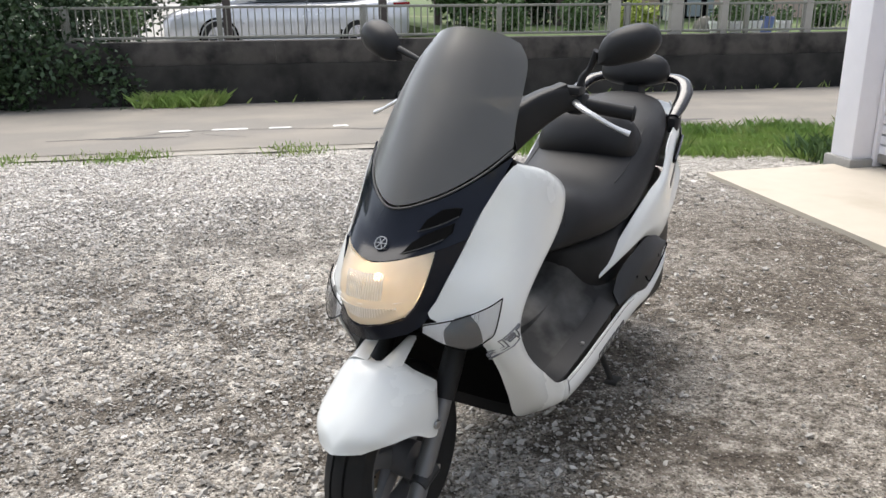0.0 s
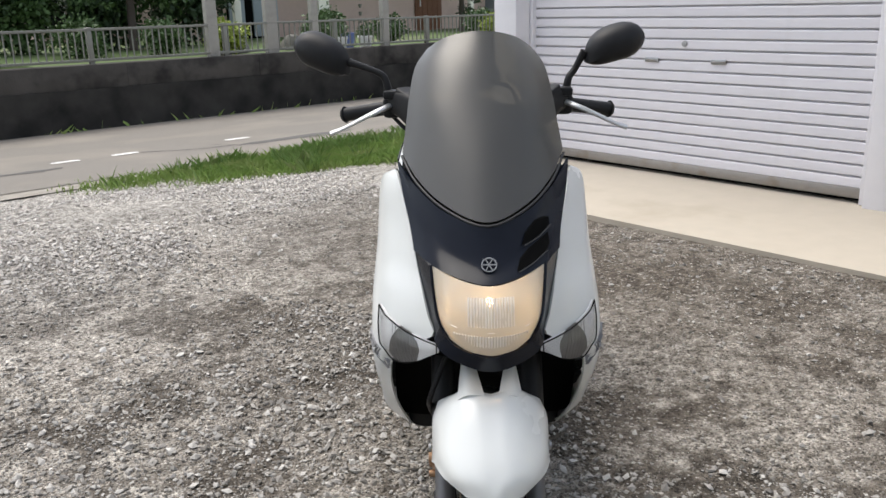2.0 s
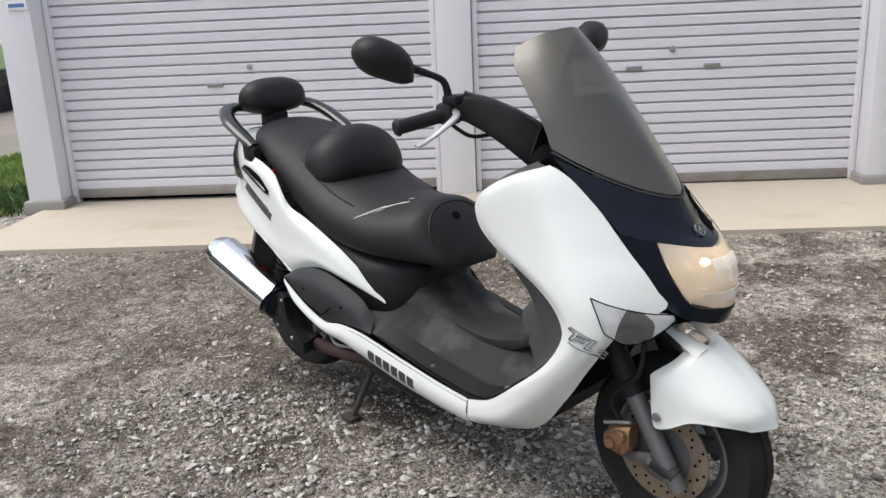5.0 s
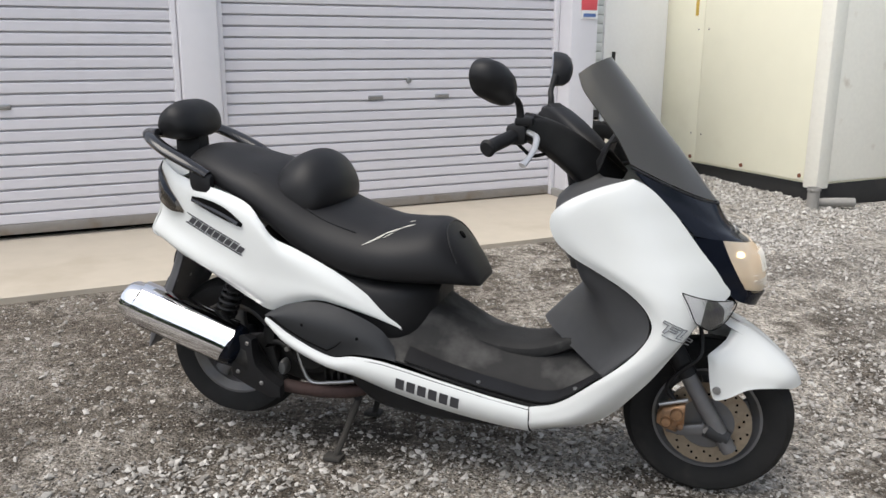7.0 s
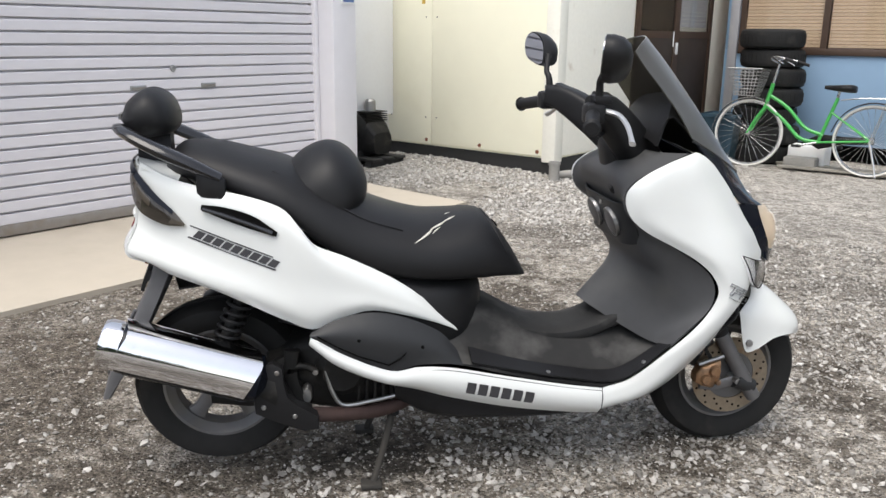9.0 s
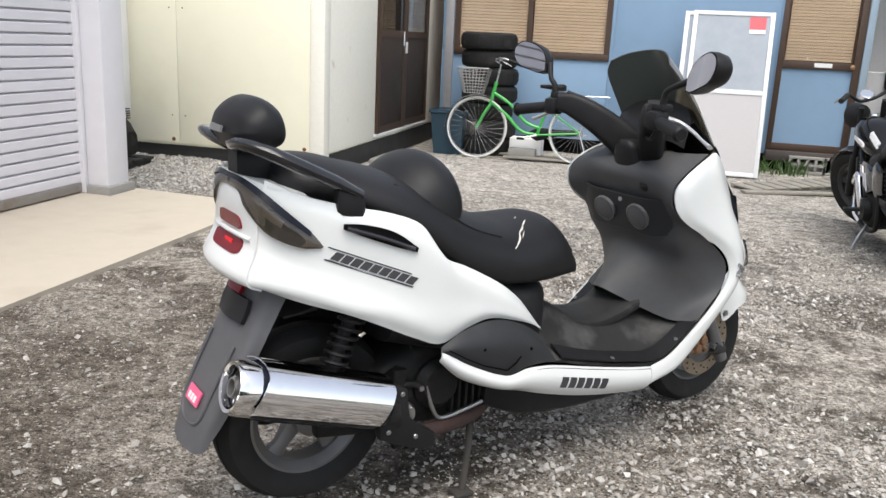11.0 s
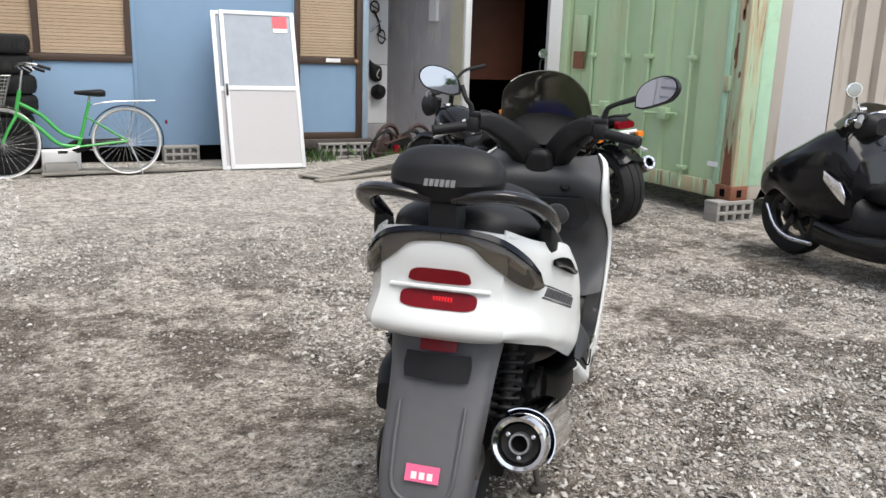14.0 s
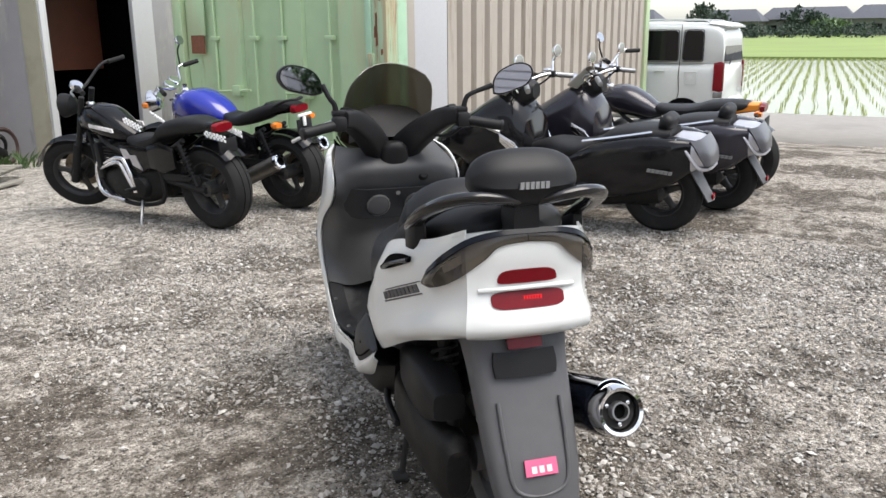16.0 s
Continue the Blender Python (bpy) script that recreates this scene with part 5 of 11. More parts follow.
# ---- paddy field and distance ----
def paddy():
    mt, nd, ln = nodes_of("flooded_paddy")
    b = nd["Principled BSDF"]
    tc = nd.new("ShaderNodeTexCoord")
    n = nd.new("ShaderNodeTexNoise")
    n.inputs["Scale"].default_value = 0.12
    ln.new(tc.outputs["Object"], n.inputs["Vector"])
    r = ramp_node(nd, [(0.3, (0.15, 0.17, 0.07)), (0.7, (0.21, 0.22, 0.12))])
    ln.new(n.outputs["Fac"], r.inputs[0]), ln.new(r.outputs[0], b.inputs["Base Color"])
    b.inputs["Roughness"].default_value = 0.12
    b.inputs["Specular IOR Level"].default_value = 0.32
    single("paddy_water", Geo().add([(-14.9, -900, -0.40), (-700, -900, -0.40), (-700, 500, -0.40), (-14.9, 500, -0.40)], [(0, 1, 2, 3)]), mt, "still muddy water of a flooded rice paddy", "water", kind="structure")
    rng = np.random.default_rng(8)
    v, f = [], []
    for row in range(130):
        for k in range(150):
            x = -15.3 - k * 0.24 - 0.08 * rng.random()
            y = -34 + row * 0.33 + 0.03 * rng.normal() + (x + 13) * 0.13
            if y > 9 or y < -24 or rng.random() < (0.45 if x > -24 else 0.15):
                continue
            for q in range(2):
                a, h = rng.uniform(0, 6.28), rng.uniform(0.07, 0.15)
                c, s_ = math.cos(a) * 0.016, math.sin(a) * 0.016
                n0 = len(v)
                v += [(x + c, y + s_, -0.42), (x - c, y - s_, -0.42), (x + 3 * s_ * rng.random(), y + 3 * c * rng.random(), -0.40 + h)]
                f.append((n0, n0 + 1, n0 + 2))
    me = bpy.data.meshes.new("rice_seedlings")
    me.from_pydata(v, [], f)
    me.materials.append(material("rice_green", (0.40, 0.45, 0.16), 0.6, vary=0.2))
    tagged(new("rice_seedlings", me), "rows of young yellow-green rice plants in the paddy", "rice plants", kind="stuff")
    single("farm_road", Geo().add([(x, y, z) for y in (-400, 400) for x, z in ((-10.2, -0.318), (-12.5, -0.310), (-14.80, -0.318), (-15.0, -0.46), (-10.2, -0.5))], [(0, 1, 6, 5), (1, 2, 7, 6), (2, 3, 8, 7), (0, 5, 9, 4)]), material("grey_farm_track", (0.27, 0.255, 0.235), 0.9, vary=0.15, grain=6, dirt=(0.20, 0.19, 0.175), dirt_scale=0.8), "worn grey farm road along the paddy", "road", kind="structure", sharp=180)
    single("far_paddy", box(-700, -900, -0.6, -50, 500, -0.28), material("far_rice", (0.20, 0.27, 0.07), 0.8, vary=0.25, grain=0.12, dirt=(0.26, 0.30, 0.12), dirt_scale=0.03), "far green rice fields", "field", kind="structure")


paddy()


# ---- the white scooter ----
def wheel_part(parent, cx, cz, r, w, rim_r, spokes=5, cy=0.0, disc=None, hub=0.045, rim=None):
    """A cast wheel with its tyre under the given thing."""
    rim = rim or RIM_GREY
    at = Matrix.Translation((cx, cy, cz)) @ Y_AXLE
    wheel = part("wheel", lathe([(rim_r - 0.012, -w * 0.36), (rim_r + 0.008, -w * 0.36), (rim_r, -w * 0.25), (rim_r - 0.02, -w * 0.2), (rim_r - 0.02, w * 0.2), (rim_r, w * 0.25), (rim_r + 0.008, w * 0.36), (rim_r - 0.012, w * 0.36), (rim_r - 0.032, w * 0.2), (rim_r - 0.032, -w * 0.2)], 40, at, closed=True), rim, parent)
    tyre = [(rim_r - 0.005, w * 0.36), (rim_r + (r - rim_r) * 0.35, w * 0.5), (rim_r + (r - rim_r) * 0.7, w * 0.47), (r - 0.012, w * 0.33), (r - 0.0035, w * 0.19), (r - 0.009, w * 0.175), (r - 0.009, w * 0.135), (r - 0.002, w * 0.12), (r, 0)]
    g = lathe(tyre + [(q, -h) for q, h in reversed(tyre[:-1])] + [(rim_r - 0.01, 0)], 48, at, closed=True)
    part("tyre", g, RUBBER, wheel, "worn black rubber tyre")
    part("hub", lathe([(0.012, -w * 0.62), (hub, -w * 0.55), (hub, w * 0.55), (0.012, w * 0.62)], 20, at), rim, wheel)
    for k in range(spokes):
        m = at @ Matrix.Rotation(2 * math.pi * k / spokes + 0.3, 4, "Z")
        part("spoke", hull([(hub * 0.7, -0.022, 0.022, 0.028), (hub + (rim_r - hub) * 0.5, -0.014, 0.014, 0.02), (rim_r - 0.02, -0.02, 0.02, 0.034)], 10).moved(m), rim, wheel)
    if disc:
        dr, dy = disc
        part("brake_disc", lathe([(dr * 0.62, dy - 0.002), (dr, dy - 0.002), (dr, dy + 0.002), (dr * 0.62, dy + 0.002)], 40, at, closed=True), DISC_RUST, wheel, "rusty drilled brake disc")
        part("disc_carrier", lathe([(0.02, dy + 0.001), (dr * 0.66, dy - 0.001), (dr * 0.66, dy - 0.004), (0.02, dy - 0.006)], 24, at), rim, wheel)
        for k in range(36):
            q, a = dr * (0.72 + 0.2 * ((k % 3) / 2)), 2 * math.pi * k / 36
            part("disc_hole", lathe([(0.0035, -0.0035), (0.0035, 0.0035)], 8, at @ Matrix.Translation((q * math.cos(a), q * math.sin(a), dy))), BLACK_AND_SHADE, wheel)
    return wheel


def spring(p, q, r, turns, wire, n=14):
    p, q = np.array(p, float), np.array(q, float)
    d = (q - p) / np.linalg.norm(q - p)
    a = np.cross(d, (0, 1, 0))
    a /= np.linalg.norm(a)
    b = np.cross(d, a)
    k = turns * n
    pts = [p + (q - p) * i / k + r * (math.cos(2 * math.pi * i / n) * a + math.sin(2 * math.pi * i / n) * b) for i in range(k + 1)]
    return tube(pts, wire, 6, n=k + 1)


def on_plane(o, u, v, outlines, thick=0.0015):
    """Thin raised shapes: outlines of (a, b) laid at o along u and v."""
    o, u, v = (np.array(q, float) for q in (o, u, v))
    u, v = u / np.linalg.norm(u), v / np.linalg.norm(v)
    n = np.cross(u, v)
    g = Geo()
    for line in outlines:
        g.join(skin([[o + a * u + b * v - n * thick for a, b in line], [o + a * u + b * v + n * thick for a, b in line]]))
    return g


def bars(count, width, height, slant=0.0, gap=0.3):
    """A row of plain slanted bars, as long as a word."""
    w = width / (count + (count - 1) * gap)
    return [[(x, 0), (x + w, 0), (x + w + slant * height, height), (x + slant * height, height)] for x in [k * w * (1 + gap) for k in range(count)]]


def drape(outlines, rails, lift=0.0015, depth=0.004):
    """Flat shapes of (x, z) laid over a lofted side."""
    r = np.array([curve(q, 120) for q in rails])
    grid = np.array([curve(r[:, i], 40) for i in range(120)]).reshape(-1, 3)
    g = Geo()
    for line in outlines:
        dense = []
        for (xa, za), (xb, zb) in zip(line, line[1:] + line[:1]):
            dense += [(xa + (xb - xa) * k / 3, za + (zb - za) * k / 3) for k in range(3)]
        top = []
        for x, z in dense:
            d = (grid[:, 0] - x) ** 2 + (grid[:, 2] - z) ** 2
            top.append((x, grid[np.argsort(d)[:4], 1].mean() + lift, z))
        g.join(skin([[(x, y - depth, z) for x, y, z in top], top]))
    return g


def drape_x(line, rails, lift=0.002, depth=0.010):
    """A flat shape of (y, z) laid over a lofted front."""
    r = np.array([curve(q, 160) for q in rails])
    grid = np.array([curve(r[:, i], 60) for i in range(160)]).reshape(-1, 3)
    top = []
    for (ya, za), (yb, zb) in zip(line, line[1:] + line[:1]):
        for k in range(4):
            y, z = ya + (yb - ya) * k / 4, za + (zb - za) * k / 4
            d = (grid[:, 1] - y) ** 2 + (grid[:, 2] - z) ** 2
            top.append((grid[np.argsort(d)[:4], 0].mean() + lift, y, z))
    return skin([[(x - depth, y, z) for x, y, z in top], top])


def slant(outlines, x0, z0, ux, uz, vx=0.0, vz=1.0):
    return [[(x0 + a * ux + b * vx, z0 + a * uz + b * vz) for a, b in line] for line in outlines]


def strokes(line, half):
    """A closed outline as thin bars, one for each of its sides."""
    out = []
    for (ax, az), (bx, bz) in zip(line, line[1:] + line[:1]):
        n = math.hypot(bx - ax, bz - az)
        u, w = (bx - ax) / n * half, (bz - az) / n * half
        out.append([(ax - u - w, az - w + u), (bx + u - w, bz + w + u), (bx + u + w, bz + w - u), (ax - u + w, az - w - u)])
    return out


FRONT_BADGE = [[(0.0, 0.038), (0.050, 0.038), (0.047, 0.031), (0.022, 0.031), (0.019, 0.024), (0.040, 0.024), (0.037, 0.017), (0.016, 0.017), (0.010, 0.005), (0.003, 0.005), (0.013, 0.031), (-0.003, 0.031)],
               [(0.054, 0.038), (0.062, 0.038), (0.051, 0.013), (0.084, 0.013), (0.081, 0.005), (0.040, 0.005)],
               [(0.004, -0.004), (0.078, -0.004), (0.078, -0.005)]]
FENDER_SIDE = [[(1.492, 0.110, 0.440), (1.512, 0.124, 0.330), (1.545, 0.125, 0.330), (1.60, 0.119, 0.360), (1.660, 0.100, 0.364), (1.712, 0.056, 0.352)],
               [(1.500, 0.108, 0.450), (1.530, 0.119, 0.430), (1.585, 0.112, 0.420), (1.645, 0.100, 0.402), (1.694, 0.076, 0.380), (1.724, 0.040, 0.352)],
               [(1.535, 0.080, 0.480), (1.560, 0.078, 0.488), (1.595, 0.074, 0.478), (1.655, 0.062, 0.440), (1.712, 0.045, 0.392), (1.736, 0.017, 0.351)],
               [(1.552, 0.042, 0.505), (1.575, 0.040, 0.506), (1.605, 0.034, 0.494), (1.658, 0.028, 0.454), (1.718, 0.020, 0.396), (1.739, 0.010, 0.351)]]


TAIL_NARROW = 0.945


def squeezed(g):
    """The same shape a little narrower."""
    return Geo().add([(x, y * TAIL_NARROW, z) for x, y, z in g.v], g.f)


def stack(sections, seg=24, power=3.2):
    """A body along z from rows of (z, back, front, half width)."""
    loops = []
    for z, x0, x1, w in curve(sections, 12):
        loops.append([((x0 + x1) / 2 + (x1 - x0) / 2 * math.copysign(abs(math.cos(a)) ** (2 / power), math.cos(a)), w * math.copysign(abs(math.sin(a)) ** (2 / power), math.sin(a)), z) for a in np.linspace(0, 2 * math.pi, seg, endpoint=False)])
    return skin(loops)


def beam(path, halves, heights, n=24, steps=20, power=4.5):
    """A flat-sided arm along a path, each section a rounded rectangle."""
    p, wv, hv = np.array(curve(path, steps)), np.interp(np.linspace(0, 1, steps), np.linspace(0, 1, len(path)), halves), np.interp(np.linspace(0, 1, steps), np.linspace(0, 1, len(path)), heights)
    rings = []
    for k in range(steps):
        d = p[min(k + 1, steps - 1)] - p[max(k - 1, 0)]
        d = d / np.linalg.norm(d)
        across = np.cross(d, (0, 0, 1))
        across = across / np.linalg.norm(across)
        high = np.cross(across, d)
        a = np.linspace(0, 2 * math.pi, n, endpoint=False)
        rings.append([tuple(p[k] + across * wv[k] * math.copysign(abs(math.cos(q)) ** (2 / power), math.cos(q)) + high * hv[k] * math.copysign(abs(math.sin(q)) ** (2 / power), math.sin(q))) for q in a])
    return skin(rings)


def white_scooter():
    s = thing("motor_scooter", "white maxi scooter with smoked windscreen, on its centre stand", "scooter", pose(1.243, 2.849, 0, 0, 0, 227.66))
    # wheels, fork, brake
    wheel_part(s, 1.505, 0.230, 0.230, 0.105, 0.152, 5, disc=(0.118, 0.066))
    wheel_part(s, 0.038, 0.272, 0.234, 0.125, 0.160, 5)
    for y in (-0.098, 0.098):
        fork = part("fork_leg", tube([(1.375, y, 0.50), (1.457, y, 0.356), (1.568, y, 0.172)], [0.019, 0.022, 0.021], 14), RIM_GREY, s)
        part("fork_sleeve", tube([(1.368, y, 0.515), (1.412, y, 0.436), (1.446, y, 0.376)], [0.026, 0.027, 0.026], 14), BLACK_PLASTIC, fork, "black upper fork sleeve")
        part("fork_foot", tube([(1.505, y, 0.230), (1.56, y, 0.205)], [0.026, 0.022], 12), GREY_PLASTIC, fork)
    part("axle", tube([(1.505, -0.12, 0.230), (1.505, 0.12, 0.230)], 0.010, 10), DULL_STEEL, s)
    cal = part("brake_caliper", hull([(1.374, 0.232, 0.262, 0.018, -0.10), (1.390, 0.222, 0.284, 0.026, -0.10), (1.425, 0.212, 0.296, 0.028, -0.10), (1.446, 0.232, 0.300, 0.020, -0.10)], 16, 3.5), BRASS, s, "gold brake caliper")
    for x, z, q in ((1.399, 0.246, 0.015), (1.425, 0.270, 0.017), (1.436, 0.236, 0.009)):
        part("piston_cap", lathe([(0.001, 0.010), (q * 0.8, 0.009), (q, 0.004), (q, -0.008)], 16, Matrix.Translation((x, -0.126, z)) @ pose(0, 0, 0, 90, 0, 0)), BRASS, cal)
    part("caliper_bracket", hull([(1.40, 0.20, 0.225, 0.006, -0.088), (1.44, 0.195, 0.225, 0.007, -0.09), (1.50, 0.205, 0.24, 0.007, -0.092), (1.535, 0.215, 0.245, 0.006, -0.094)], 12, 3), RIM_GREY, cal)
    part("caliper_pin", tube([(1.378, -0.118, 0.290), (1.452, -0.118, 0.312)], 0.006, 8), DULL_STEEL, cal)
    part("brake_hose", tube([(1.42, -0.11, 0.30), (1.395, -0.115, 0.345), (1.43, -0.128, 0.40), (1.475, -0.125, 0.45), (1.46, -0.08, 0.56)], 0.006, 8), BLACK_PLASTIC, s)
    fender = part("front_fender", loft([
        *[[(x, -y, z) for x, y, z in q] for q in FENDER_SIDE],
        [(1.570, 0, 0.498), (1.595, 0, 0.498), (1.645, 0, 0.464), (1.703, 0, 0.414), (1.732, 0, 0.372), (1.741, 0, 0.350)],
        *reversed(FENDER_SIDE)], 30, 27, 0.004), WHITE_PAINT, s, "white front mudguard")
    for y in (-1, 1):
        part("bolt", lathe([(0.001, 0.006), (0.010, 0.005), (0.011, 0)], 12, Matrix.Translation((1.521, y * 0.126, 0.352)) @ pose(0, 0, 0, -90 * y, 0, 0)), DULL_STEEL, fender)

    for y in (-1, 1):
        part("fender_prong", loft([[(1.490, y * 0.034, 0.538), (1.53, y * 0.026, 0.520), (1.585, y * 0.014, 0.498)], [(1.486, y * 0.045, 0.545), (1.53, y * 0.045, 0.530), (1.588, y * 0.046, 0.503)], [(1.490, y * 0.055, 0.534), (1.53, y * 0.060, 0.514), (1.580, y * 0.066, 0.488)]], 14, 8, 0.004), WHITE_PAINT, fender)

    # front body
    right = [[(1.275, 0.190, 0.905), (1.201, 0.212, 0.884), (1.125, 0.222, 0.850), (1.084, 0.226, 0.812), (1.093, 0.228, 0.760), (1.138, 0.230, 0.717), (1.211, 0.234, 0.678), (1.285, 0.238, 0.635), (1.335, 0.240, 0.588), (1.350, 0.242, 0.535), (1.300, 0.243, 0.455), (1.200, 0.244, 0.370), (1.120, 0.242, 0.312), (1.047, 0.240, 0.290)],
             [(1.280, 0.192, 0.907), (1.225, 0.222, 0.885), (1.170, 0.234, 0.852), (1.140, 0.239, 0.812), (1.152, 0.241, 0.762), (1.200, 0.244, 0.718), (1.265, 0.247, 0.680), (1.328, 0.249, 0.637), (1.370, 0.249, 0.590), (1.384, 0.250, 0.535), (1.335, 0.250, 0.462), (1.235, 0.248, 0.378), (1.140, 0.246, 0.300), (1.047, 0.245, 0.266)],
             [(1.285, 0.190, 0.907), (1.270, 0.210, 0.884), (1.272, 0.220, 0.852), (1.285, 0.223, 0.812), (1.315, 0.225, 0.762), (1.345, 0.226, 0.718), (1.378, 0.226, 0.680), (1.405, 0.226, 0.640), (1.425, 0.228, 0.592), (1.425, 0.232, 0.535), (1.370, 0.238, 0.458), (1.275, 0.241, 0.367), (1.165, 0.242, 0.273), (1.047, 0.242, 0.238)],
             [(1.288, 0.189, 0.907), (1.325, 0.179, 0.882), (1.355, 0.170, 0.852), (1.388, 0.159, 0.815), (1.425, 0.149, 0.765), (1.458, 0.139, 0.720), (1.490, 0.130, 0.680), (1.512, 0.121, 0.645), (1.530, 0.113, 0.612), (1.462, 0.190, 0.560), (1.405, 0.212, 0.476), (1.330, 0.206, 0.368), (1.215, 0.180, 0.248), (1.047, 0.205, 0.212)]]
    for side in (1, -1):
        g = loft(right, 56, 18, 0.005)
        cowl = part("front_side_cowl", g if side > 0 else g.mirrored(), WHITE_PAINT, s, "white front side panel")
        shape = [[(1.416, 0.233, 0.641), (1.450, 0.217, 0.628), (1.500, 0.171, 0.609), (1.546, 0.109, 0.596)],
                 [(1.436, 0.235, 0.604), (1.470, 0.217, 0.585), (1.515, 0.166, 0.580), (1.551, 0.109, 0.588)],
                 [(1.452, 0.232, 0.568), (1.488, 0.200, 0.540), (1.526, 0.156, 0.552), (1.550, 0.109, 0.580)]]
        flip_y = lambda q: q if side > 0 else q.mirrored()
        fine = [curve(q, 13) - np.array((0.0055, 0.0045, 0)) for q in shape]
        lamp = part("indicator", flip_y(loft(shape, 16, 8, 0.003)), INDICATOR_LENS, s, "clear front indicator with smoked bowl")
        part("reflector", flip_y(loft([fine[0][:7], fine[1][:5], fine[2][:3]], 10, 6, 0.002)), WHITE_BOWL, lamp, "bright reflector at the tip")
        part("inner_reflector", flip_y(loft([fine[0][8:], fine[1][9:], fine[2][8:]], 10, 6, 0.002)), WHITE_BOWL, lamp)
        part("lamp_bowl", flip_y(loft([fine[0][6:9], fine[1][4:10], fine[2][2:9]], 14, 6, 0.002)), LAMP_BOWL, lamp, "ribbed grey lamp bowl")
        close = [curve(q, 40) - np.array((0.0030, 0.0025, 0)) for q in shape]
        for k in range(15, 27, 2):
            part("lens_rib", flip_y(tube([tuple(q[k]) for q in close], 0.0006, 4)), LAMP_BOWL, lamp)
        part("lens_rim", flip_y(tube(list(map(tuple, curve(shape[0], 9))) + [shape[1][3]] + [tuple(q) for q in curve(shape[2], 9)[::-1]] + [shape[1][0], shape[0][0]], 0.0015, 6)), BLACK_AND_SHADE, lamp)
        for outline in FRONT_BADGE:
            badge = drape(slant(strokes(outline, 0.0006), 1.372, 0.541, 0.89, -0.45, 0.2, 0.85), right, 0.0096, 0.005)
            part("badge_stroke", badge if side > 0 else badge.mirrored(), DECAL_GREY, cowl)
    NOSE = [both([(1.282, 0.190, 0.930), (1.36, 0.150, 0.890), (1.44, 0.085, 0.848), (1.490, 0, 0.828)]),
                                     both([(1.345, 0.176, 0.865), (1.415, 0.130, 0.830), (1.480, 0.070, 0.805), (1.508, 0, 0.795)]),
                                     both([(1.400, 0.160, 0.808), (1.462, 0.115, 0.790), (1.514, 0.060, 0.768), (1.538, 0, 0.758)]),
                                     both([(1.438, 0.153, 0.768), (1.500, 0.114, 0.753), (1.552, 0.062, 0.742), (1.574, 0, 0.733)])]
    front = part("front_cowl", loft(NOSE, 36, 18, 0.005), NAVY_GLOSS, s, "glossy blue-black nose panel")
    part("front_cowl_rim", loft([both([(1.428, 0.145, 0.765), (1.479, 0.128, 0.682), (1.516, 0.111, 0.622), (1.554, 0.099, 0.592), (1.590, 0.050, 0.574), (1.602, 0, 0.567)]),
                                 both([(1.502, 0.114, 0.754), (1.524, 0.109, 0.705), (1.551, 0.100, 0.655), (1.572, 0.077, 0.616), (1.602, 0.040, 0.606), (1.620, 0, 0.603)])], 48, 8, 0.006), NAVY_GLOSS, s)
    lens = part("headlamp", loft([both([(1.504, 0.113, 0.752), (1.540, 0.085, 0.746), (1.568, 0.050, 0.739), (1.582, 0, 0.733)]),
                                  both([(1.526, 0.108, 0.705), (1.572, 0.085, 0.700), (1.603, 0.045, 0.695), (1.613, 0, 0.692)]),
                                  both([(1.553, 0.099, 0.655), (1.592, 0.075, 0.650), (1.616, 0.038, 0.648), (1.624, 0, 0.647)]),
                                  both([(1.574, 0.076, 0.618), (1.602, 0.050, 0.610), (1.617, 0.025, 0.607), (1.622, 0, 0.605)])], 30, 14, 0.004), HEAD_LENS, s, "lit headlamp with ribbed clear lens")
    part("reflector", loft([both([(1.501, 0.1135, 0.751), (1.505, 0.085, 0.744), (1.495, 0.045, 0.735), (1.49, 0, 0.729)]), both([(1.523, 0.1085, 0.704), (1.515, 0.080, 0.70), (1.480, 0.045, 0.695), (1.465, 0, 0.692)]), both([(1.549, 0.099, 0.655), (1.525, 0.070, 0.65), (1.485, 0.040, 0.648), (1.47, 0, 0.646)]), both([(1.571, 0.076, 0.619), (1.555, 0.050, 0.611), (1.545, 0.025, 0.608), (1.545, 0, 0.606)])], 20, 12, 0.003), REFLECTOR, lens)
    part("bulb", lathe([(0.001, 0.020), (0.006, 0.017), (0.009, 0.008), (0.007, 0)], 16, Matrix.Translation((1.548, 0, 0.692)) @ pose(0, 0, 0, 0, 90, 0)), LAMP_WARM, lens, "glowing warm bulb")
    ribs = Geo()
    for k in range(33):
        y = -0.088 + k * 0.0055
        q = abs(y)
        upper = [(np.interp(q, (0, 0.045, 0.085, 0.108), (1.603, 1.593, 1.564, 1.519)), y, 0.716), (np.interp(q, (0, 0.045, 0.085, 0.108), (1.6115, 1.6015, 1.571, 1.5255)), y, 0.700), (np.interp(q, (0, 0.038, 0.075, 0.099), (1.6215, 1.6135, 1.5905, 1.5525)), y, 0.662)]
        lower = [(np.interp(q, (0, 0.038, 0.075, 0.099), (1.6230, 1.6150, 1.5920, 1.5540)), y, 0.645), (np.interp(q, (0, 0.025, 0.05, 0.076), (1.622, 1.617, 1.603, 1.576)), y, 0.622 + 2.0 * q * q)]
        if q < 0.045:
            ribs.join(tube([(x + 0.0016, v, z) for x, v, z in upper], 0.0019, 5))
        if q < 0.072:
            ribs.join(tube([(x + 0.0020, v, z) for x, v, z in lower], 0.0022, 5))
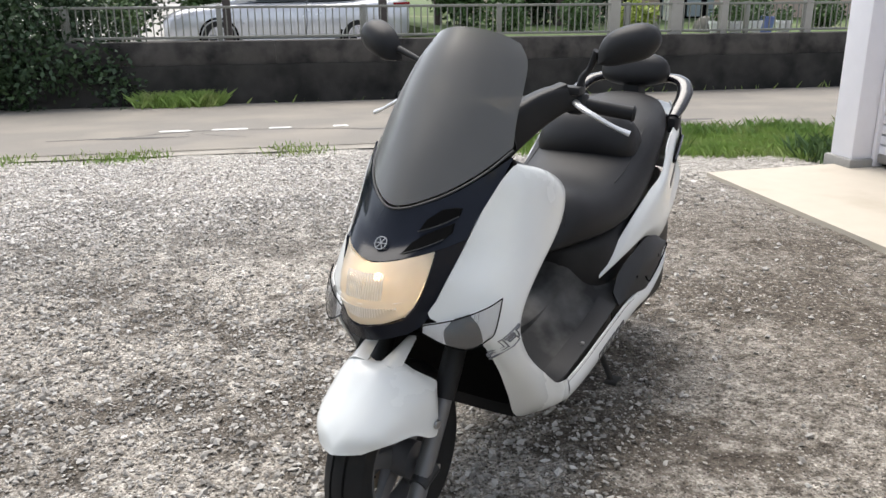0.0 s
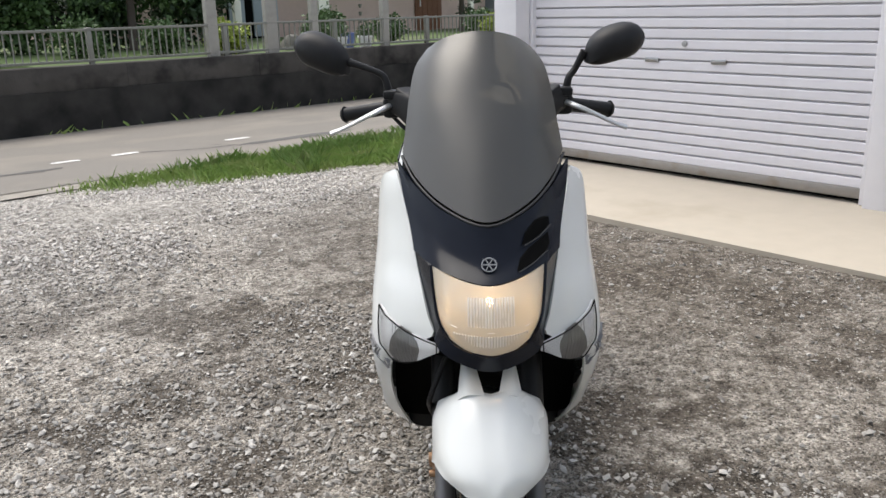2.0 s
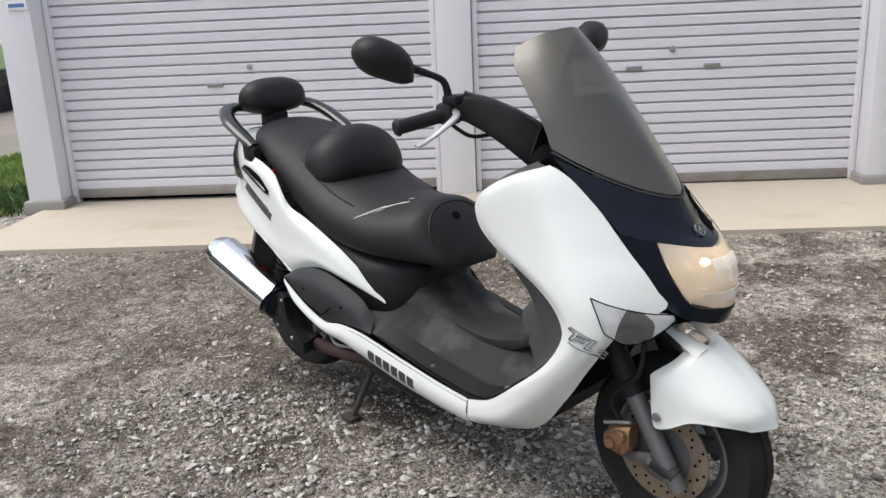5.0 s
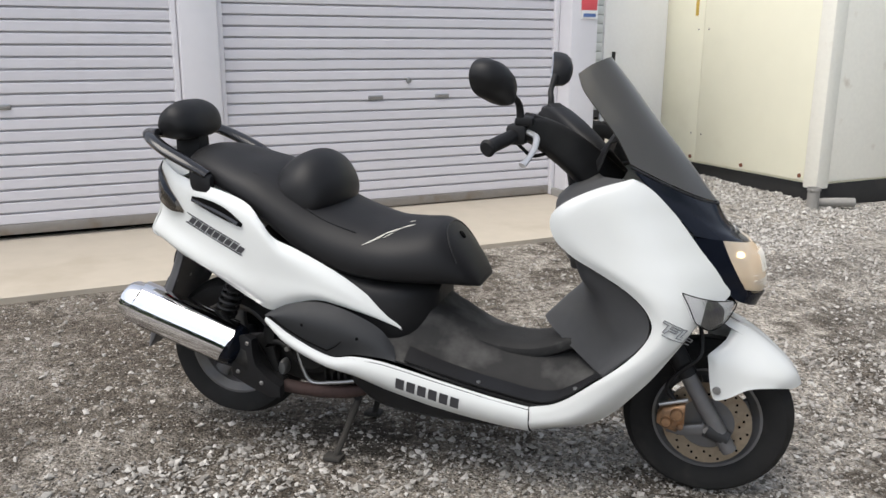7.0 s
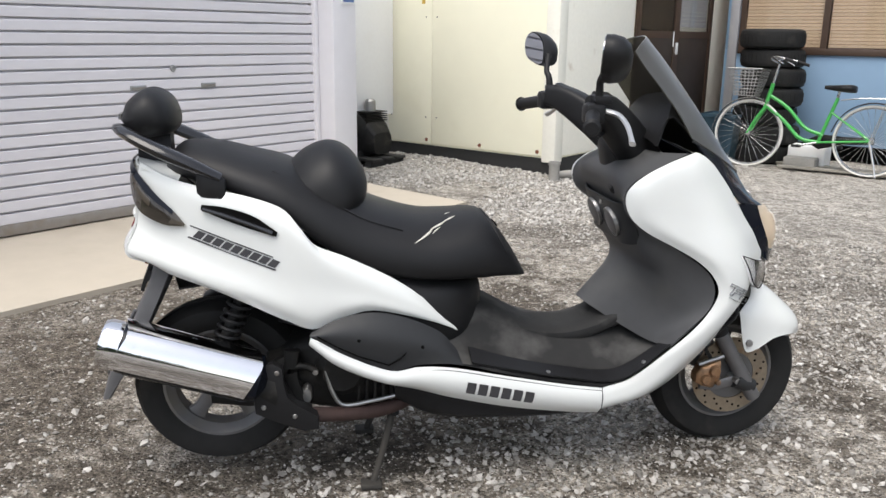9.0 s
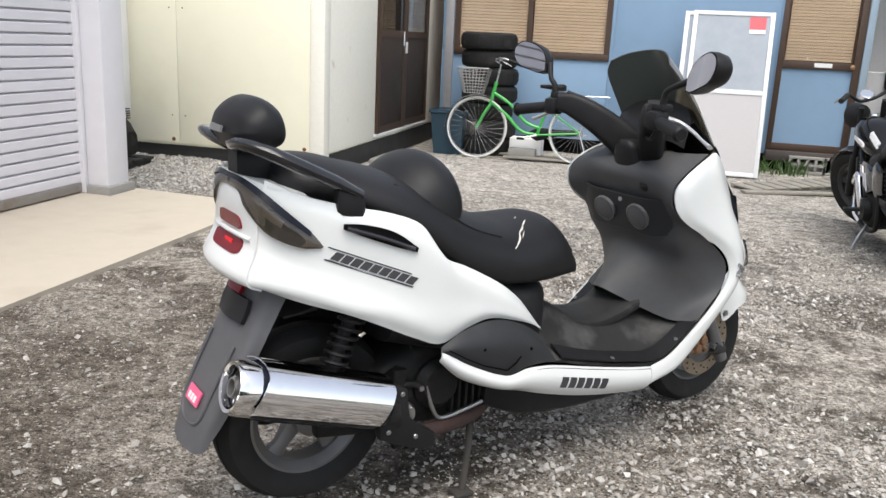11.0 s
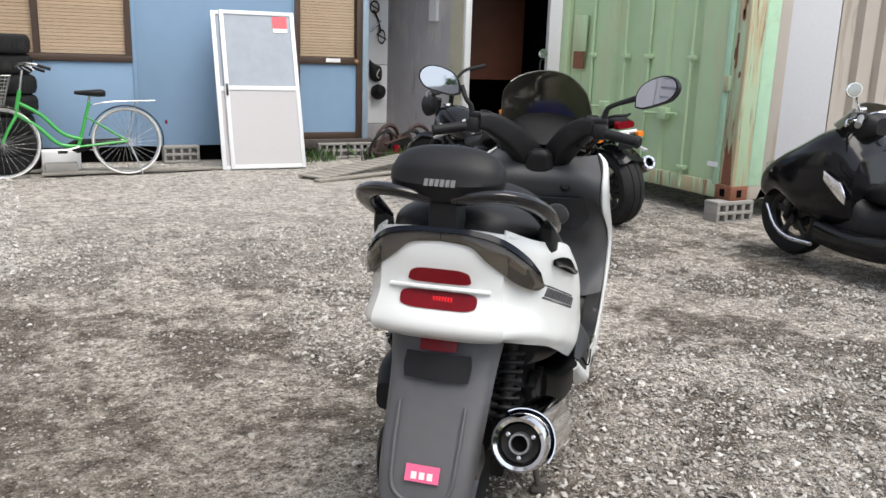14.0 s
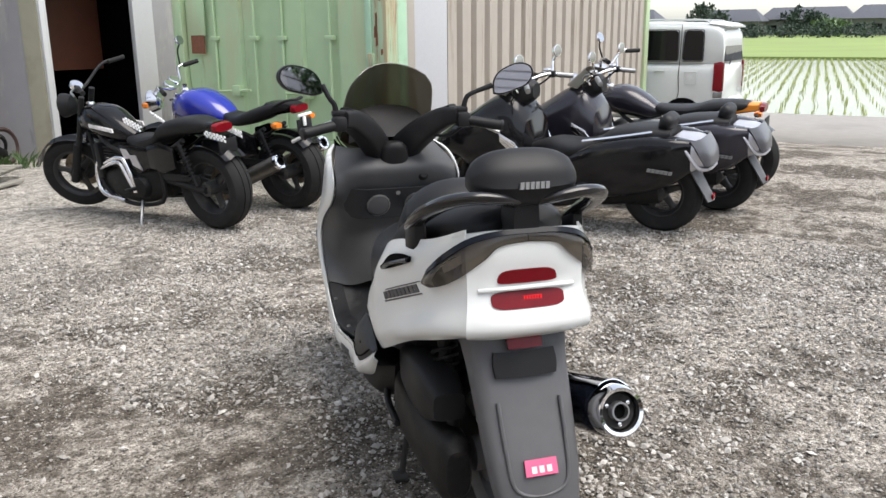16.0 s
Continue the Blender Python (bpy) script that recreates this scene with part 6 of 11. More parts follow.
    ribs.join(tube([(np.interp(abs(y), (0, 0.038, 0.075, 0.099), (1.6228, 1.6148, 1.5918, 1.5538)), y, 0.652 + 0.9 * y * y) for y in np.linspace(-0.088, 0.088, 13)], 0.0016, 5))
    part("lens_ribs", ribs, RIB_GLASS, lens)
    emb = part("emblem", lathe([(0.0136, -0.002), (0.0155, -0.002), (0.0155, 0.002), (0.0136, 0.002)], 24, Matrix.Translation((1.540, 0, 0.764)) @ pose(0, 0, 0, 0, 52, 0), closed=True), DULL_STEEL, front, "round silver emblem")
    star = Geo()
    for k in range(3):
        star.join(box(-0.013, -0.0008, -0.001, 0.013, 0.0008, 0.002).moved(Matrix.Translation((1.540, 0, 0.764)) @ pose(0, 0, 0, 0, 52, 0) @ Matrix.Rotation(radians(60 * k + 30), 4, "Z")))
    part("emblem_bars", star, DULL_STEEL, emb)
    for edge in ([(1.496, 0.070, 0.791), (1.464, 0.101, 0.800), (1.425, 0.131, 0.816)], [(1.546, 0.056, 0.752), (1.515, 0.086, 0.760), (1.472, 0.120, 0.774)]):
        part("vent_edge", tube([(x + 0.010, y + 0.003, z + 0.001) for x, y, z in edge], 0.0012, 6), GREY_PLASTIC, front)
    # vents are black patches on the nose, their inner shade painted
    for slot in ([(0.070, 0.791), (0.078, 0.812), (0.100, 0.830), (0.119, 0.832), (0.131, 0.830), (0.131, 0.816), (0.101, 0.800)], [(0.056, 0.752), (0.064, 0.769), (0.083, 0.783), (0.109, 0.795), (0.127, 0.803), (0.129, 0.785), (0.120, 0.774), (0.086, 0.760)]):
        part("air_vent", drape_x(slot, NOSE, 0.0075), BLACK_AND_SHADE, front)
    part("inner_front", loft([both([(1.47, 0.195, 0.565), (1.53, 0.09, 0.565), (1.555, 0, 0.56)]), both([(1.36, 0.205, 0.50), (1.34, 0.10, 0.48), (1.34, 0, 0.47)]), both([(1.27, 0.215, 0.385), (1.25, 0.12, 0.37), (1.25, 0, 0.37)]), both([(1.20, 0.215, 0.27), (1.20, 0.12, 0.26), (1.20, 0, 0.26)])], 20, 12, 0.006), BLACK_AND_SHADE, s)
    screen = part("windscreen", loft([both([(1.268, 0.176, 0.944), (1.35, 0.142, 0.900), (1.43, 0.082, 0.858), (1.482, 0, 0.834)]),
                                      both([(1.236, 0.168, 1.000), (1.31, 0.125, 0.972), (1.372, 0.070, 0.948), (1.402, 0, 0.938)]),
                                      both([(1.188, 0.160, 1.062), (1.255, 0.118, 1.052), (1.302, 0.065, 1.042), (1.320, 0, 1.038)]),
                                      both([(1.140, 0.146, 1.122), (1.190, 0.108, 1.130), (1.228, 0.060, 1.134), (1.244, 0, 1.135)]),
                                      both([(1.122, 0.118, 1.160), (1.150, 0.085, 1.182), (1.176, 0.045, 1.195), (1.188, 0, 1.200)])], 40, 24, 0.0035), SMOKED, s, "smoked plastic windscreen")
    part("screen_trim", tube(both([(1.272, 0.180, 0.938), (1.355, 0.146, 0.894), (1.436, 0.084, 0.852), (1.490, 0, 0.829)]), 0.003, 8), GREY_PLASTIC, screen)
    part("dashboard", loft([both([(1.30, 0.162, 0.920), (1.37, 0.10, 0.888), (1.43, 0, 0.862)]), both([(1.262, 0.152, 0.962), (1.312, 0.10, 0.960), (1.362, 0, 0.950)]), both([(1.222, 0.142, 0.995), (1.245, 0.10, 1.032), (1.262, 0, 1.046)]), both([(1.19, 0.15, 0.920), (1.18, 0.10, 0.935), (1.17, 0, 0.94)])], 20, 10, 0.005), BLACK_PLASTIC, s)

    # inside of the leg shield, floor and tunnel
    shield = part("leg_shield", loft([both([(1.262, 0.184, 0.902), (1.20, 0.13, 0.900), (1.18, 0, 0.900)]),
                                      both([(1.128, 0.215, 0.848), (1.095, 0.14, 0.850), (1.095, 0, 0.845)]),
                                      both([(1.089, 0.219, 0.811), (1.096, 0.15, 0.800), (1.104, 0, 0.795)]),
                                      both([(1.098, 0.221, 0.757), (1.128, 0.15, 0.748), (1.126, 0, 0.745)]),
                                      both([(1.216, 0.227, 0.676), (1.160, 0.17, 0.650), (1.150, 0, 0.650)]),
                                      both([(1.331, 0.233, 0.588), (1.210, 0.17, 0.580), (1.158, 0, 0.595)]),
                                      both([(1.336, 0.235, 0.500), (1.240, 0.17, 0.480), (1.100, 0, 0.530)]),
                                      both([(1.235, 0.240, 0.398), (1.200, 0.15, 0.388), (1.045, 0, 0.470)])], 40, 36, 0.006), SHIELD_GREY, s, "grey plastic leg shield with glove box")
    part("glove_box_lid", loft([both([(1.122, 0.188, 0.778), (1.096, 0.12, 0.770), (1.096, 0, 0.768)]), both([(1.140, 0.184, 0.71), (1.120, 0.12, 0.705), (1.119, 0, 0.705)]), both([(1.158, 0.170, 0.668), (1.130, 0.12, 0.656), (1.128, 0, 0.656)])], 20, 8, 0.006), GREY_PLASTIC, shield, "glove box lid")
    for y in (-0.074, 0.066):
        g = Matrix.Translation((1.106, y, 0.707)) @ pose(0, 0, 0, 0, -112, 0)
        spk = part("speaker", lathe([(0.001, 0.006), (0.034, 0.006), (0.040, 0.003), (0.041, -0.010)], 28, g), SPEAKER, shield, "round speaker grille")
        part("speaker_ring", lathe([(0.0395, -0.003), (0.0425, -0.003), (0.0425, 0.0050), (0.0395, 0.0060)], 28, g, closed=True), DULL_STEEL, spk)
    part("lid_lock", lathe([(0.001, 0.006), (0.008, 0.006), (0.009, -0.004)], 14, Matrix.Translation((1.100, -0.005, 0.750)) @ pose(0, 0, 0, 0, -90, 0)), DULL_STEEL, shield)
    part("ignition_lock", lathe([(0.001, 0.012), (0.014, 0.012), (0.022, 0.004), (0.024, -0.01)], 20, Matrix.Translation((1.098, -0.10, 0.812)) @ pose(0, 0, 0, 0, -75, 0)), BLACK_PLASTIC, shield)
    xs = [1.24, 1.10, 0.95, 0.80, 0.69, 0.58]
    rows = [[0.395, 0.302, 0.314, 0.345, 0.372, 0.392], [0.388, 0.316, 0.330, 0.366, 0.41, 0.45], [0.405, 0.375, 0.385, 0.452, 0.525, 0.57], [0.455, 0.425, 0.405, 0.462, 0.53, 0.59]]
    wid = [0.238, 0.165, 0.085, 0.0]
    part("floor_mat", loft([[(x, w, z) for x, z in zip(xs, r)] for w, r in zip(wid, rows)] + [[(x, -w, z) for x, z in zip(xs, r)] for w, r in zip(wid[-2::-1], rows[-2::-1])], 24, 30, 0.008), FLOOR_RUBBER, s, "dusty black rubber floor mat")
    for side in (1, -1):
        part("edge_mat", loft([[(1.235, side * 0.238, 0.402), (1.10, side * 0.239, 0.309), (0.95, side * 0.240, 0.321), (0.80, side * 0.242, 0.352), (0.69, side * 0.244, 0.379)],
                               [(1.235, side * 0.19, 0.398), (1.10, side * 0.185, 0.318), (0.95, side * 0.185, 0.332), (0.80, side * 0.188, 0.366), (0.69, side * 0.19, 0.402)]], 24, 5, 0.004), SEAT_VINYL, s, "black rubber edge of the floor")
    for side in (1, -1):
        for x, z in ((1.165, 0.352), (0.90, 0.336)):
            part("floor_screw", lathe([(0.001, 0.004), (0.006, 0.003), (0.007, -0.003)], 10, Matrix.Translation((x, side * 0.226, z))), DULL_STEEL, s)
    part("tunnel_ridge", smooth_hull([(0.68, 0.40, 0.530, 0.12), (0.78, 0.38, 0.478, 0.11), (0.88, 0.36, 0.425, 0.10), (0.98, 0.35, 0.408, 0.09), (1.07, 0.37, 0.425, 0.09), (1.14, 0.40, 0.47, 0.10)], 20, 20, 3.0), FLOOR_RUBBER, s)
    part("tunnel", smooth_hull([(0.20, 0.46, 0.70, 0.17), (0.36, 0.42, 0.68, 0.20), (0.55, 0.38, 0.60, 0.205), (0.64, 0.38, 0.585, 0.185), (0.70, 0.40, 0.57, 0.14), (0.74, 0.44, 0.55, 0.08)], 18, 24, 4.0), BLACK_PLASTIC, s, "scuffed black plastic centre tunnel")
    part("belly_pan", smooth_hull([(1.19, 0.22, 0.30, 0.19), (1.05, 0.19, 0.28, 0.20), (0.80, 0.185, 0.31, 0.21), (0.60, 0.20, 0.33, 0.20), (0.50, 0.24, 0.36, 0.16)], 16, 20, 5.0), BLACK_PLASTIC, s)
    strip = [[(1.044, 0.241, 0.290), (0.942, 0.246, 0.308), (0.789, 0.250, 0.340), (0.638, 0.256, 0.374), (0.551, 0.262, 0.383), (0.478, 0.268, 0.378), (0.352, 0.268, 0.431), (0.283, 0.258, 0.478)],
             [(1.044, 0.248, 0.262), (0.945, 0.254, 0.278), (0.79, 0.258, 0.305), (0.64, 0.264, 0.340), (0.552, 0.270, 0.355), (0.47, 0.276, 0.362), (0.350, 0.277, 0.417), (0.281, 0.264, 0.468)],
             [(1.044, 0.242, 0.236), (0.948, 0.248, 0.250), (0.792, 0.251, 0.276), (0.641, 0.257, 0.312), (0.553, 0.262, 0.334), (0.467, 0.268, 0.350), (0.350, 0.270, 0.403), (0.281, 0.262, 0.460)],
             [(1.044, 0.222, 0.215), (0.949, 0.226, 0.225), (0.793, 0.230, 0.250), (0.642, 0.236, 0.288), (0.553, 0.240, 0.317), (0.465, 0.246, 0.342), (0.351, 0.250, 0.393), (0.283, 0.254, 0.452)]]
    step = [[(0.284, 0.255, 0.484), (0.353, 0.252, 0.516), (0.436, 0.248, 0.528), (0.520, 0.238, 0.508), (0.610, 0.222, 0.460), (0.655, 0.222, 0.410)],
            [(0.280, 0.268, 0.478), (0.353, 0.275, 0.480), (0.445, 0.278, 0.470), (0.530, 0.268, 0.455), (0.620, 0.248, 0.420), (0.662, 0.236, 0.390)],
            [(0.284, 0.264, 0.472), (0.352, 0.270, 0.432), (0.478, 0.271, 0.382), (0.551, 0.266, 0.390), (0.625, 0.257, 0.386), (0.668, 0.248, 0.376)]]
    tail = [[(-0.112, 0.142, 0.892), (-0.037, 0.190, 0.860), (0.060, 0.216, 0.836), (0.150, 0.232, 0.818), (0.225, 0.244, 0.790), (0.266, 0.250, 0.742), (0.300, 0.248, 0.700), (0.372, 0.240, 0.668), (0.493, 0.226, 0.603), (0.581, 0.208, 0.535), (0.660, 0.186, 0.452)],
            [(-0.122, 0.144, 0.850), (-0.040, 0.202, 0.825), (0.060, 0.232, 0.800), (0.150, 0.250, 0.775), (0.225, 0.262, 0.745), (0.280, 0.268, 0.705), (0.330, 0.266, 0.660), (0.400, 0.258, 0.625), (0.500, 0.242, 0.572), (0.585, 0.220, 0.515), (0.661, 0.190, 0.451)],
            [(-0.130, 0.143, 0.742), (-0.050, 0.198, 0.712), (0.060, 0.230, 0.675), (0.150, 0.250, 0.640), (0.225, 0.263, 0.608), (0.285, 0.270, 0.605), (0.350, 0.268, 0.590), (0.420, 0.262, 0.573), (0.510, 0.246, 0.540), (0.590, 0.222, 0.500), (0.662, 0.190, 0.450)],
            [(-0.157, 0.155, 0.672), (-0.052, 0.216, 0.650), (0.060, 0.245, 0.606), (0.150, 0.260, 0.580), (0.225, 0.268, 0.548), (0.290, 0.272, 0.528), (0.365, 0.270, 0.545), (0.430, 0.262, 0.548), (0.515, 0.246, 0.523), (0.592, 0.222, 0.490), (0.663, 0.190, 0.449)],
            [(-0.118, 0.136, 0.645), (-0.048, 0.196, 0.622), (0.060, 0.224, 0.585), (0.150, 0.240, 0.545), (0.225, 0.248, 0.510), (0.292, 0.256, 0.488), (0.372, 0.256, 0.518), (0.437, 0.252, 0.530), (0.523, 0.238, 0.509), (0.597, 0.218, 0.482), (0.664, 0.190, 0.448)]]
    for side in (1, -1):
        flip = (lambda g: g) if side > 0 else (lambda g: g.mirrored())
        sk = part("side_skirt", flip(loft(strip, 40, 12, 0.005)), WHITE_PAINT, s, "white lower side strip")
        for letter in slant(bars(6, 0.185, 0.033, 0.15, 0.32), 0.672, 0.305, 0.97, -0.225):
            part("letter_bar", flip(drape([letter], strip, 0.0068)), DECAL_DARK, sk)
        part("panel_joint", flip(tube([(1.046, 0.2425, 0.292), (1.046, 0.2497, 0.262), (1.046, 0.2435, 0.236), (1.046, 0.224, 0.213)], 0.0022, 6)), BLACK_AND_SHADE, sk)
        part("screw", flip(lathe([(0.001, 0.003), (0.007, 0.002), (0.008, -0.002)], 12, Matrix.Translation((1.030, 0.249, 0.256)) @ pose(0, 0, 0, -90, 0, 0))), DULL_STEEL, sk)
        st = part("passenger_footboard", flip(loft(step, 28, 12, 0.006)), GREY_PLASTIC, s, "black plastic passenger footboard")
        for x, z in ((0.400, 0.466), (0.560, 0.437)):
            part("screw", flip(lathe([(0.001, 0.003), (0.0045, 0.002), (0.005, -0.003)], 10, Matrix.Translation((x, 0.2775 if x < 0.5 else 0.2635, z)) @ pose(0, 0, 0, -90, 0, 0))), BLACK_AND_SHADE, st)
        for outline in ([(0.298, 0.480), (0.345, 0.452), (0.400, 0.424), (0.474, 0.398)], [(0.474, 0.398), (0.500, 0.412), (0.517, 0.428)]):
            thin = [[(ax, az - 0.0016), (bx, bz - 0.0016), (bx, bz + 0.0016), (ax, az + 0.0016)] for (ax, az), (bx, bz) in zip(outline, outline[1:])]
            part("tread_groove", flip(drape(thin, step, 0.0072)), BLACK_AND_SHADE, st)
        part("strip_groove", flip(tube([(x, y + 0.0062, z - 0.006) for x, y, z in strip[0][:5]], 0.0012, 6)), BLACK_AND_SHADE, sk)
        flip = (lambda g, q=flip: q(squeezed(g)))
        tc = part("tail_cowl", flip(loft(tail, 52, 22, 0.005)), WHITE_PAINT, s, "white tail side panel")
        # recess laid on as a black patch, its shade in the colour
        part("grip_recess", flip(loft([[(0.036, 0.2345, 0.802), (0.09, 0.2465, 0.797), (0.155, 0.258, 0.777), (0.212, 0.2665, 0.738)], [(0.034, 0.236, 0.790), (0.09, 0.251, 0.768), (0.15, 0.2605, 0.746), (0.208, 0.2675, 0.728)]], 14, 5, 0.004)), BLACK_AND_SHADE, tc, "dark hand hold recess")
        part("grip_lip", flip(tube([(0.040, 0.2405, 0.793), (0.095, 0.2515, 0.776), (0.15, 0.2605, 0.757), (0.200, 0.267, 0.736)], 0.006, 8)), RAIL_BLACK, tc)
        for letter in slant(bars(9, 0.205, 0.021, 0.75, 0.22) + [[(-0.006, 0.024), (0.20, 0.024), (0.203, 0.027), (-0.003, 0.027)], [(-0.014, -0.007), (0.205, -0.007), (0.209, -0.003), (-0.010, -0.003)]], 0.010, 0.722, 0.935, -0.355):
            part("badge_bar", flip(drape([letter], tail, 0.002)), DECAL_DARK, tc)
        lampg = loft([[(-0.143, 0.0, 0.889), (-0.139, 0.075, 0.887), (-0.122, 0.140, 0.870), (-0.080, 0.188, 0.828), (-0.030, 0.212, 0.782), (-0.006, 0.2195, 0.752)],
                      [(-0.148, 0.0, 0.876), (-0.146, 0.075, 0.868), (-0.136, 0.140, 0.845), (-0.092, 0.194, 0.803), (-0.040, 0.216, 0.765), (-0.008, 0.2195, 0.750)],
                      [(-0.146, 0.0, 0.864), (-0.146, 0.070, 0.856), (-0.146, 0.108, 0.828), (-0.118, 0.172, 0.780), (-0.060, 0.208, 0.752), (-0.012, 0.2195, 0.748)]], 26, 8, 0.014)
        tl = part("tail_lens", flip(lampg), SMOKED_LENS, s, "smoked rear indicator lens")
        part("reflector", flip(loft([[(-0.121, 0.157, 0.838), (-0.104, 0.177, 0.823), (-0.088, 0.191, 0.808)], [(-0.123, 0.154, 0.820), (-0.107, 0.173, 0.804), (-0.092, 0.187, 0.793)]], 10, 5, 0.002)), REFLECTOR, tl)
        part("lens_band", flip(loft([[(-0.145, 0.0, 0.893), (-0.141, 0.075, 0.891), (-0.124, 0.141, 0.874), (-0.082, 0.190, 0.832), (-0.032, 0.214, 0.786)], [(-0.151, 0.0, 0.884), (-0.148, 0.075, 0.881), (-0.132, 0.143, 0.862), (-0.088, 0.194, 0.818), (-0.035, 0.217, 0.777)]], 22, 4, 0.003)), NAVY_GLOSS, tl, "black strip along the lens top")
    BACK = [both([(-0.108, 0.143, 0.880), (-0.128, 0.085, 0.889), (-0.134, 0, 0.890)]),
                                    both([(-0.122, 0.145, 0.830), (-0.136, 0.085, 0.830), (-0.140, 0, 0.830)]),
                                    both([(-0.130, 0.144, 0.745), (-0.136, 0.085, 0.748), (-0.138, 0, 0.748)]),
                                    both([(-0.156, 0.156, 0.672), (-0.172, 0.085, 0.676), (-0.177, 0, 0.676)]),
                                    both([(-0.118, 0.137, 0.645), (-0.136, 0.085, 0.646), (-0.140, 0, 0.646)])]
    back = part("tail_panel", squeezed(loft(BACK, 30, 24, 0.005)), WHITE_PAINT, s, "white tail panel between the lamps")
    def lamp_shape(w, zc, h, taper):
        a = np.linspace(0, 2 * math.pi, 28, endpoint=False)
        return [(w * (1 - taper * math.sin(q)) * math.copysign(abs(math.cos(q)) ** 0.38, math.cos(q)), zc + h * math.copysign(abs(math.sin(q)) ** 0.55, math.sin(q))) for q in a]

    part("upper_tail_lamp", drape_x(lamp_shape(0.068, 0.786, 0.016, 0.16), BACK, -0.0085, -0.012), RED_LENS, back, "red tail lamp")
    low = part("lower_tail_lamp", drape_x(lamp_shape(0.086, 0.735, 0.018, 0.0), BACK, -0.0085, -0.012), RED_LENS, back, "red brake lamp with weakly glowing bars in the middle")
    part("lamp_ridge", tube([(-0.136, 0.112, 0.757), (-0.146, 0.070, 0.760), (-0.149, 0, 0.761), (-0.146, -0.070, 0.760), (-0.136, -0.112, 0.757)], 0.0055, 8), WHITE_PAINT, back)
    part("lit_bars", Geo().join(*[box(-0.1520, -0.032 + k * 0.0065, 0.726, -0.140, -0.028 + k * 0.0065, 0.742) for k in range(7)]), RED_GLOW, low)
    part("seat_top_cover", loft([both([(-0.106, 0.144, 0.880), (-0.126, 0.08, 0.888), (-0.133, 0, 0.889)]), both([(-0.02, 0.188, 0.850), (-0.02, 0.10, 0.862), (-0.02, 0, 0.866)])], 16, 6, 0.005), WHITE_PAINT, s)

    # mudguard and plate holder
    guard = part("rear_mudguard", loft([both([(-0.050, 0.130, 0.640), (-0.090, 0.100, 0.645), (-0.098, 0, 0.645)]),
                                        both([(-0.085, 0.118, 0.560), (-0.118, 0.098, 0.565), (-0.124, 0, 0.567)]),
                                        both([(-0.135, 0.110, 0.455), (-0.168, 0.095, 0.460), (-0.176, 0, 0.462)]),
                                        both([(-0.190, 0.103, 0.350), (-0.222, 0.090, 0.352), (-0.232, 0, 0.352)]),
                                        both([(-0.240, 0.092, 0.265), (-0.258, 0.075, 0.255), (-0.268, 0, 0.252)])], 26, 26, 0.006), MUD_GREY, s, "faded grey rear mudguard")
    down = np.array((-0.43, 0, -0.90))
    part("plate_bracket", loft([both([(-0.118, 0.072, 0.602), (-0.126, 0, 0.602)]), both([(-0.129, 0.076, 0.575), (-0.137, 0, 0.575)]), both([(-0.139, 0.072, 0.548), (-0.147, 0, 0.548)])], 12, 6, 0.01), BLACK_PLASTIC, guard, "empty black number plate bracket")
    part("reflector", loft([both([(-0.118, 0.042, 0.640), (-0.122, 0, 0.640)]), both([(-0.132, 0.040, 0.612), (-0.136, 0, 0.612)])], 8, 4, 0.008), RED_LENS, guard, "red reflector")
    stick = part("sticker", on_plane((-0.229, 0.036, 0.384), (0, -1, 0), down, [[(0, 0), (0.076, 0), (0.076, 0.036), (0, 0.036)]], 0.002), PINK, guard, "pink sticker with white bars")
    part("sticker_bars", on_plane((-0.2325, 0.030, 0.380), (0, -1, 0), down, [[(a, 0.010), (a + 0.012, 0.010), (a + 0.012, 0.025), (a, 0.025)] for a in (0.008, 0.026, 0.044)], 0.0022), WHITE_DECAL, stick)
    part("guard_ridge", tube([(-0.165, 0.075, 0.50), (-0.215, 0.072, 0.40), (-0.246, 0.060, 0.325), (-0.252, 0.0, 0.305), (-0.246, -0.060, 0.325), (-0.215, -0.072, 0.40), (-0.165, -0.075, 0.50)], 0.005, 8), MUD_GREY, guard)
    for y in (0.05, -0.05):
        part("bolt", lathe([(0.001, 0.004), (0.006, 0.003), (0.007, -0.002)], 10, Matrix.Translation((-0.131, y, 0.583)) @ pose(0, 0, 0, 0, -70, 0)), DULL_STEEL, guard)
        part("bolt", lathe([(0.001, 0.004), (0.005, 0.003), (0.006, -0.002)], 10, Matrix.Translation((-0.166, y * 0.8, 0.480)) @ pose(0, 0, 0, 0, -70, 0)), DULL_STEEL, guard)
    part("inner_fender", loft([both([(-0.05, 0.09, 0.56), (-0.07, 0, 0.57)]), both([(0.10, 0.10, 0.575), (0.10, 0, 0.59)]), both([(0.26, 0.10, 0.50), (0.28, 0, 0.52)]), both([(0.32, 0.10, 0.38), (0.34, 0, 0.38)])], 16, 16, 0.006), BLACK_PLASTIC, s)

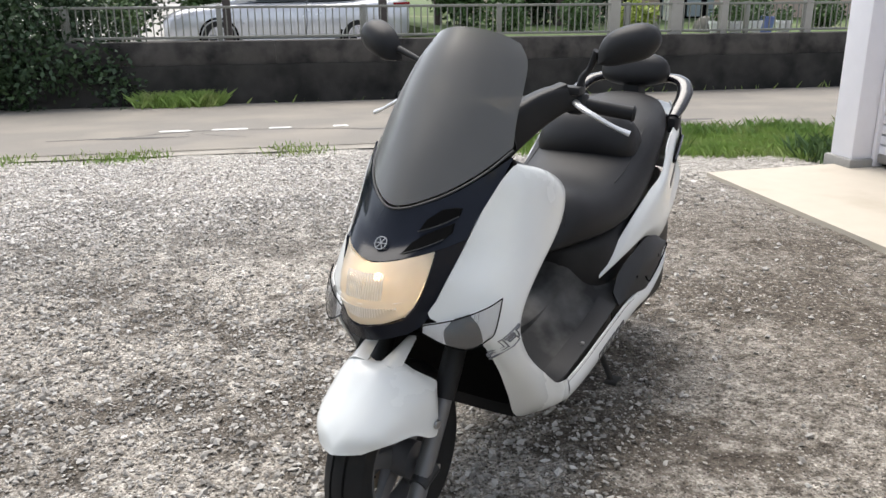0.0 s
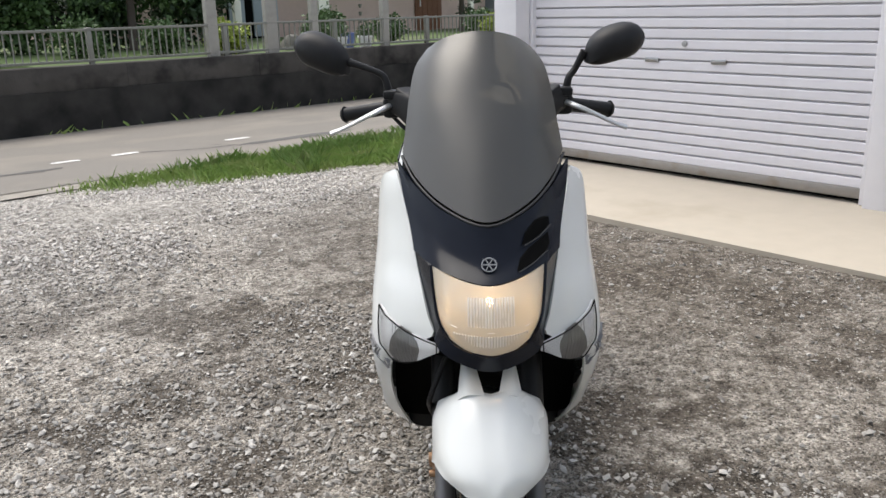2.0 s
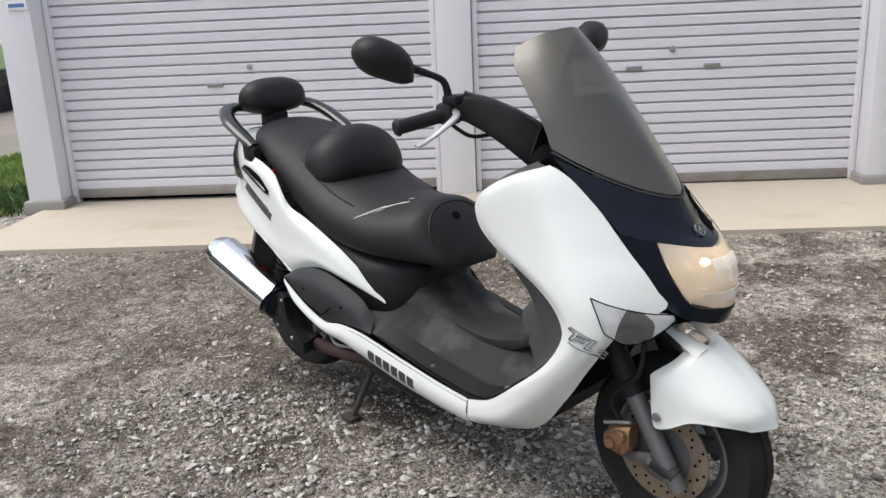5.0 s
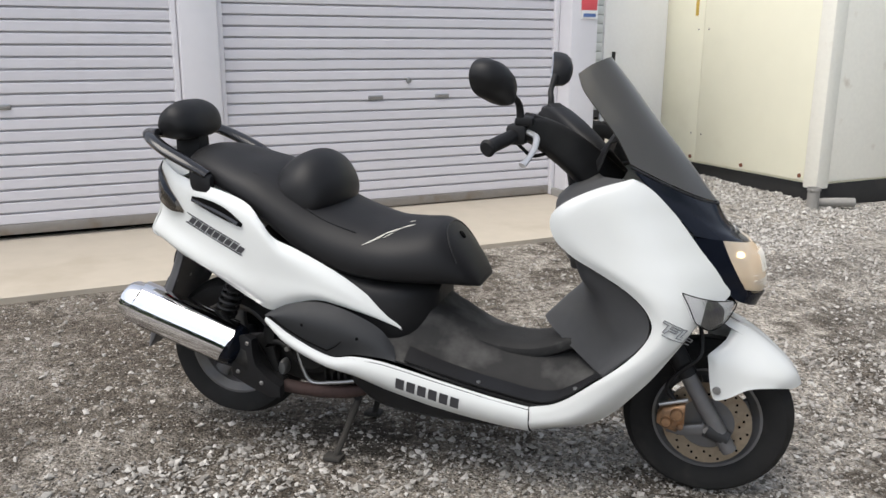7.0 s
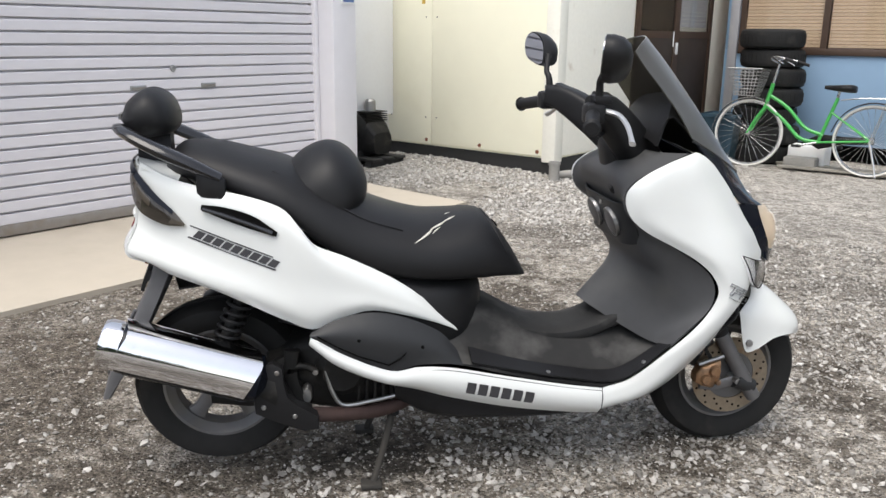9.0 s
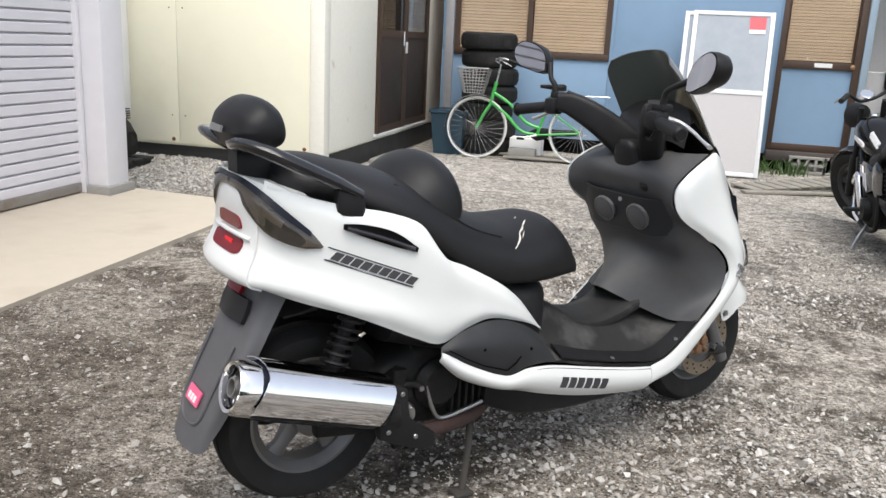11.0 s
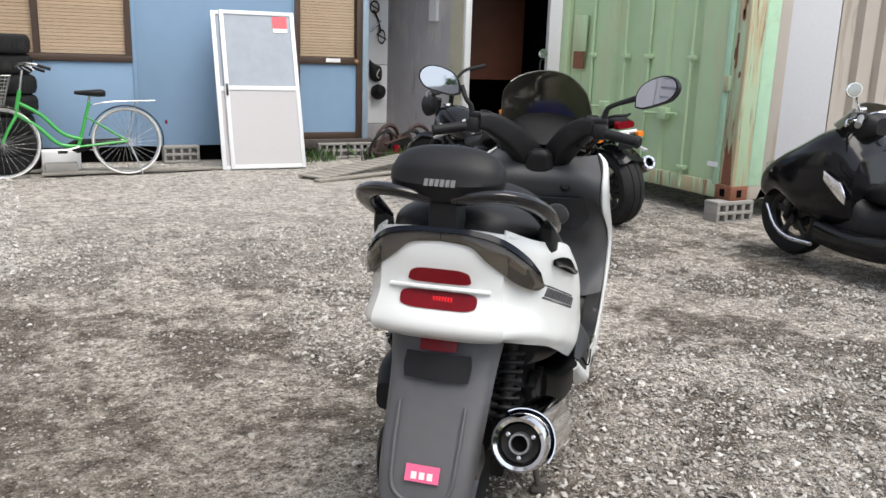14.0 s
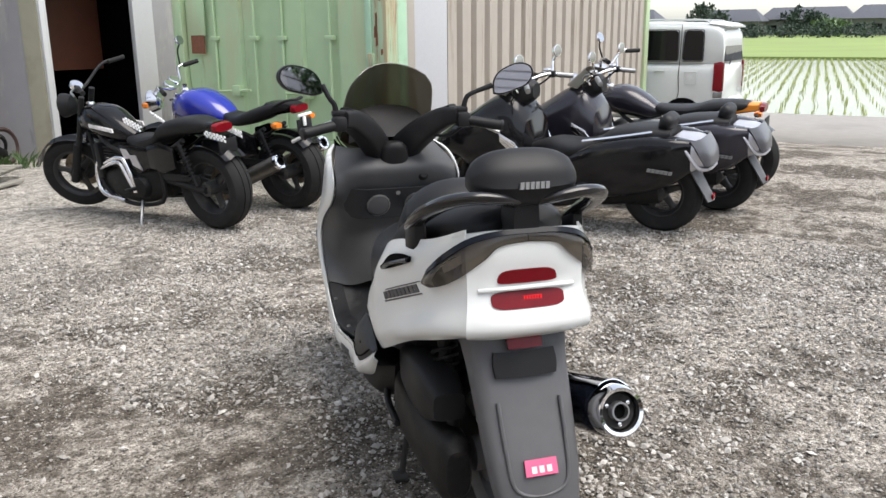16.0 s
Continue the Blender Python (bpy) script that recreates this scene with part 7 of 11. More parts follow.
    # seat
    rows_of_seat = curve([(-0.060, 0.862, 0.895, 0.080), (-0.030, 0.850, 0.924, 0.125), (0.015, 0.838, 0.930, 0.150), (0.075, 0.822, 0.922, 0.176), (0.140, 0.800, 0.905, 0.196), (0.220, 0.755, 0.886, 0.210), (0.300, 0.690, 0.850, 0.216), (0.400, 0.622, 0.795, 0.216), (0.495, 0.590, 0.758, 0.212), (0.580, 0.578, 0.736, 0.204), (0.660, 0.573, 0.735, 0.192), (0.735, 0.570, 0.738, 0.170), (0.775, 0.569, 0.712, 0.152), (0.830, 0.566, 0.638, 0.118), (0.862, 0.562, 0.582, 0.080)], 48)

    def seat_z(x, y):
        """Height of the seat's skin over a place on it."""
        lo, hi, w = (np.interp(x, rows_of_seat[:, 0], rows_of_seat[:, k]) for k in (1, 2, 3))
        eq = lo + 0.30 * (hi - lo)
        return eq + (hi - eq) * max(0.0, 1 - (abs(y) / w) ** 2.2) ** (1 / 2.2)

    seat_rings = []
    for x, lo, hi, w in rows_of_seat:
        eq = lo + 0.30 * (hi - lo)
        ring = []
        for a in np.linspace(0, 2 * math.pi, 32, endpoint=False):
            c, d = math.cos(a), math.sin(a)
            p = 2.2 if d >= 0 else 4.0
            ring.append((x, w * math.copysign(abs(c) ** (2 / p), c), eq + ((hi - eq) if d >= 0 else (eq - lo)) * math.copysign(abs(d) ** (2 / p), d)))
        seat_rings.append(ring)
    seat = part("seat", skin(seat_rings), SEAT_VINYL, s, "black vinyl dual seat with a tear")
    part("seat_rest", pillow([(0.232, 0.866), (0.280, 0.906), (0.340, 0.926), (0.392, 0.906), (0.428, 0.856), (0.440, 0.800), (0.420, 0.755), (0.365, 0.765), (0.295, 0.812)], 0.168, 11, 0.5, power=2.1, foot=(0.335, 0.775)), SEAT_VINYL, seat, "padded rider backrest")
    for side in (1, -1):
        part("seam", tube([(0.805, side * 0.120, seat_z(0.805, 0.120)), (0.782, side * 0.105, seat_z(0.782, 0.105)), (0.765, side * 0.075, seat_z(0.765, 0.075)), (0.757, side * 0.035, seat_z(0.757, 0.035)), (0.755, 0, seat_z(0.755, 0))], 0.003, 8), SEAT_VINYL, seat)
        part("seam", tube([(x, side * y, seat_z(x, y)) for x, y in ((0.20, 0.150), (0.30, 0.160), (0.42, 0.165), (0.52, 0.160))], 0.0026, 8), SEAT_VINYL, seat)
    for k, (line, thick) in enumerate(((((0.548, 0.186), (0.572, 0.168), (0.590, 0.150), (0.602, 0.132), (0.624, 0.114), (0.640, 0.096), (0.656, 0.082), (0.668, 0.070)), [0.0008, 0.0022, 0.0034, 0.0016, 0.0034, 0.0015, 0.0028, 0.0008]), (((0.645, 0.052), (0.652, 0.046), (0.658, 0.040)), [0.0006, 0.0014, 0.0006]), (((0.598, 0.152), (0.612, 0.136), (0.622, 0.126)), [0.0006, 0.0018, 0.0006]))):
        part("tear", tube([(x, -y, seat_z(x, y) + 0.0005) for x, y in line], thick, 6), STUFFING, seat, "pale foam showing in a tear")
    part("seat_lock", lathe([(0.001, 0.004), (0.012, 0.003), (0.014, -0.004)], 14, Matrix.Translation((0.790, -0.005, seat_z(0.790, 0.005))) @ pose(0, 0, 0, 0, 50, 0)), BLACK_AND_SHADE, seat)
    rest = part("backrest", pillow([(-0.168, 0.985), (-0.150, 1.030), (-0.100, 1.062), (-0.052, 1.040), (-0.032, 0.990), (-0.042, 0.955), (-0.090, 0.940), (-0.145, 0.945)], 0.122, 10, 0.5, power=2.6), SEAT_VINYL, s, "padded pillion backrest")
    part("lettering", on_plane((-0.173, 0.032, 0.984), (0.0, -1, 0), (0.18, 0, 1), bars(6, 0.066, 0.015, 0.12, 0.35), 0.003), DECAL_LIGHT, rest)
    part("backrest_post", hull([(-0.135, 0.86, 0.955, 0.03), (-0.10, 0.86, 0.955, 0.042), (-0.055, 0.86, 0.955, 0.03)], 12, 4), BLACK_PLASTIC, s)
    for side in (1, -1):
        rail = part("grab_rail", tube([(0.082, side * 0.203, 0.862), (0.020, side * 0.204, 0.893), (-0.060, side * 0.197, 0.930), (-0.118, side * 0.172, 0.957), (-0.150, side * 0.125, 0.968), (-0.152, side * 0.070, 0.962), (-0.135, side * 0.030, 0.950)], [0.020, 0.026, 0.028, 0.026, 0.024, 0.022, 0.020], 14, flat=0.6), RAIL_BLACK, s, "black grab rail")
        part("rail_foot", hull([(0.026, 0.826, 0.884, 0.012, side * 0.199), (0.036, 0.816, 0.880, 0.019, side * 0.199), (0.082, 0.806, 0.866, 0.019, side * 0.201), (0.092, 0.808, 0.858, 0.012, side * 0.201)], 14, 4), BLACK_PLASTIC, rail)

    # handlebar
    bar = part("handlebar_cover", stack([(0.81, 1.100, 1.225, 0.052), (0.85, 1.095, 1.215, 0.054), (0.89, 1.088, 1.190, 0.052), (0.915, 1.085, 1.172, 0.044), (0.93, 1.092, 1.158, 0.026)]), BLACK_PLASTIC, s, "black handlebar cover")
    for side in (1, -1):
        part("bar_arm", beam([(1.205, side * 0.026, 0.862), (1.145, side * 0.066, 0.925), (1.078, side * 0.118, 0.985), (1.026, side * 0.170, 1.022), (0.994, side * 0.205, 1.028)], [0.034, 0.036, 0.038, 0.034, 0.028], [0.056, 0.051, 0.045, 0.038, 0.028]), BLACK_PLASTIC, bar)
        part("arm_lid", beam([(1.095, side * 0.116, 1.006), (1.055, side * 0.147, 1.035), (1.012, side * 0.186, 1.058)], [0.024, 0.026, 0.024], [0.009, 0.009, 0.008]), BLACK_PLASTIC, bar)
        grip = part("grip", lathe([(0.012, 0), (0.019, 0.004), (0.0175, 0.02), (0.0175, 0.14), (0.022, 0.140), (0.016, 0.148)], 16, look((0.988, side * 0.210, 1.014), (1.050, side * 0.03, 1.045)) @ pose(0, 0, 0)), BLACK_PLASTIC, bar)
        part("switch_box", box(0.962, side * 0.215 - 0.024, 0.988, 1.015, side * 0.215 + 0.024, 1.040, 0.012), BLACK_PLASTIC, bar)
        part("fluid_cap", box(0.985, side * 0.205 - 0.03, 1.036, 1.030, side * 0.205 + 0.03, 1.058, 0.006), BLACK_PLASTIC, bar)
        part("brake_lever", tube([(1.010, side * 0.215, 1.022), (1.042, side * 0.245, 1.012), (1.048, side * 0.290, 0.992), (1.042, side * 0.335, 0.970), (1.034, side * 0.368, 0.957)], [0.010, 0.009, 0.008, 0.0065, 0.009], 10, flat=0.7), LEVER, bar, "silver brake lever")
        tip_in, tip_out = ((0.988, 0.265, 1.147), (0.961, 0.408, 1.173)) if side > 0 else ((0.968, -0.320, 1.131), (0.922, -0.444, 1.171))
        tip_in, tip_out = Vector(tip_in), Vector(tip_out)
        mid, wide = (tip_in + tip_out) / 2, (tip_out - tip_in).normalized()
        high = Vector((0.10, 0, 1))
        high = (high - wide * high.dot(wide)).normalized()
        deep = wide.cross(high) * side
        mir = part("mirror", tube([(0.998, side * 0.222, 1.040), (0.996, side * 0.228, 1.078), (0.992, side * 0.243, 1.098), tuple(tip_in + Vector((0.014, 0, -0.004)))], [0.011, 0.009, 0.008, 0.010], 10), BLACK_PLASTIC, s, "black rear-view mirror")
        outline = curve([(-0.078, -0.030, 0), (-0.068, 0.008, 0), (-0.042, 0.034, 0), (0.0, 0.045, 0), (0.042, 0.043, 0), (0.070, 0.022, 0), (0.070, -0.008, 0), (0.040, -0.034, 0), (-0.010, -0.040, 0), (-0.055, -0.040, 0), (-0.078, -0.030, 0)], 37)[:-1]
        face = lambda u, v, d: mid + wide * u + high * v - deep * d
        part("housing", skin([[face(u * k, v * k, h) for u, v, _ in outline] for h, k in ((-0.004, 0.97), (-0.003, 1.0), (-0.020, 1.03), (-0.042, 0.95), (-0.058, 0.70), (-0.066, 0.3))]), BLACK_PLASTIC, mir)
        part("mirror_glass", skin([[face(u * 0.93, v * 0.92, h) for u, v, _ in outline] for h in (-0.0035, -0.001)]), MIRROR, mir, "mirror glass")
    part("cable", tube([(0.99, -0.215, 0.99), (1.02, -0.17, 0.955), (1.07, -0.10, 0.955), (1.12, -0.05, 0.90)], 0.005, 8), BLACK_PLASTIC, s)

    # engine, exhaust, stand
    eng = part("engine", smooth_hull([(0.62, 0.22, 0.40, 0.09), (0.52, 0.20, 0.46, 0.12), (0.38, 0.19, 0.47, 0.13), (0.26, 0.21, 0.42, 0.12), (0.16, 0.23, 0.36, 0.07)], 16, 18, 3.5), ENGINE, s, "grimy engine block")
    for k in range(6):
        part("cooling_fin", box(0.40 + k * 0.022, -0.145, 0.24, 0.408 + k * 0.022, -0.10, 0.36, 0.002), ENGINE, eng)
    part("engine_guard", tube([(0.316, -0.148, 0.338), (0.335, -0.150, 0.275), (0.363, -0.150, 0.238), (0.440, -0.150, 0.246), (0.500, -0.146, 0.256)], 0.0060, 8), DULL_STEEL, eng, "bent steel lever")
    part("crank_cover", lathe([(0.001, 0.02), (0.05, 0.018), (0.07, 0.0), (0.072, -0.03)], 24, Matrix.Translation((0.36, -0.135, 0.33)) @ pose(0, 0, 0, 90, 0, 0)), ENGINE, eng)
    part("swing_bracket", hull([(0.02, 0.25, 0.31, 0.018, -0.115), (0.12, 0.24, 0.33, 0.02, -0.125), (0.24, 0.26, 0.40, 0.02, -0.13)], 12, 4), ENGINE, eng)
    part("transmission", smooth_hull([(-0.06, 0.215, 0.335, 0.03, 0.135), (-0.02, 0.185, 0.365, 0.045, 0.135), (0.10, 0.195, 0.36, 0.05, 0.14), (0.30, 0.20, 0.37, 0.05, 0.145), (0.42, 0.205, 0.36, 0.04, 0.14), (0.47, 0.23, 0.33, 0.02, 0.14)], 20, 20, 3.0), ENGINE, s, "dull transmission case")
    part("air_box", smooth_hull([(-0.02, 0.40, 0.47, 0.04, 0.145), (0.06, 0.375, 0.51, 0.055, 0.15), (0.22, 0.385, 0.51, 0.055, 0.15), (0.30, 0.41, 0.48, 0.04, 0.15)], 14, 18, 4.0), BLACK_PLASTIC, s, "black air filter box")
    for y in (-0.118, 0.118):
        sh = part("shock_absorber", tube([(0.125, y, 0.575), (0.03, y, 0.345)], 0.017, 12), ENGINE, s)
        part("spring", spring((0.115, y, 0.545), (0.045, y, 0.385), 0.030, 8, 0.0055), BLACK_PLASTIC, sh, "black coil spring")
    a, b = Vector((0.150, -0.205, 0.348)), Vector((-0.215, -0.205, 0.462))
    along = look(a, b)
    ln = (b - a).length
    muf = part("muffler", lathe([(0.030, 0.02), (0.060, 0.0), (0.066, -0.03), (0.067, -ln + 0.07), (0.064, -ln + 0.045), (0.062, -ln + 0.04)], 36, along), NAVY_GLOSS, s, "black muffler with chrome heat shield and tip")
    tip = part("muffler_tip", lathe([(0.063, -ln + 0.05), (0.061, -ln + 0.005), (0.055, -ln - 0.006), (0.047, -ln - 0.004), (0.044, -ln + 0.010), (0.045, -ln + 0.03)], 36, along), CHROME, muf, "chrome muffler tip")
    # dark metal plate set inside the chrome ring
    part("muffler_face", lathe([(0.0445, -ln + 0.020), (0.040, -ln + 0.012), (0.030, -ln + 0.016), (0.001, -ln + 0.016)], 36, along), ENGINE, tip, "dark end plate")
    part("outlet", lathe([(0.018, -ln + 0.02), (0.018, -ln - 0.003), (0.022, -ln - 0.003), (0.024, -ln + 0.02)], 20, along, closed=True), DULL_STEEL, tip)
    part("outlet_hole", lathe([(0.001, -ln + 0.013), (0.0178, -ln + 0.012)], 20, along), BLACK_AND_SHADE, tip)
    for k in range(3):
        q = 2 * math.pi * k / 3 + 0.5
        part("rivet", lathe([(0.001, -0.006), (0.005, -0.005), (0.006, 0)], 10, along @ Matrix.Translation((0.031 * math.cos(q), 0.031 * math.sin(q), -ln + 0.016))), CHROME, tip)
    arc = np.linspace(radians(-30), radians(120), 16)
    shell = []
    for h in np.linspace(0.0, -ln + 0.055, 10):
        shell.append([along @ Vector((0.0715 * math.cos(q) * -1, 0.0715 * math.sin(q), h - 0.02 * abs(q - 0.8))) for q in arc] + [along @ Vector((0.069 * math.cos(q) * -1, 0.069 * math.sin(q), h - 0.02 * abs(q - 0.8))) for q in reversed(arc)])
    part("heat_shield", skin(shell), CHROME, muf, "chrome heat shield")
    plate = [(0.160, 0.389), (0.186, 0.396), (0.209, 0.383), (0.212, 0.340), (0.220, 0.305), (0.255, 0.272), (0.298, 0.245), (0.298, 0.209), (0.262, 0.206), (0.225, 0.220), (0.175, 0.242), (0.138, 0.262), (0.135, 0.300), (0.146, 0.345)]
    guard_plate = part("pipe_guard", skin([[(0.212 + (x - 0.212) * k, y, 0.295 + (z - 0.295) * k) for x, z in plate] for y, k in ((-0.196, 0.94), (-0.222, 1.0), (-0.230, 0.97), (-0.232, 0.90))]), BLACK_PLASTIC, s, "black guard plate over the pipe joint")
    for x, z in ((0.160, 0.279), (0.237, 0.251), (0.196, 0.371)):
        part("bolt", lathe([(0.001, 0.004), (0.005, 0.0035), (0.007, 0.0)], 12, Matrix.Translation((x, -0.2315, z)) @ pose(0, 0, 0, 90, 0, 0)), DULL_STEEL, guard_plate)
    hanger = part("engine_hanger", beam([(0.232, -0.150, 0.400), (0.228, -0.150, 0.340), (0.245, -0.150, 0.250)], [0.012, 0.014, 0.012], [0.020, 0.016, 0.020], 14, 12), ENGINE, eng, "grimy engine hanger")
    part("hanger_arm", tube([(0.230, -0.152, 0.352), (0.262, -0.156, 0.356), (0.292, -0.156, 0.342)], [0.010, 0.009, 0.011], 10), ENGINE, hanger)
    part("oil_cap", lathe([(0.001, 0.012), (0.015, 0.011), (0.019, 0.004), (0.020, -0.02)], 18, Matrix.Translation((0.268, -0.150, 0.274)) @ pose(0, 0, 0, 90, 0, 0) @ Matrix.Diagonal((0.7, 1.25, 1, 1))), DULL_STEEL, eng, "oval silver cap")
    part("bolt", lathe([(0.001, 0.010), (0.007, 0.009), (0.009, 0.0)], 12, Matrix.Translation((0.291, -0.160, 0.341)) @ pose(0, 0, 0, 90, 0, 0)), DULL_STEEL, hanger)
    part("muffler_joint", hull([(0.13, 0.31, 0.39, 0.035, -0.20), (0.19, 0.26, 0.37, 0.04, -0.195), (0.24, 0.205, 0.27, 0.03, -0.18), (0.28, 0.20, 0.25, 0.025, -0.165)], 14, 3), ENGINE, s)
    part("exhaust_pipe", tube([(0.26, -0.165, 0.225), (0.35, -0.150, 0.212), (0.47, -0.130, 0.212), (0.55, -0.10, 0.235), (0.60, -0.05, 0.28)], 0.020, 12), RUST_PIPE, s, "rusty exhaust pipe")
    stand = part("centre_stand", tube([(0.500, -0.13, 0.20), (0.500, 0.13, 0.20)], 0.014, 10), BLACK_PLASTIC, s, "black centre stand")
    for side in (1, -1):
        part("stand_leg", tube([(0.500, side * 0.10, 0.20), (0.470, side * 0.135, 0.10), (0.440, side * 0.160, 0.012)], [0.011, 0.010, 0.010], 10), STAND_DUST, stand)
        part("stand_foot", box(0.405, side * 0.165 - 0.022, 0.0, 0.462, side * 0.165 + 0.022, 0.014, 0.004), STAND_DUST, stand)
    part("side_stand", tube([(0.60, 0.16, 0.24), (0.46, 0.19, 0.245), (0.30, 0.20, 0.25)], [0.012, 0.010, 0.010], 10), BLACK_PLASTIC, s)
    return s


white_scooter()


# ---- other motorcycles ----
GLOSS_BLACK = material("gloss_black_tank", (0.006, 0.006, 0.007), 0.12, vary=0.2, coat=0.0, spec=0.34)
MUFFLER_CAN = material("dull_bronze_muffler", (0.15, 0.14, 0.125), 0.35, 0.8, vary=0.2, grain=30, dirt=(0.08, 0.075, 0.065), dirt_scale=9)
OLD_MIRROR = material("dull_mirror_glass", (0.30, 0.31, 0.32), 0.08, 1.0, vary=0.1)
GLOSS_BLUE = material("deep_blue_tank", (0.012, 0.022, 0.30), 0.15, vary=0.12, coat=0.7)
GREY_TANK = material("graphite_tank", (0.022, 0.020, 0.027), 0.2, 0.2, vary=0.15, coat=0.2)
SILVER_PAINT = material("silver_paint", (0.50, 0.49, 0.52), 0.28, 0.6, vary=0.06, coat=0.3)
ORANGE_PAINT = material("orange_paint", (0.75, 0.26, 0.03), 0.25, vary=0.06, coat=0.4)
ENGINE_BRIGHT = material("cast_engine_alloy", (0.22, 0.22, 0.22), 0.45, 0.8, vary=0.25, grain=30, bump=0.3, fine=150)


def spoked_cast_wheel(parent, cx, cz, r, w, rim_r, spokes, disc=None):
    return wheel_part(parent, cx, cz, r, w, rim_r, spokes, disc=disc, hub=0.05, rim=RIM_DARK)


def indicator(parent, x, y, z, lens):
    a = part("indicator", hull([(x - 0.03, z - 0.02, z + 0.02, 0.03, y), (x, z - 0.026, z + 0.026, 0.04, y), (x + 0.03, z - 0.015, z + 0.015, 0.025, y)], 12, 3), lens, parent, "amber indicator")
    part("indicator_stalk", tube([(x, y * 0.45, z), (x, y * 0.8, z)], 0.009, 8), BLACK_PLASTIC, a)


def motorcycle(m, label, wb, rear, front, tank, tank_mat, seat, tail_mat, bar, lamp_at, exhausts, spokes=3, chrome_engine=True, group="parked motorcycles", twin_gauges=False, checker=False, mirrors=(-1, 1), fender_mat=None, dark=False, steer=0.0):
    """An upright motorcycle: wheels, frame, engine, tank, seat, fork, bars, lamps and exhaust."""
    b = thing("motorcycle", label, "motorcycle", m, group)
    rr, rw = rear
    fr, fw = front
    spoked_cast_wheel(b, 0, rr, rr, rw, rr * 0.64, spokes, (0.12, 0.075))
    turned = [spoked_cast_wheel(b, wb, fr, fr, fw, fr * 0.70, spokes, (0.145, 0.07))]
    shiny = BLACK_PLASTIC if dark else CHROME
    alloy = ENGINE_BRIGHT if chrome_engine else ENGINE
    hx, hz = wb - 0.26, lamp_at[1] + 0.02
    for y in (-0.095, 0.095):
        leg = part("fork_leg", tube([(hx - 0.02, y, hz + 0.06), (hx + 0.12, y, hz - 0.27), (wb, y, fr)], [0.021, 0.021, 0.03], 12), shiny, b)
        turned.append(leg)
        part("fork_slider", tube([(hx + 0.14, y, hz - 0.30), (wb + 0.01, y, fr - 0.03)], 0.031, 12), BLACK_PLASTIC, leg)
        part("swing_arm", tube([(0.48, y * 0.9, rr + 0.05), (-0.02, y * 1.15, rr)], 0.024, 10), DULL_STEEL if chrome_engine else BLACK_PLASTIC, b)
        sh = part("shock_absorber", tube([(0.16, y * 1.35, rr + 0.33), (0.04, y * 1.35, rr + 0.03)], 0.014, 10), BLACK_PLASTIC, b)
        part("spring", spring((0.15, y * 1.35, rr + 0.31), (0.06, y * 1.35, rr + 0.08), 0.027, 9, 0.005, 10), BLACK_PLASTIC, sh)
        part("frame_tube", tube([(hx, y * 0.3, hz - 0.06), (wb * 0.62, y * 1.2, 0.56), (0.42, y * 1.3, 0.50), (0.12, y * 1.2, rr + 0.34)], 0.017, 10), BLACK_PLASTIC, b)
        part("frame_tube", tube([(hx + 0.02, y * 0.3, hz - 0.12), (wb * 0.68, y * 1.2, 0.20), (0.42, y * 1.3, 0.18), (0.40, y * 1.2, 0.50)], 0.016, 10), BLACK_PLASTIC, b)
        part("foot_peg", tube([(wb * 0.42, y * 1.6, 0.27), (wb * 0.42, y * 2.9, 0.28)], 0.014, 8), BLACK_PLASTIC, b)
    turned.append(part("front_fender", loft([[(wb + (fr + 0.025) * math.cos(a), yy, fr + (fr + 0.025 - 0.02 * (abs(yy) > 0.03)) * math.sin(a)) for a in np.linspace(radians(20), radians(150), 7)] for yy in (-fw * 0.55, -fw * 0.3, 0, fw * 0.3, fw * 0.55)], 18, 9, 0.003), tank_mat if tank_mat is not GLOSS_BLUE else GLOSS_BLACK, b))
    part("rear_fender", loft([[((rr + 0.03) * math.cos(a), yy, rr + (rr + 0.03 - 0.025 * (abs(yy) > 0.05)) * math.sin(a)) for a in np.linspace(radians(50), radians(135), 7)] for yy in (-rw * 0.55, -rw * 0.3, 0, rw * 0.3, rw * 0.55)], 18, 9, 0.003), fender_mat or tail_mat, b)
    eng = part("engine", smooth_hull([(wb * 0.70, 0.18, 0.36, 0.10), (wb * 0.58, 0.15, 0.42, 0.14), (wb * 0.42, 0.14, 0.44, 0.15), (wb * 0.28, 0.20, 0.42, 0.11)], 14, 18, 4), alloy, b, "engine block")
    for k in range(7):
        part("cooling_fin", box(wb * 0.47, -0.125, 0.40 + k * 0.022, wb * 0.66, 0.125, 0.411 + k * 0.022, 0.004), alloy, eng)
    for y in (-1, 1):
        part("clutch_cover", lathe([(0.001, 0.035), (0.07, 0.03), (0.085, 0.0), (0.085, -0.03)], 24, Matrix.Translation((wb * 0.40, y * 0.145, 0.28)) @ pose(0, 0, 0, -90 * y, 0, 0)), CHROME if chrome_engine else alloy, eng)
        part("head_pipe", tube([(wb * 0.66, y * 0.06, 0.46), (wb * 0.76, y * 0.08, 0.40), (wb * 0.74, y * 0.11, 0.20), (wb * 0.55, y * 0.13, 0.15)], 0.020, 12), CHROME, eng)
        part("side_cover", hull([(0.20, 0.44, 0.58, 0.012, y * 0.14), (0.32, 0.40, 0.62, 0.02, y * 0.15), (0.46, 0.42, 0.58, 0.012, y * 0.14)], 14, 3.5), tail_mat, b)
    tk = part("fuel_tank", smooth_hull(tank, 24, 26, 2.5), tank_mat, b, "glossy fuel tank")
    xm = tank[len(tank) // 2]
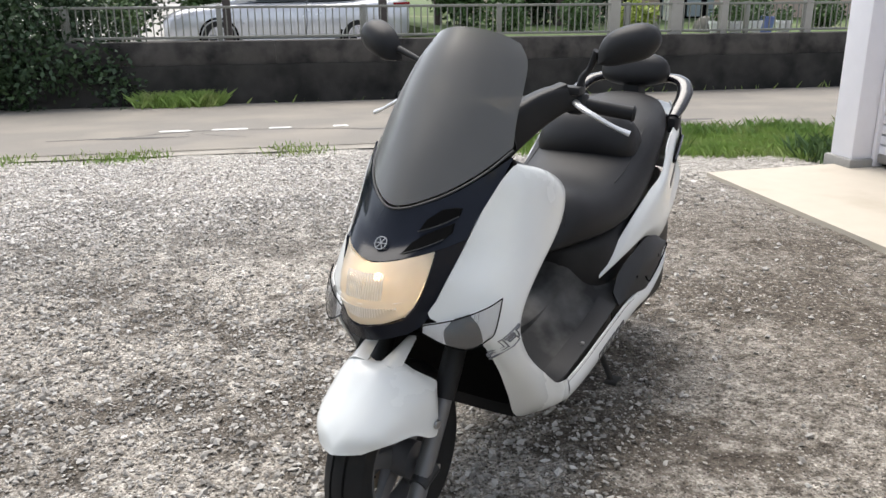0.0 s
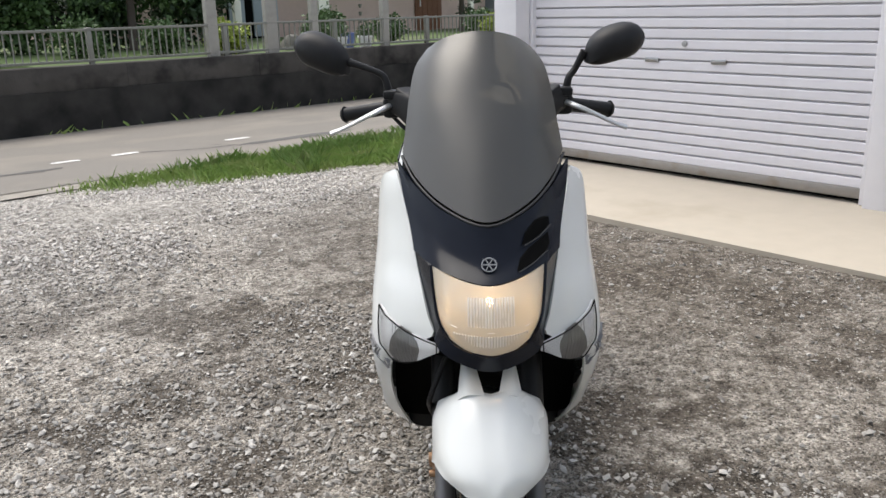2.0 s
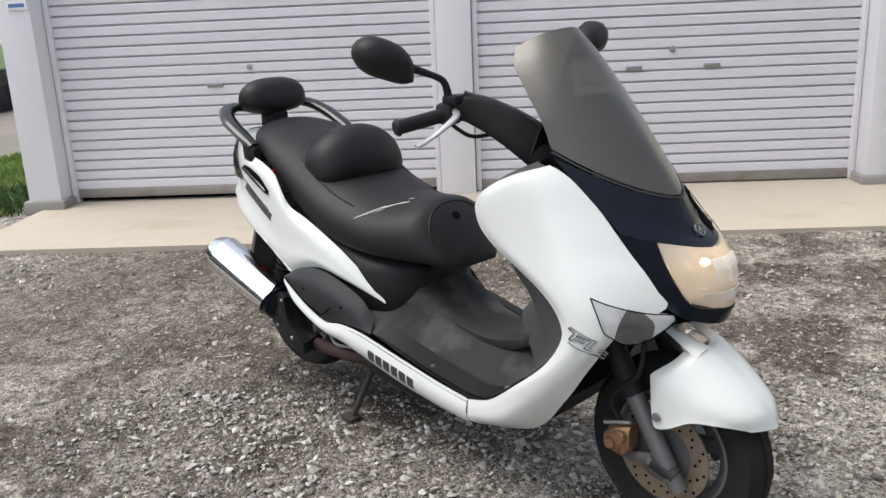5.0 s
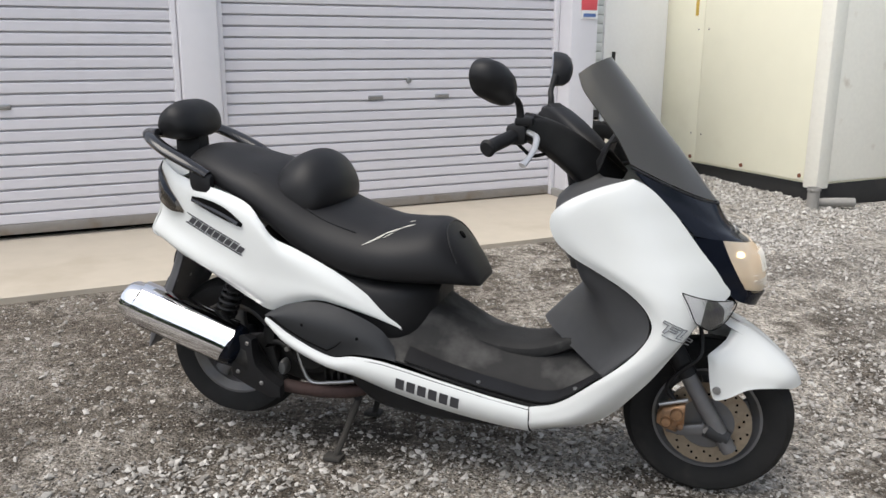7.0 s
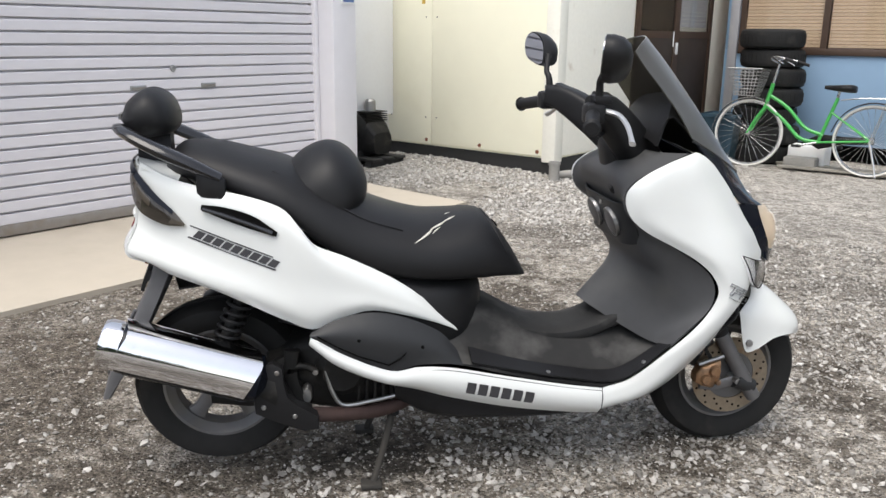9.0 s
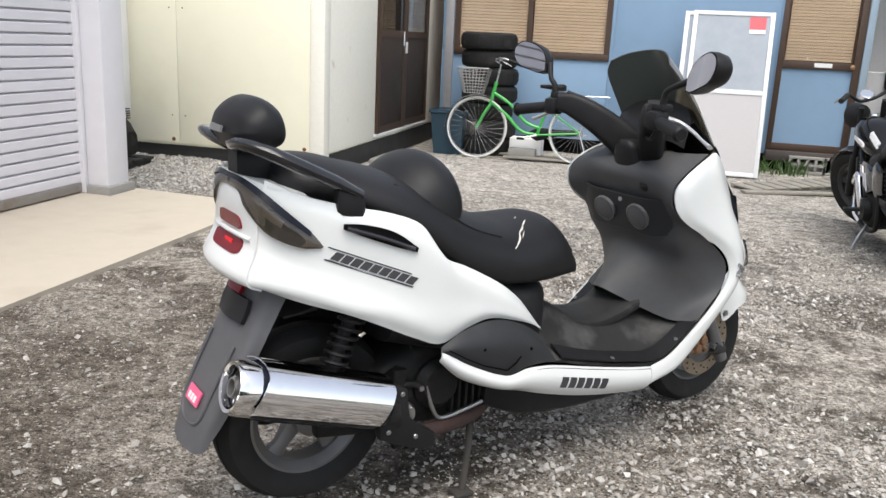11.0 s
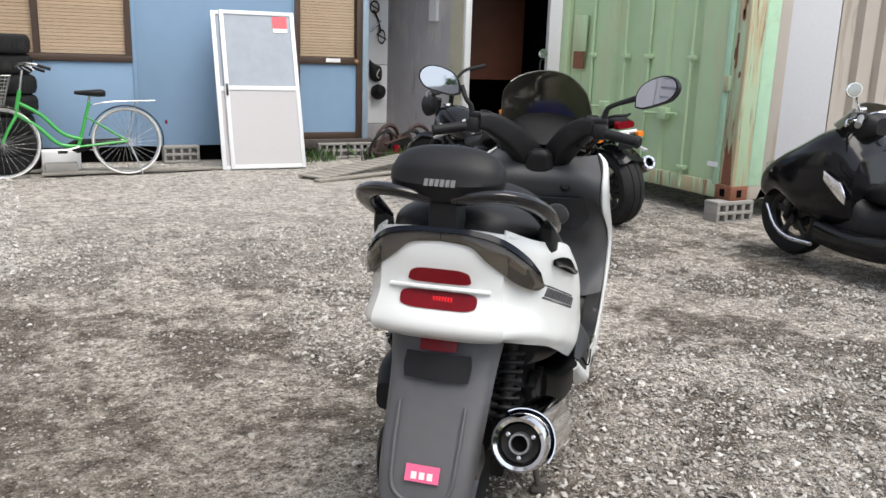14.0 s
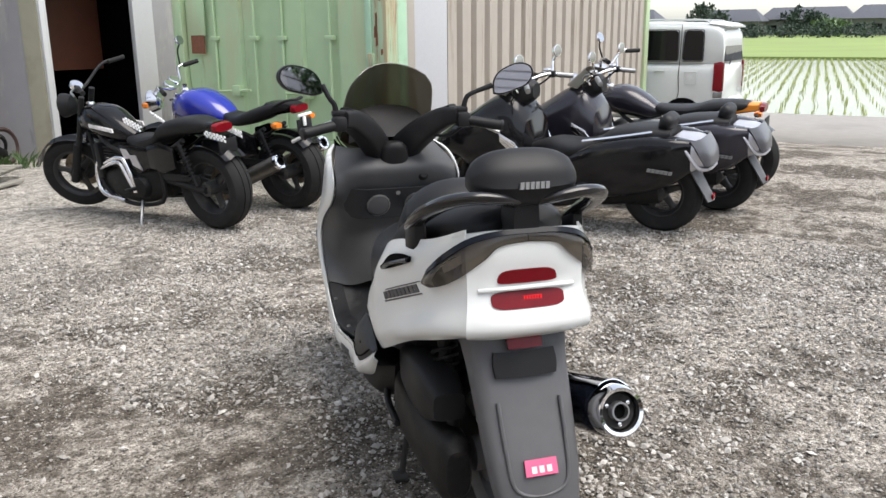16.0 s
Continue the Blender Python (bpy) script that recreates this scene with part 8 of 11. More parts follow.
    part("filler_cap", lathe([(0.001, 0.018), (0.03, 0.016), (0.035, 0)], 20, Matrix.Translation((xm[0] + 0.08, 0, xm[2] - 0.008))), CHROME, tk)
    if checker:
        sq = []
        for k in range(12):
            for r in range(3):
                if (k + r) % 2 == 0:
                    sq.append([(k * 0.014, r * 0.014), (k * 0.014 + 0.014, r * 0.014), (k * 0.014 + 0.014, r * 0.014 + 0.014), (k * 0.014, r * 0.014 + 0.014)])
        for y in (-1, 1):
            part("checker_stripe", on_plane((0.53, y * 0.118, 0.672), (1, y * 0.08, 0.42), (0, -y * 0.5, 1), sq, 0.005), WHITE_LABEL, tk, "white checkered stripe")
            part("checker_stripe", on_plane((-0.24, y * 0.075, 0.632), (1, y * 0.15, 0.22), (0, 0, 1), sq, 0.004), WHITE_LABEL, b, "white checkered stripe")
            part("side_panel", hull([(0.42, 0.44, 0.56, 0.012, y * 0.135), (0.56, 0.38, 0.58, 0.02, y * 0.145), (0.76, 0.42, 0.57, 0.012, y * 0.135)], 14, 3.5), GLOSS_BLACK, b)
            part("side_decal", on_plane((0.52, y * 0.166, 0.41), (1, 0, 0), (0, 0, 1), [[(0.0, 0.0), (0.09, 0.03), (0.11, 0.08), (0.17, 0.07), (0.20, 0.145), (0.14, 0.14), (0.11, 0.10), (0.05, 0.105)]], 0.003), SILVER_PAINT, b, "silver flash decal")
            for d in (0.0, 0.035):
                part("head_pipe", tube([(1.02 + d, y * 0.10, 0.40 - d), (0.93 + d, y * 0.15, 0.435 - d), (0.72 + d, y * 0.175, 0.488 - d), (0.655 + d, y * 0.175, 0.40 - d), (0.62 + d * 0.6, y * 0.165, 0.24)], 0.016, 10), CHROME, b, "chrome exhaust bend")
            part("lettering", on_plane((0.80, y * 0.138, 0.655), (1, 0, 0.11), (0, 0, 1), bars(8, 0.25, 0.026, 0.15, 0.35), 0.006), WHITE_DECAL, tk)
    st = part("seat", smooth_hull(seat, 22, 20, 3), SEAT_VINYL, b, "black seat")
    lx, lz = -0.12, seat[0][2] - 0.04
    tl = part("tail_unit", smooth_hull([(0.12, lz - 0.06, lz + 0.05, 0.10), (0.0, lz - 0.04, lz + 0.05, 0.09), (lx, lz - 0.02, lz + 0.045, 0.07)], 10, 16, 3.5), tail_mat, b)
    part("tail_lamp", hull([(lx - 0.045, lz - 0.022, lz + 0.032, 0.075), (lx - 0.01, lz - 0.03, lz + 0.04, 0.085)], 16, 3.5), RED_LENS, tl, "red tail lamp")
    for y in () if dark else (0.19, -0.19):
        indicator(b, lx + 0.05, y, lz - 0.09, AMBER_LENS)
    part("plate_holder", box(lx - 0.06, -0.08, lz - 0.17, lx - 0.05, 0.08, lz - 0.07, 0.003), BLACK_PLASTIC, b)
    head = part("headlamp", lathe([(0.02, -0.10), (0.07, -0.08), (0.088, -0.02), (0.09, 0.0), (0.082, 0.008)], 28, Matrix.Translation((lamp_at[0], 0, lamp_at[1])) @ pose(0, 0, 0, 0, 90, 0)), shiny, b, "round headlamp")
    turned.append(head)
    part("lens", lathe([(0.082, 0.006), (0.06, 0.016), (0.001, 0.022)], 28, Matrix.Translation((lamp_at[0], 0, lamp_at[1])) @ pose(0, 0, 0, 0, 90, 0)), CLEAR_LENS, head)
    for y in () if dark else (0.17, -0.17):
        indicator(b, lamp_at[0] - 0.04, y, lamp_at[1] - 0.03, AMBER_LENS)
    bx, bz = bar
    hb = part("handlebar", tube([(bx, -0.36, bz), (bx + 0.10, -0.24, bz + 0.01), (hx, -0.08, hz + 0.10), (hx, 0.08, hz + 0.10), (bx + 0.10, 0.24, bz + 0.01), (bx, 0.36, bz)], 0.012, 10), shiny, b)
    turned.append(hb)
    for y in (-1, 1):
        part("grip", tube([(bx + 0.07, y * 0.27, bz + 0.008), (bx - 0.01, y * 0.38, bz)], 0.018, 12), RUBBER, hb)
        part("lever", tube([(bx + 0.11, y * 0.24, bz), (bx + 0.11, y * 0.31, bz - 0.005), (bx + 0.06, y * 0.38, bz - 0.01)], 0.007, 8), DULL_STEEL, hb)
        if y not in mirrors:
            continue
        mi = part("mirror", tube([(bx + 0.09, y * 0.25, bz + 0.01), (bx + 0.10, y * 0.30, bz + 0.12), (bx + 0.08, y * 0.33, bz + 0.17)], 0.007, 8), BLACK_PLASTIC, b, "round mirror on a stalk")
        turned.append(mi)
        mm = Matrix.Translation((bx + 0.07, y * 0.345, bz + 0.20)) @ pose(0, 0, 0, 0, -66, 0) @ Matrix.Diagonal((0.75, 1.15, 1, 1))
        part("housing", lathe([(0.051, 0.0), (0.053, -0.008), (0.042, -0.025), (0.001, -0.032)], 22, mm), CHROME, mi)
        part("mirror_glass", lathe([(0.001, 0.002), (0.047, 0.001), (0.049, -0.002)], 22, mm), MIRROR, mi)
    for y in ((-0.05, 0.05) if twin_gauges else (0.0,)):
        gm = Matrix.Translation((hx + 0.03, y, hz + 0.13)) @ pose(0, 0, 0, 0, -35, 0)
        ga = part("gauge", lathe([(0.03, -0.05), (0.046, -0.03), (0.048, 0.0), (0.042, 0.006)], 22, gm), CHROME, b, "chrome-rimmed dial")
        turned.append(ga)
        part("dial", lathe([(0.001, 0.004), (0.041, 0.003)], 22, gm), BLACK_PLASTIC, ga)
    for y, x0, z0, x1, z1, r in exhausts:
        p0, p1 = Vector((x0, y, z0)), Vector((x1, y, z1))
        al, L = look(p0, p1), (p1 - p0).length
        mu = part("muffler", lathe([(0.02, 0.03), (r * 0.8, 0.0), (r, -0.05), (r, -L + 0.03), (r * 0.92, -L), (r * 0.62, -L), (r * 0.55, -L + 0.03), (0.001, -L + 0.03)], 28, al), CHROME if chrome_engine else MUFFLER_CAN, b, "muffler with a bright end ring")
        part("end_ring", lathe([(r * 0.62, -L + 0.012), (r * 0.62, -L - 0.004), (r * 0.90, -L - 0.004), (r * 1.02, -L + 0.012), (r * 1.02, -L + 0.022)], 28, al, closed=True), CHROME, mu, "chrome end ring")
        part("outlet", lathe([(0.001, -L + 0.025), (r * 0.4, -L + 0.02), (r * 0.42, -L - 0.002), (r * 0.5, -L - 0.002), (r * 0.5, -L + 0.026)], 20, al), BLACK_AND_SHADE, mu)
        for k in range(6):
            q = math.pi * k / 3
            part("end_hole", lathe([(0.001, -L - 0.0048), (r * 0.085, -L - 0.0050), (r * 0.09, -L - 0.002)], 8, al @ Matrix.Translation((r * 0.76 * math.cos(q), r * 0.76 * math.sin(q), 0))), BLACK_AND_SHADE, mu)
        part("link_pipe", tube([(wb * 0.55, math.copysign(0.13, y), 0.15), (x0 + 0.12, y, z0 - 0.02), (x0 - 0.01, y, z0)], 0.02, 10), CHROME, b)
    pivot = Vector((wb, 0, fr))
    for ob in turned:
        ob.matrix_basis = Matrix.Translation(pivot) @ Matrix.Rotation(radians(steer), 4, Vector((hx - wb, 0, hz - fr)).normalized()) @ Matrix.Translation(-pivot)
    part("chain_guard", box(0.02, 0.105, rr + 0.05, 0.40, 0.125, rr + 0.10, 0.006), BLACK_PLASTIC, b)
    part("side_stand", tube([(wb * 0.44, 0.10, 0.20), (wb * 0.40, 0.20, 0.06), (wb * 0.385, 0.235, -0.028)], 0.012, 8), DULL_STEEL, b)
    part("radiator_cover", box(wb * 0.70, -0.12, 0.30, wb * 0.735, 0.12, 0.56, 0.01), BLACK_PLASTIC, b)
    return b


def parked(x, y, lean=-7, turn=0):
    return pose(x, y, gz(x, y), 0, 0, -90 + turn) @ pose(0, 0, 0, lean, 0, 0)


motorcycle(parked(-1.13, -0.57, -6), "black cruiser motorcycle with checkered stripe on its tank, on side stand", 1.47, (0.295, 0.17), (0.285, 0.11),
                     [(0.70, 0.58, 0.64, 0.05), (0.80, 0.56, 0.72, 0.10), (0.95, 0.58, 0.81, 0.135), (1.10, 0.61, 0.835, 0.135), (1.22, 0.63, 0.80, 0.10), (1.30, 0.66, 0.74, 0.05)], GLOSS_BLACK,
                     [(-0.10, 0.70, 0.750, 0.07), (0.05, 0.67, 0.780, 0.11), (0.20, 0.65, 0.772, 0.13), (0.35, 0.61, 0.735, 0.13), (0.40, 0.57, 0.67, 0.14), (0.55, 0.54, 0.635, 0.15), (0.72, 0.55, 0.625, 0.10)], GLOSS_BLACK,
                     (1.02, 1.03), (1.40, 0.83), [(-0.17, 0.55, 0.20, -0.12, 0.25, 0.048)], 3, False, checker=True, mirrors=(), dark=True, steer=30)
naked = motorcycle(parked(-1.91, -0.56, -6), "blue naked motorcycle with twin silver mufflers on side stand", 1.36, (0.295, 0.20), (0.30, 0.12),
                   [(0.52, 0.62, 0.70, 0.07), (0.63, 0.60, 0.80, 0.13), (0.80, 0.62, 0.885, 0.17), (0.95, 0.64, 0.895, 0.17), (1.07, 0.66, 0.85, 0.13), (1.15, 0.69, 0.77, 0.06)], GLOSS_BLUE,
                   [(-0.16, 0.775, 0.815, 0.05), (-0.05, 0.755, 0.835, 0.09), (0.10, 0.71, 0.815, 0.12), (0.25, 0.66, 0.775, 0.15), (0.43, 0.63, 0.72, 0.13), (0.56, 0.65, 0.73, 0.09)], GLOSS_BLACK,
                   (1.05, 0.99), (1.36, 0.81), [(0.225, 0.42, 0.20, -0.10, 0.43, 0.060), (-0.235, 0.42, 0.21, -0.14, 0.47, 0.058)], 3, False, twin_gauges=True, mirrors=(-1,), steer=28)
part("plate_bracket", box(-0.195, -0.075, 0.725, -0.180, 0.075, 0.745, 0.004), WHITE_LABEL, naked, "bare white plate bracket")
part("plate_bracket", box(-0.200, 0.0, 0.655, -0.186, 0.030, 0.724, 0.004), WHITE_LABEL, naked)
part("grab_rail", tube([(0.02, -0.10, 0.80), (-0.10, -0.085, 0.845), (-0.16, 0, 0.850), (-0.10, 0.085, 0.845), (0.02, 0.10, 0.80)], 0.010, 8), BLACK_PLASTIC, naked)
motorcycle(parked(-4.20, 2.28, -6), "graphite motorcycle with orange tail and high handlebar", 1.45, (0.29, 0.16), (0.30, 0.11),
                     [(0.66, 0.60, 0.66, 0.07), (0.78, 0.58, 0.76, 0.13), (0.92, 0.60, 0.84, 0.16), (1.06, 0.62, 0.86, 0.16), (1.18, 0.65, 0.82, 0.12), (1.26, 0.68, 0.76, 0.06)], GREY_TANK,
                     [(-0.10, 0.70, 0.74, 0.06), (0.05, 0.67, 0.76, 0.11), (0.25, 0.64, 0.75, 0.14), (0.40, 0.62, 0.71, 0.15), (0.58, 0.61, 0.70, 0.13), (0.70, 0.63, 0.71, 0.09)], ORANGE_PAINT,
                     (1.02, 1.10), (1.47, 0.86), [(-0.20, 0.5, 0.22, 0.0, 0.32, 0.055)], 3, True, twin_gauges=True, mirrors=(1,), fender_mat=GLOSS_BLACK)


GREY_LENS = material("grey_tail_lens", (0.075, 0.075, 0.085), 0.3, vary=0.2, coat=0.1)


def maxi_scooter(m, label, body, tail):
    """A long low scooter: faired nose, stepped seat, boxy tail."""
    s = thing("maxi_scooter", label, "scooter", m, "parked maxi scooters")
    wheel_part(s, 0.0, 0.27, 0.27, 0.15, 0.165, 5, rim=RIM_DARK)
    short = 0.93
    wheel_part(s, 1.60 * short, 0.265, 0.265, 0.12, 0.175, 5, disc=(0.13, 0.07), rim=RIM_DARK)
    part("nose", smooth_hull([(1.84, 0.44, 0.52, 0.08), (1.76, 0.38, 0.60, 0.17), (1.60, 0.44, 0.70, 0.24), (1.42, 0.34, 0.80, 0.27), (1.25, 0.28, 0.89, 0.27), (1.10, 0.26, 0.90, 0.25), (0.98, 0.26, 0.76, 0.21)], 26, 26, 3.0), body, s, "glossy nose fairing")
    part("front_fender", loft([[(1.60 + 0.30 * math.cos(a), yy, 0.265 + (0.295 - 0.03 * (abs(yy) > 0.05)) * math.sin(a)) for a in np.linspace(radians(15), radians(140), 7)] for yy in (-0.08, -0.045, 0, 0.045, 0.08)], 18, 9, 0.004), body, s)
    for y in (-0.09, 0.09):
        part("fork_leg", tube([(1.46, y, 0.60), (1.60, y, 0.265)], 0.024, 10), BLACK_PLASTIC, s)
        part("chrome_strip", tube([(1.66, y * 2.3, 0.36), (1.52, y * 3.0, 0.25), (1.40, y * 3.15, 0.20), (1.20, y * 3.1, 0.19)], 0.012, 8), CHROME, s, "curved chrome trim")
        part("headlamp", hull([(1.70, 0.56, 0.64, 0.03, y * 1.5), (1.755, 0.56, 0.62, 0.028, y * 1.3)], 12, 3), CLEAR_LENS, s)
        part("floor_edge", smooth_hull([(1.20, 0.20, 0.34, 0.05, y * 2.5), (0.95, 0.17, 0.31, 0.06, y * 2.6), (0.62, 0.18, 0.33, 0.06, y * 2.6), (0.45, 0.24, 0.38, 0.04, y * 2.5)], 14, 16, 3.5), body, s)
        part("tail_side", smooth_hull([(0.66, 0.26, 0.50, 0.05, y * 1.9), (0.42, 0.25, 0.61, 0.09, y * 2.0), (0.10, 0.30, 0.67, 0.10, y * 2.05), (-0.12, 0.37, 0.67, 0.09, y * 1.9), (-0.24, 0.45, 0.65, 0.05, y * 1.5)], 18, 20, 4), body, s, "glossy tail panel")
        part("vent_trim", hull([(1.14, 0.60, 0.66, 0.008, y * 3.05), (1.02, 0.50, 0.60, 0.010, y * 3.0), (0.98, 0.47, 0.52, 0.008, y * 2.9)], 10, 4), CHROME, s)
        part("lettering", on_plane((0.02, y * 3.25, 0.47), (1 if y < 0 else -1, 0, 0.08 if y < 0 else -0.08), (0, 0, 1), bars(6, 0.17, 0.022, 0.3, 0.25), 0.004), DECAL_LIGHT, s)
        part("chrome_rail", tube([(0.52, y * 2.2, 0.62), (0.30, y * 2.3, 0.655), (0.02, y * 2.1, 0.70)], 0.010, 8), CHROME, s, "chrome grab rail")
    part("inner_body", smooth_hull([(1.12, 0.20, 0.62, 0.20), (0.9, 0.18, 0.45, 0.20), (0.6, 0.20, 0.52, 0.20), (0.2, 0.30, 0.60, 0.16), (-0.1, 0.38, 0.60, 0.14)], 18, 20, 4), BLACK_PLASTIC, s)
    part("seat", smooth_hull([(0.98, 0.46, 0.56, 0.09), (0.80, 0.46, 0.60, 0.15), (0.60, 0.48, 0.585, 0.18), (0.44, 0.50, 0.63, 0.19), (0.34, 0.54, 0.69, 0.18), (0.10, 0.58, 0.72, 0.17), (-0.08, 0.60, 0.71, 0.13)], 24, 22, 3), SEAT_VINYL, s, "long black stepped seat")
    part("backrest", pillow([(-0.07, 0.68), (-0.09, 0.76), (-0.04, 0.80), (0.01, 0.77), (0.02, 0.70)], 0.11), SEAT_VINYL, s)
    tb = part("tail_box", smooth_hull([(-0.10, 0.42, 0.665, 0.20), (-0.22, 0.44, 0.655, 0.19), (-0.31, 0.48, 0.63, 0.15)], 12, 20, 5), tail, s, "silver tail panel with smoked lamp")
    part("tail_lamp", loft([both([(-0.225, 0.172, 0.648), (-0.268, 0.125, 0.650), (-0.278, 0, 0.652)]), both([(-0.285, 0.165, 0.565), (-0.325, 0.118, 0.562), (-0.335, 0, 0.560)]), both([(-0.315, 0.130, 0.492), (-0.338, 0.095, 0.488), (-0.345, 0, 0.486)])], 20, 8, 0.02), GREY_LENS, tb, "broad grey tail lamp")
    for side in (-1, 1):
        part("lamp_frame", tube([(-0.140, side * 0.205, 0.662), (-0.215, side * 0.190, 0.585), (-0.285, side * 0.165, 0.485), (-0.335, side * 0.10, 0.468), (-0.345, 0, 0.466)], [0.012, 0.017, 0.019, 0.016, 0.014], 8, flat=0.7), tail, tb)
    part("mudguard", loft([[(-0.20, 0.09, 0.46), (-0.22, 0, 0.46), (-0.20, -0.09, 0.46)], [(-0.34, 0.075, 0.24), (-0.36, 0, 0.24), (-0.34, -0.075, 0.24)]], 12, 8, 0.008), MUD_GREY, s)
    part("reflector", box(-0.365, -0.03, 0.25, -0.352, 0.03, 0.285, 0.004), RED_LENS, s)
    part("windscreen", loft([both([(1.12, 0.20, 0.90), (1.24, 0.11, 0.91), (1.28, 0, 0.91)]), both([(1.00, 0.17, 1.00), (1.09, 0.09, 1.03), (1.12, 0, 1.04)])], 18, 8, 0.004), SMOKED, s)
    hb = part("handlebar", tube([(0.86, -0.35, 0.97), (0.96, -0.20, 1.00), (1.04, -0.05, 0.98), (1.04, 0.05, 0.98), (0.96, 0.20, 1.00), (0.86, 0.35, 0.97)], 0.014, 10), CHROME, s, "chrome handlebar")
    part("bar_mount", smooth_hull([(1.12, 0.78, 0.94, 0.12), (1.03, 0.82, 0.99, 0.10), (0.97, 0.86, 0.96, 0.06)], 10, 16, 3), BLACK_PLASTIC, s)
    for y in (-1, 1):
        part("grip", tube([(0.93, y * 0.25, 0.99), (0.85, y * 0.37, 0.965)], 0.019, 12), DULL_STEEL, hb, "pale grip")
        part("lever", tube([(0.97, y * 0.22, 0.985), (0.98, y * 0.30, 0.975), (0.93, y * 0.37, 0.955)], 0.007, 8), CHROME, hb)
        part("brake_reservoir", box(0.955, y * 0.20 - 0.03, 1.012, 1.005, y * 0.20 + 0.03, 1.042, 0.008), CHROME, hb)
        part("switch_box", box(0.925, y * 0.225 - 0.025, 0.972, 0.965, y * 0.225 + 0.025, 1.018, 0.010), BLACK_PLASTIC, hb)
        part("cable", tube([(0.955, y * 0.21, 0.985), (1.02, y * 0.22, 0.94), (1.08, y * 0.15, 0.90), (1.11, y * 0.06, 0.86)], 0.007, 6), BLACK_PLASTIC, hb)
        part("hose", tube([(0.985, y * 0.17, 1.015), (1.05, y * 0.20, 1.00), (1.10, y * 0.14, 0.94), (1.12, y * 0.08, 0.86)], 0.006, 6), DULL_STEEL, hb)
        mi = part("mirror", tube([(0.95, y * 0.23, 1.0), (0.96, y * 0.26, 1.08), (0.95, y * 0.29, 1.12)], 0.008, 8), CHROME, s, "chrome mirror")
        mm = Matrix.Translation((0.94, y * 0.31, 1.15)) @ pose(0, 0, 0, 0, -86, 0) @ Matrix.Diagonal((0.8, 1.25, 1, 1))
        part("housing", lathe([(0.051, 0.0), (0.053, -0.008), (0.042, -0.025), (0.001, -0.032)], 22, mm), CHROME, mi)
        part("mirror_glass", lathe([(0.001, 0.002), (0.047, 0.001), (0.049, -0.002)], 22, mm), OLD_MIRROR, mi)
    for k, y in enumerate((-0.06, 0.06)):
        gm = Matrix.Translation((1.10, y, 0.955)) @ pose(0, 0, 0, 0, -45, 0)
        part("gauge", lathe([(0.035, -0.04), (0.05, -0.01), (0.05, 0.0), (0.04, 0.006), (0.001, 0.004)], 20, gm), CHROME, s)
    al = look((0.35, -0.23, 0.26), (-0.22, -0.25, 0.34))
    part("muffler", lathe([(0.02, 0.03), (0.05, 0.0), (0.06, -0.05), (0.06, -0.52), (0.045, -0.56), (0.03, -0.55), (0.001, -0.52)], 24, al), CHROME, s, "chrome muffler")
    part("engine", smooth_hull([(0.50, 0.16, 0.36, 0.15), (0.25, 0.18, 0.40, 0.15), (0.0, 0.20, 0.36, 0.10)], 10, 16, 4), ENGINE, s)
    part("side_stand", tube([(0.62, 0.14, 0.20), (0.56, 0.25, 0.05), (0.54, 0.28, -0.025)], 0.012, 8), BLACK_PLASTIC, s)
    for ob in s.children:
        if not ob.name.startswith("wheel"):
            for piece_of in [ob] + list(ob.children):
                piece_of.data.transform(Matrix.Diagonal((short, 1, 1, 1)))
    return s


maxi_scooter(parked(-2.50, 2.13, -5), "glossy black maxi scooter with chrome trim and silver tail", GLOSS_BLACK, SILVER_PAINT)
maxi_scooter(parked(-3.36, 2.30, -5), "silver-tailed dark maxi scooter parked beside the black one", GREY_TANK, SILVER_PAINT)


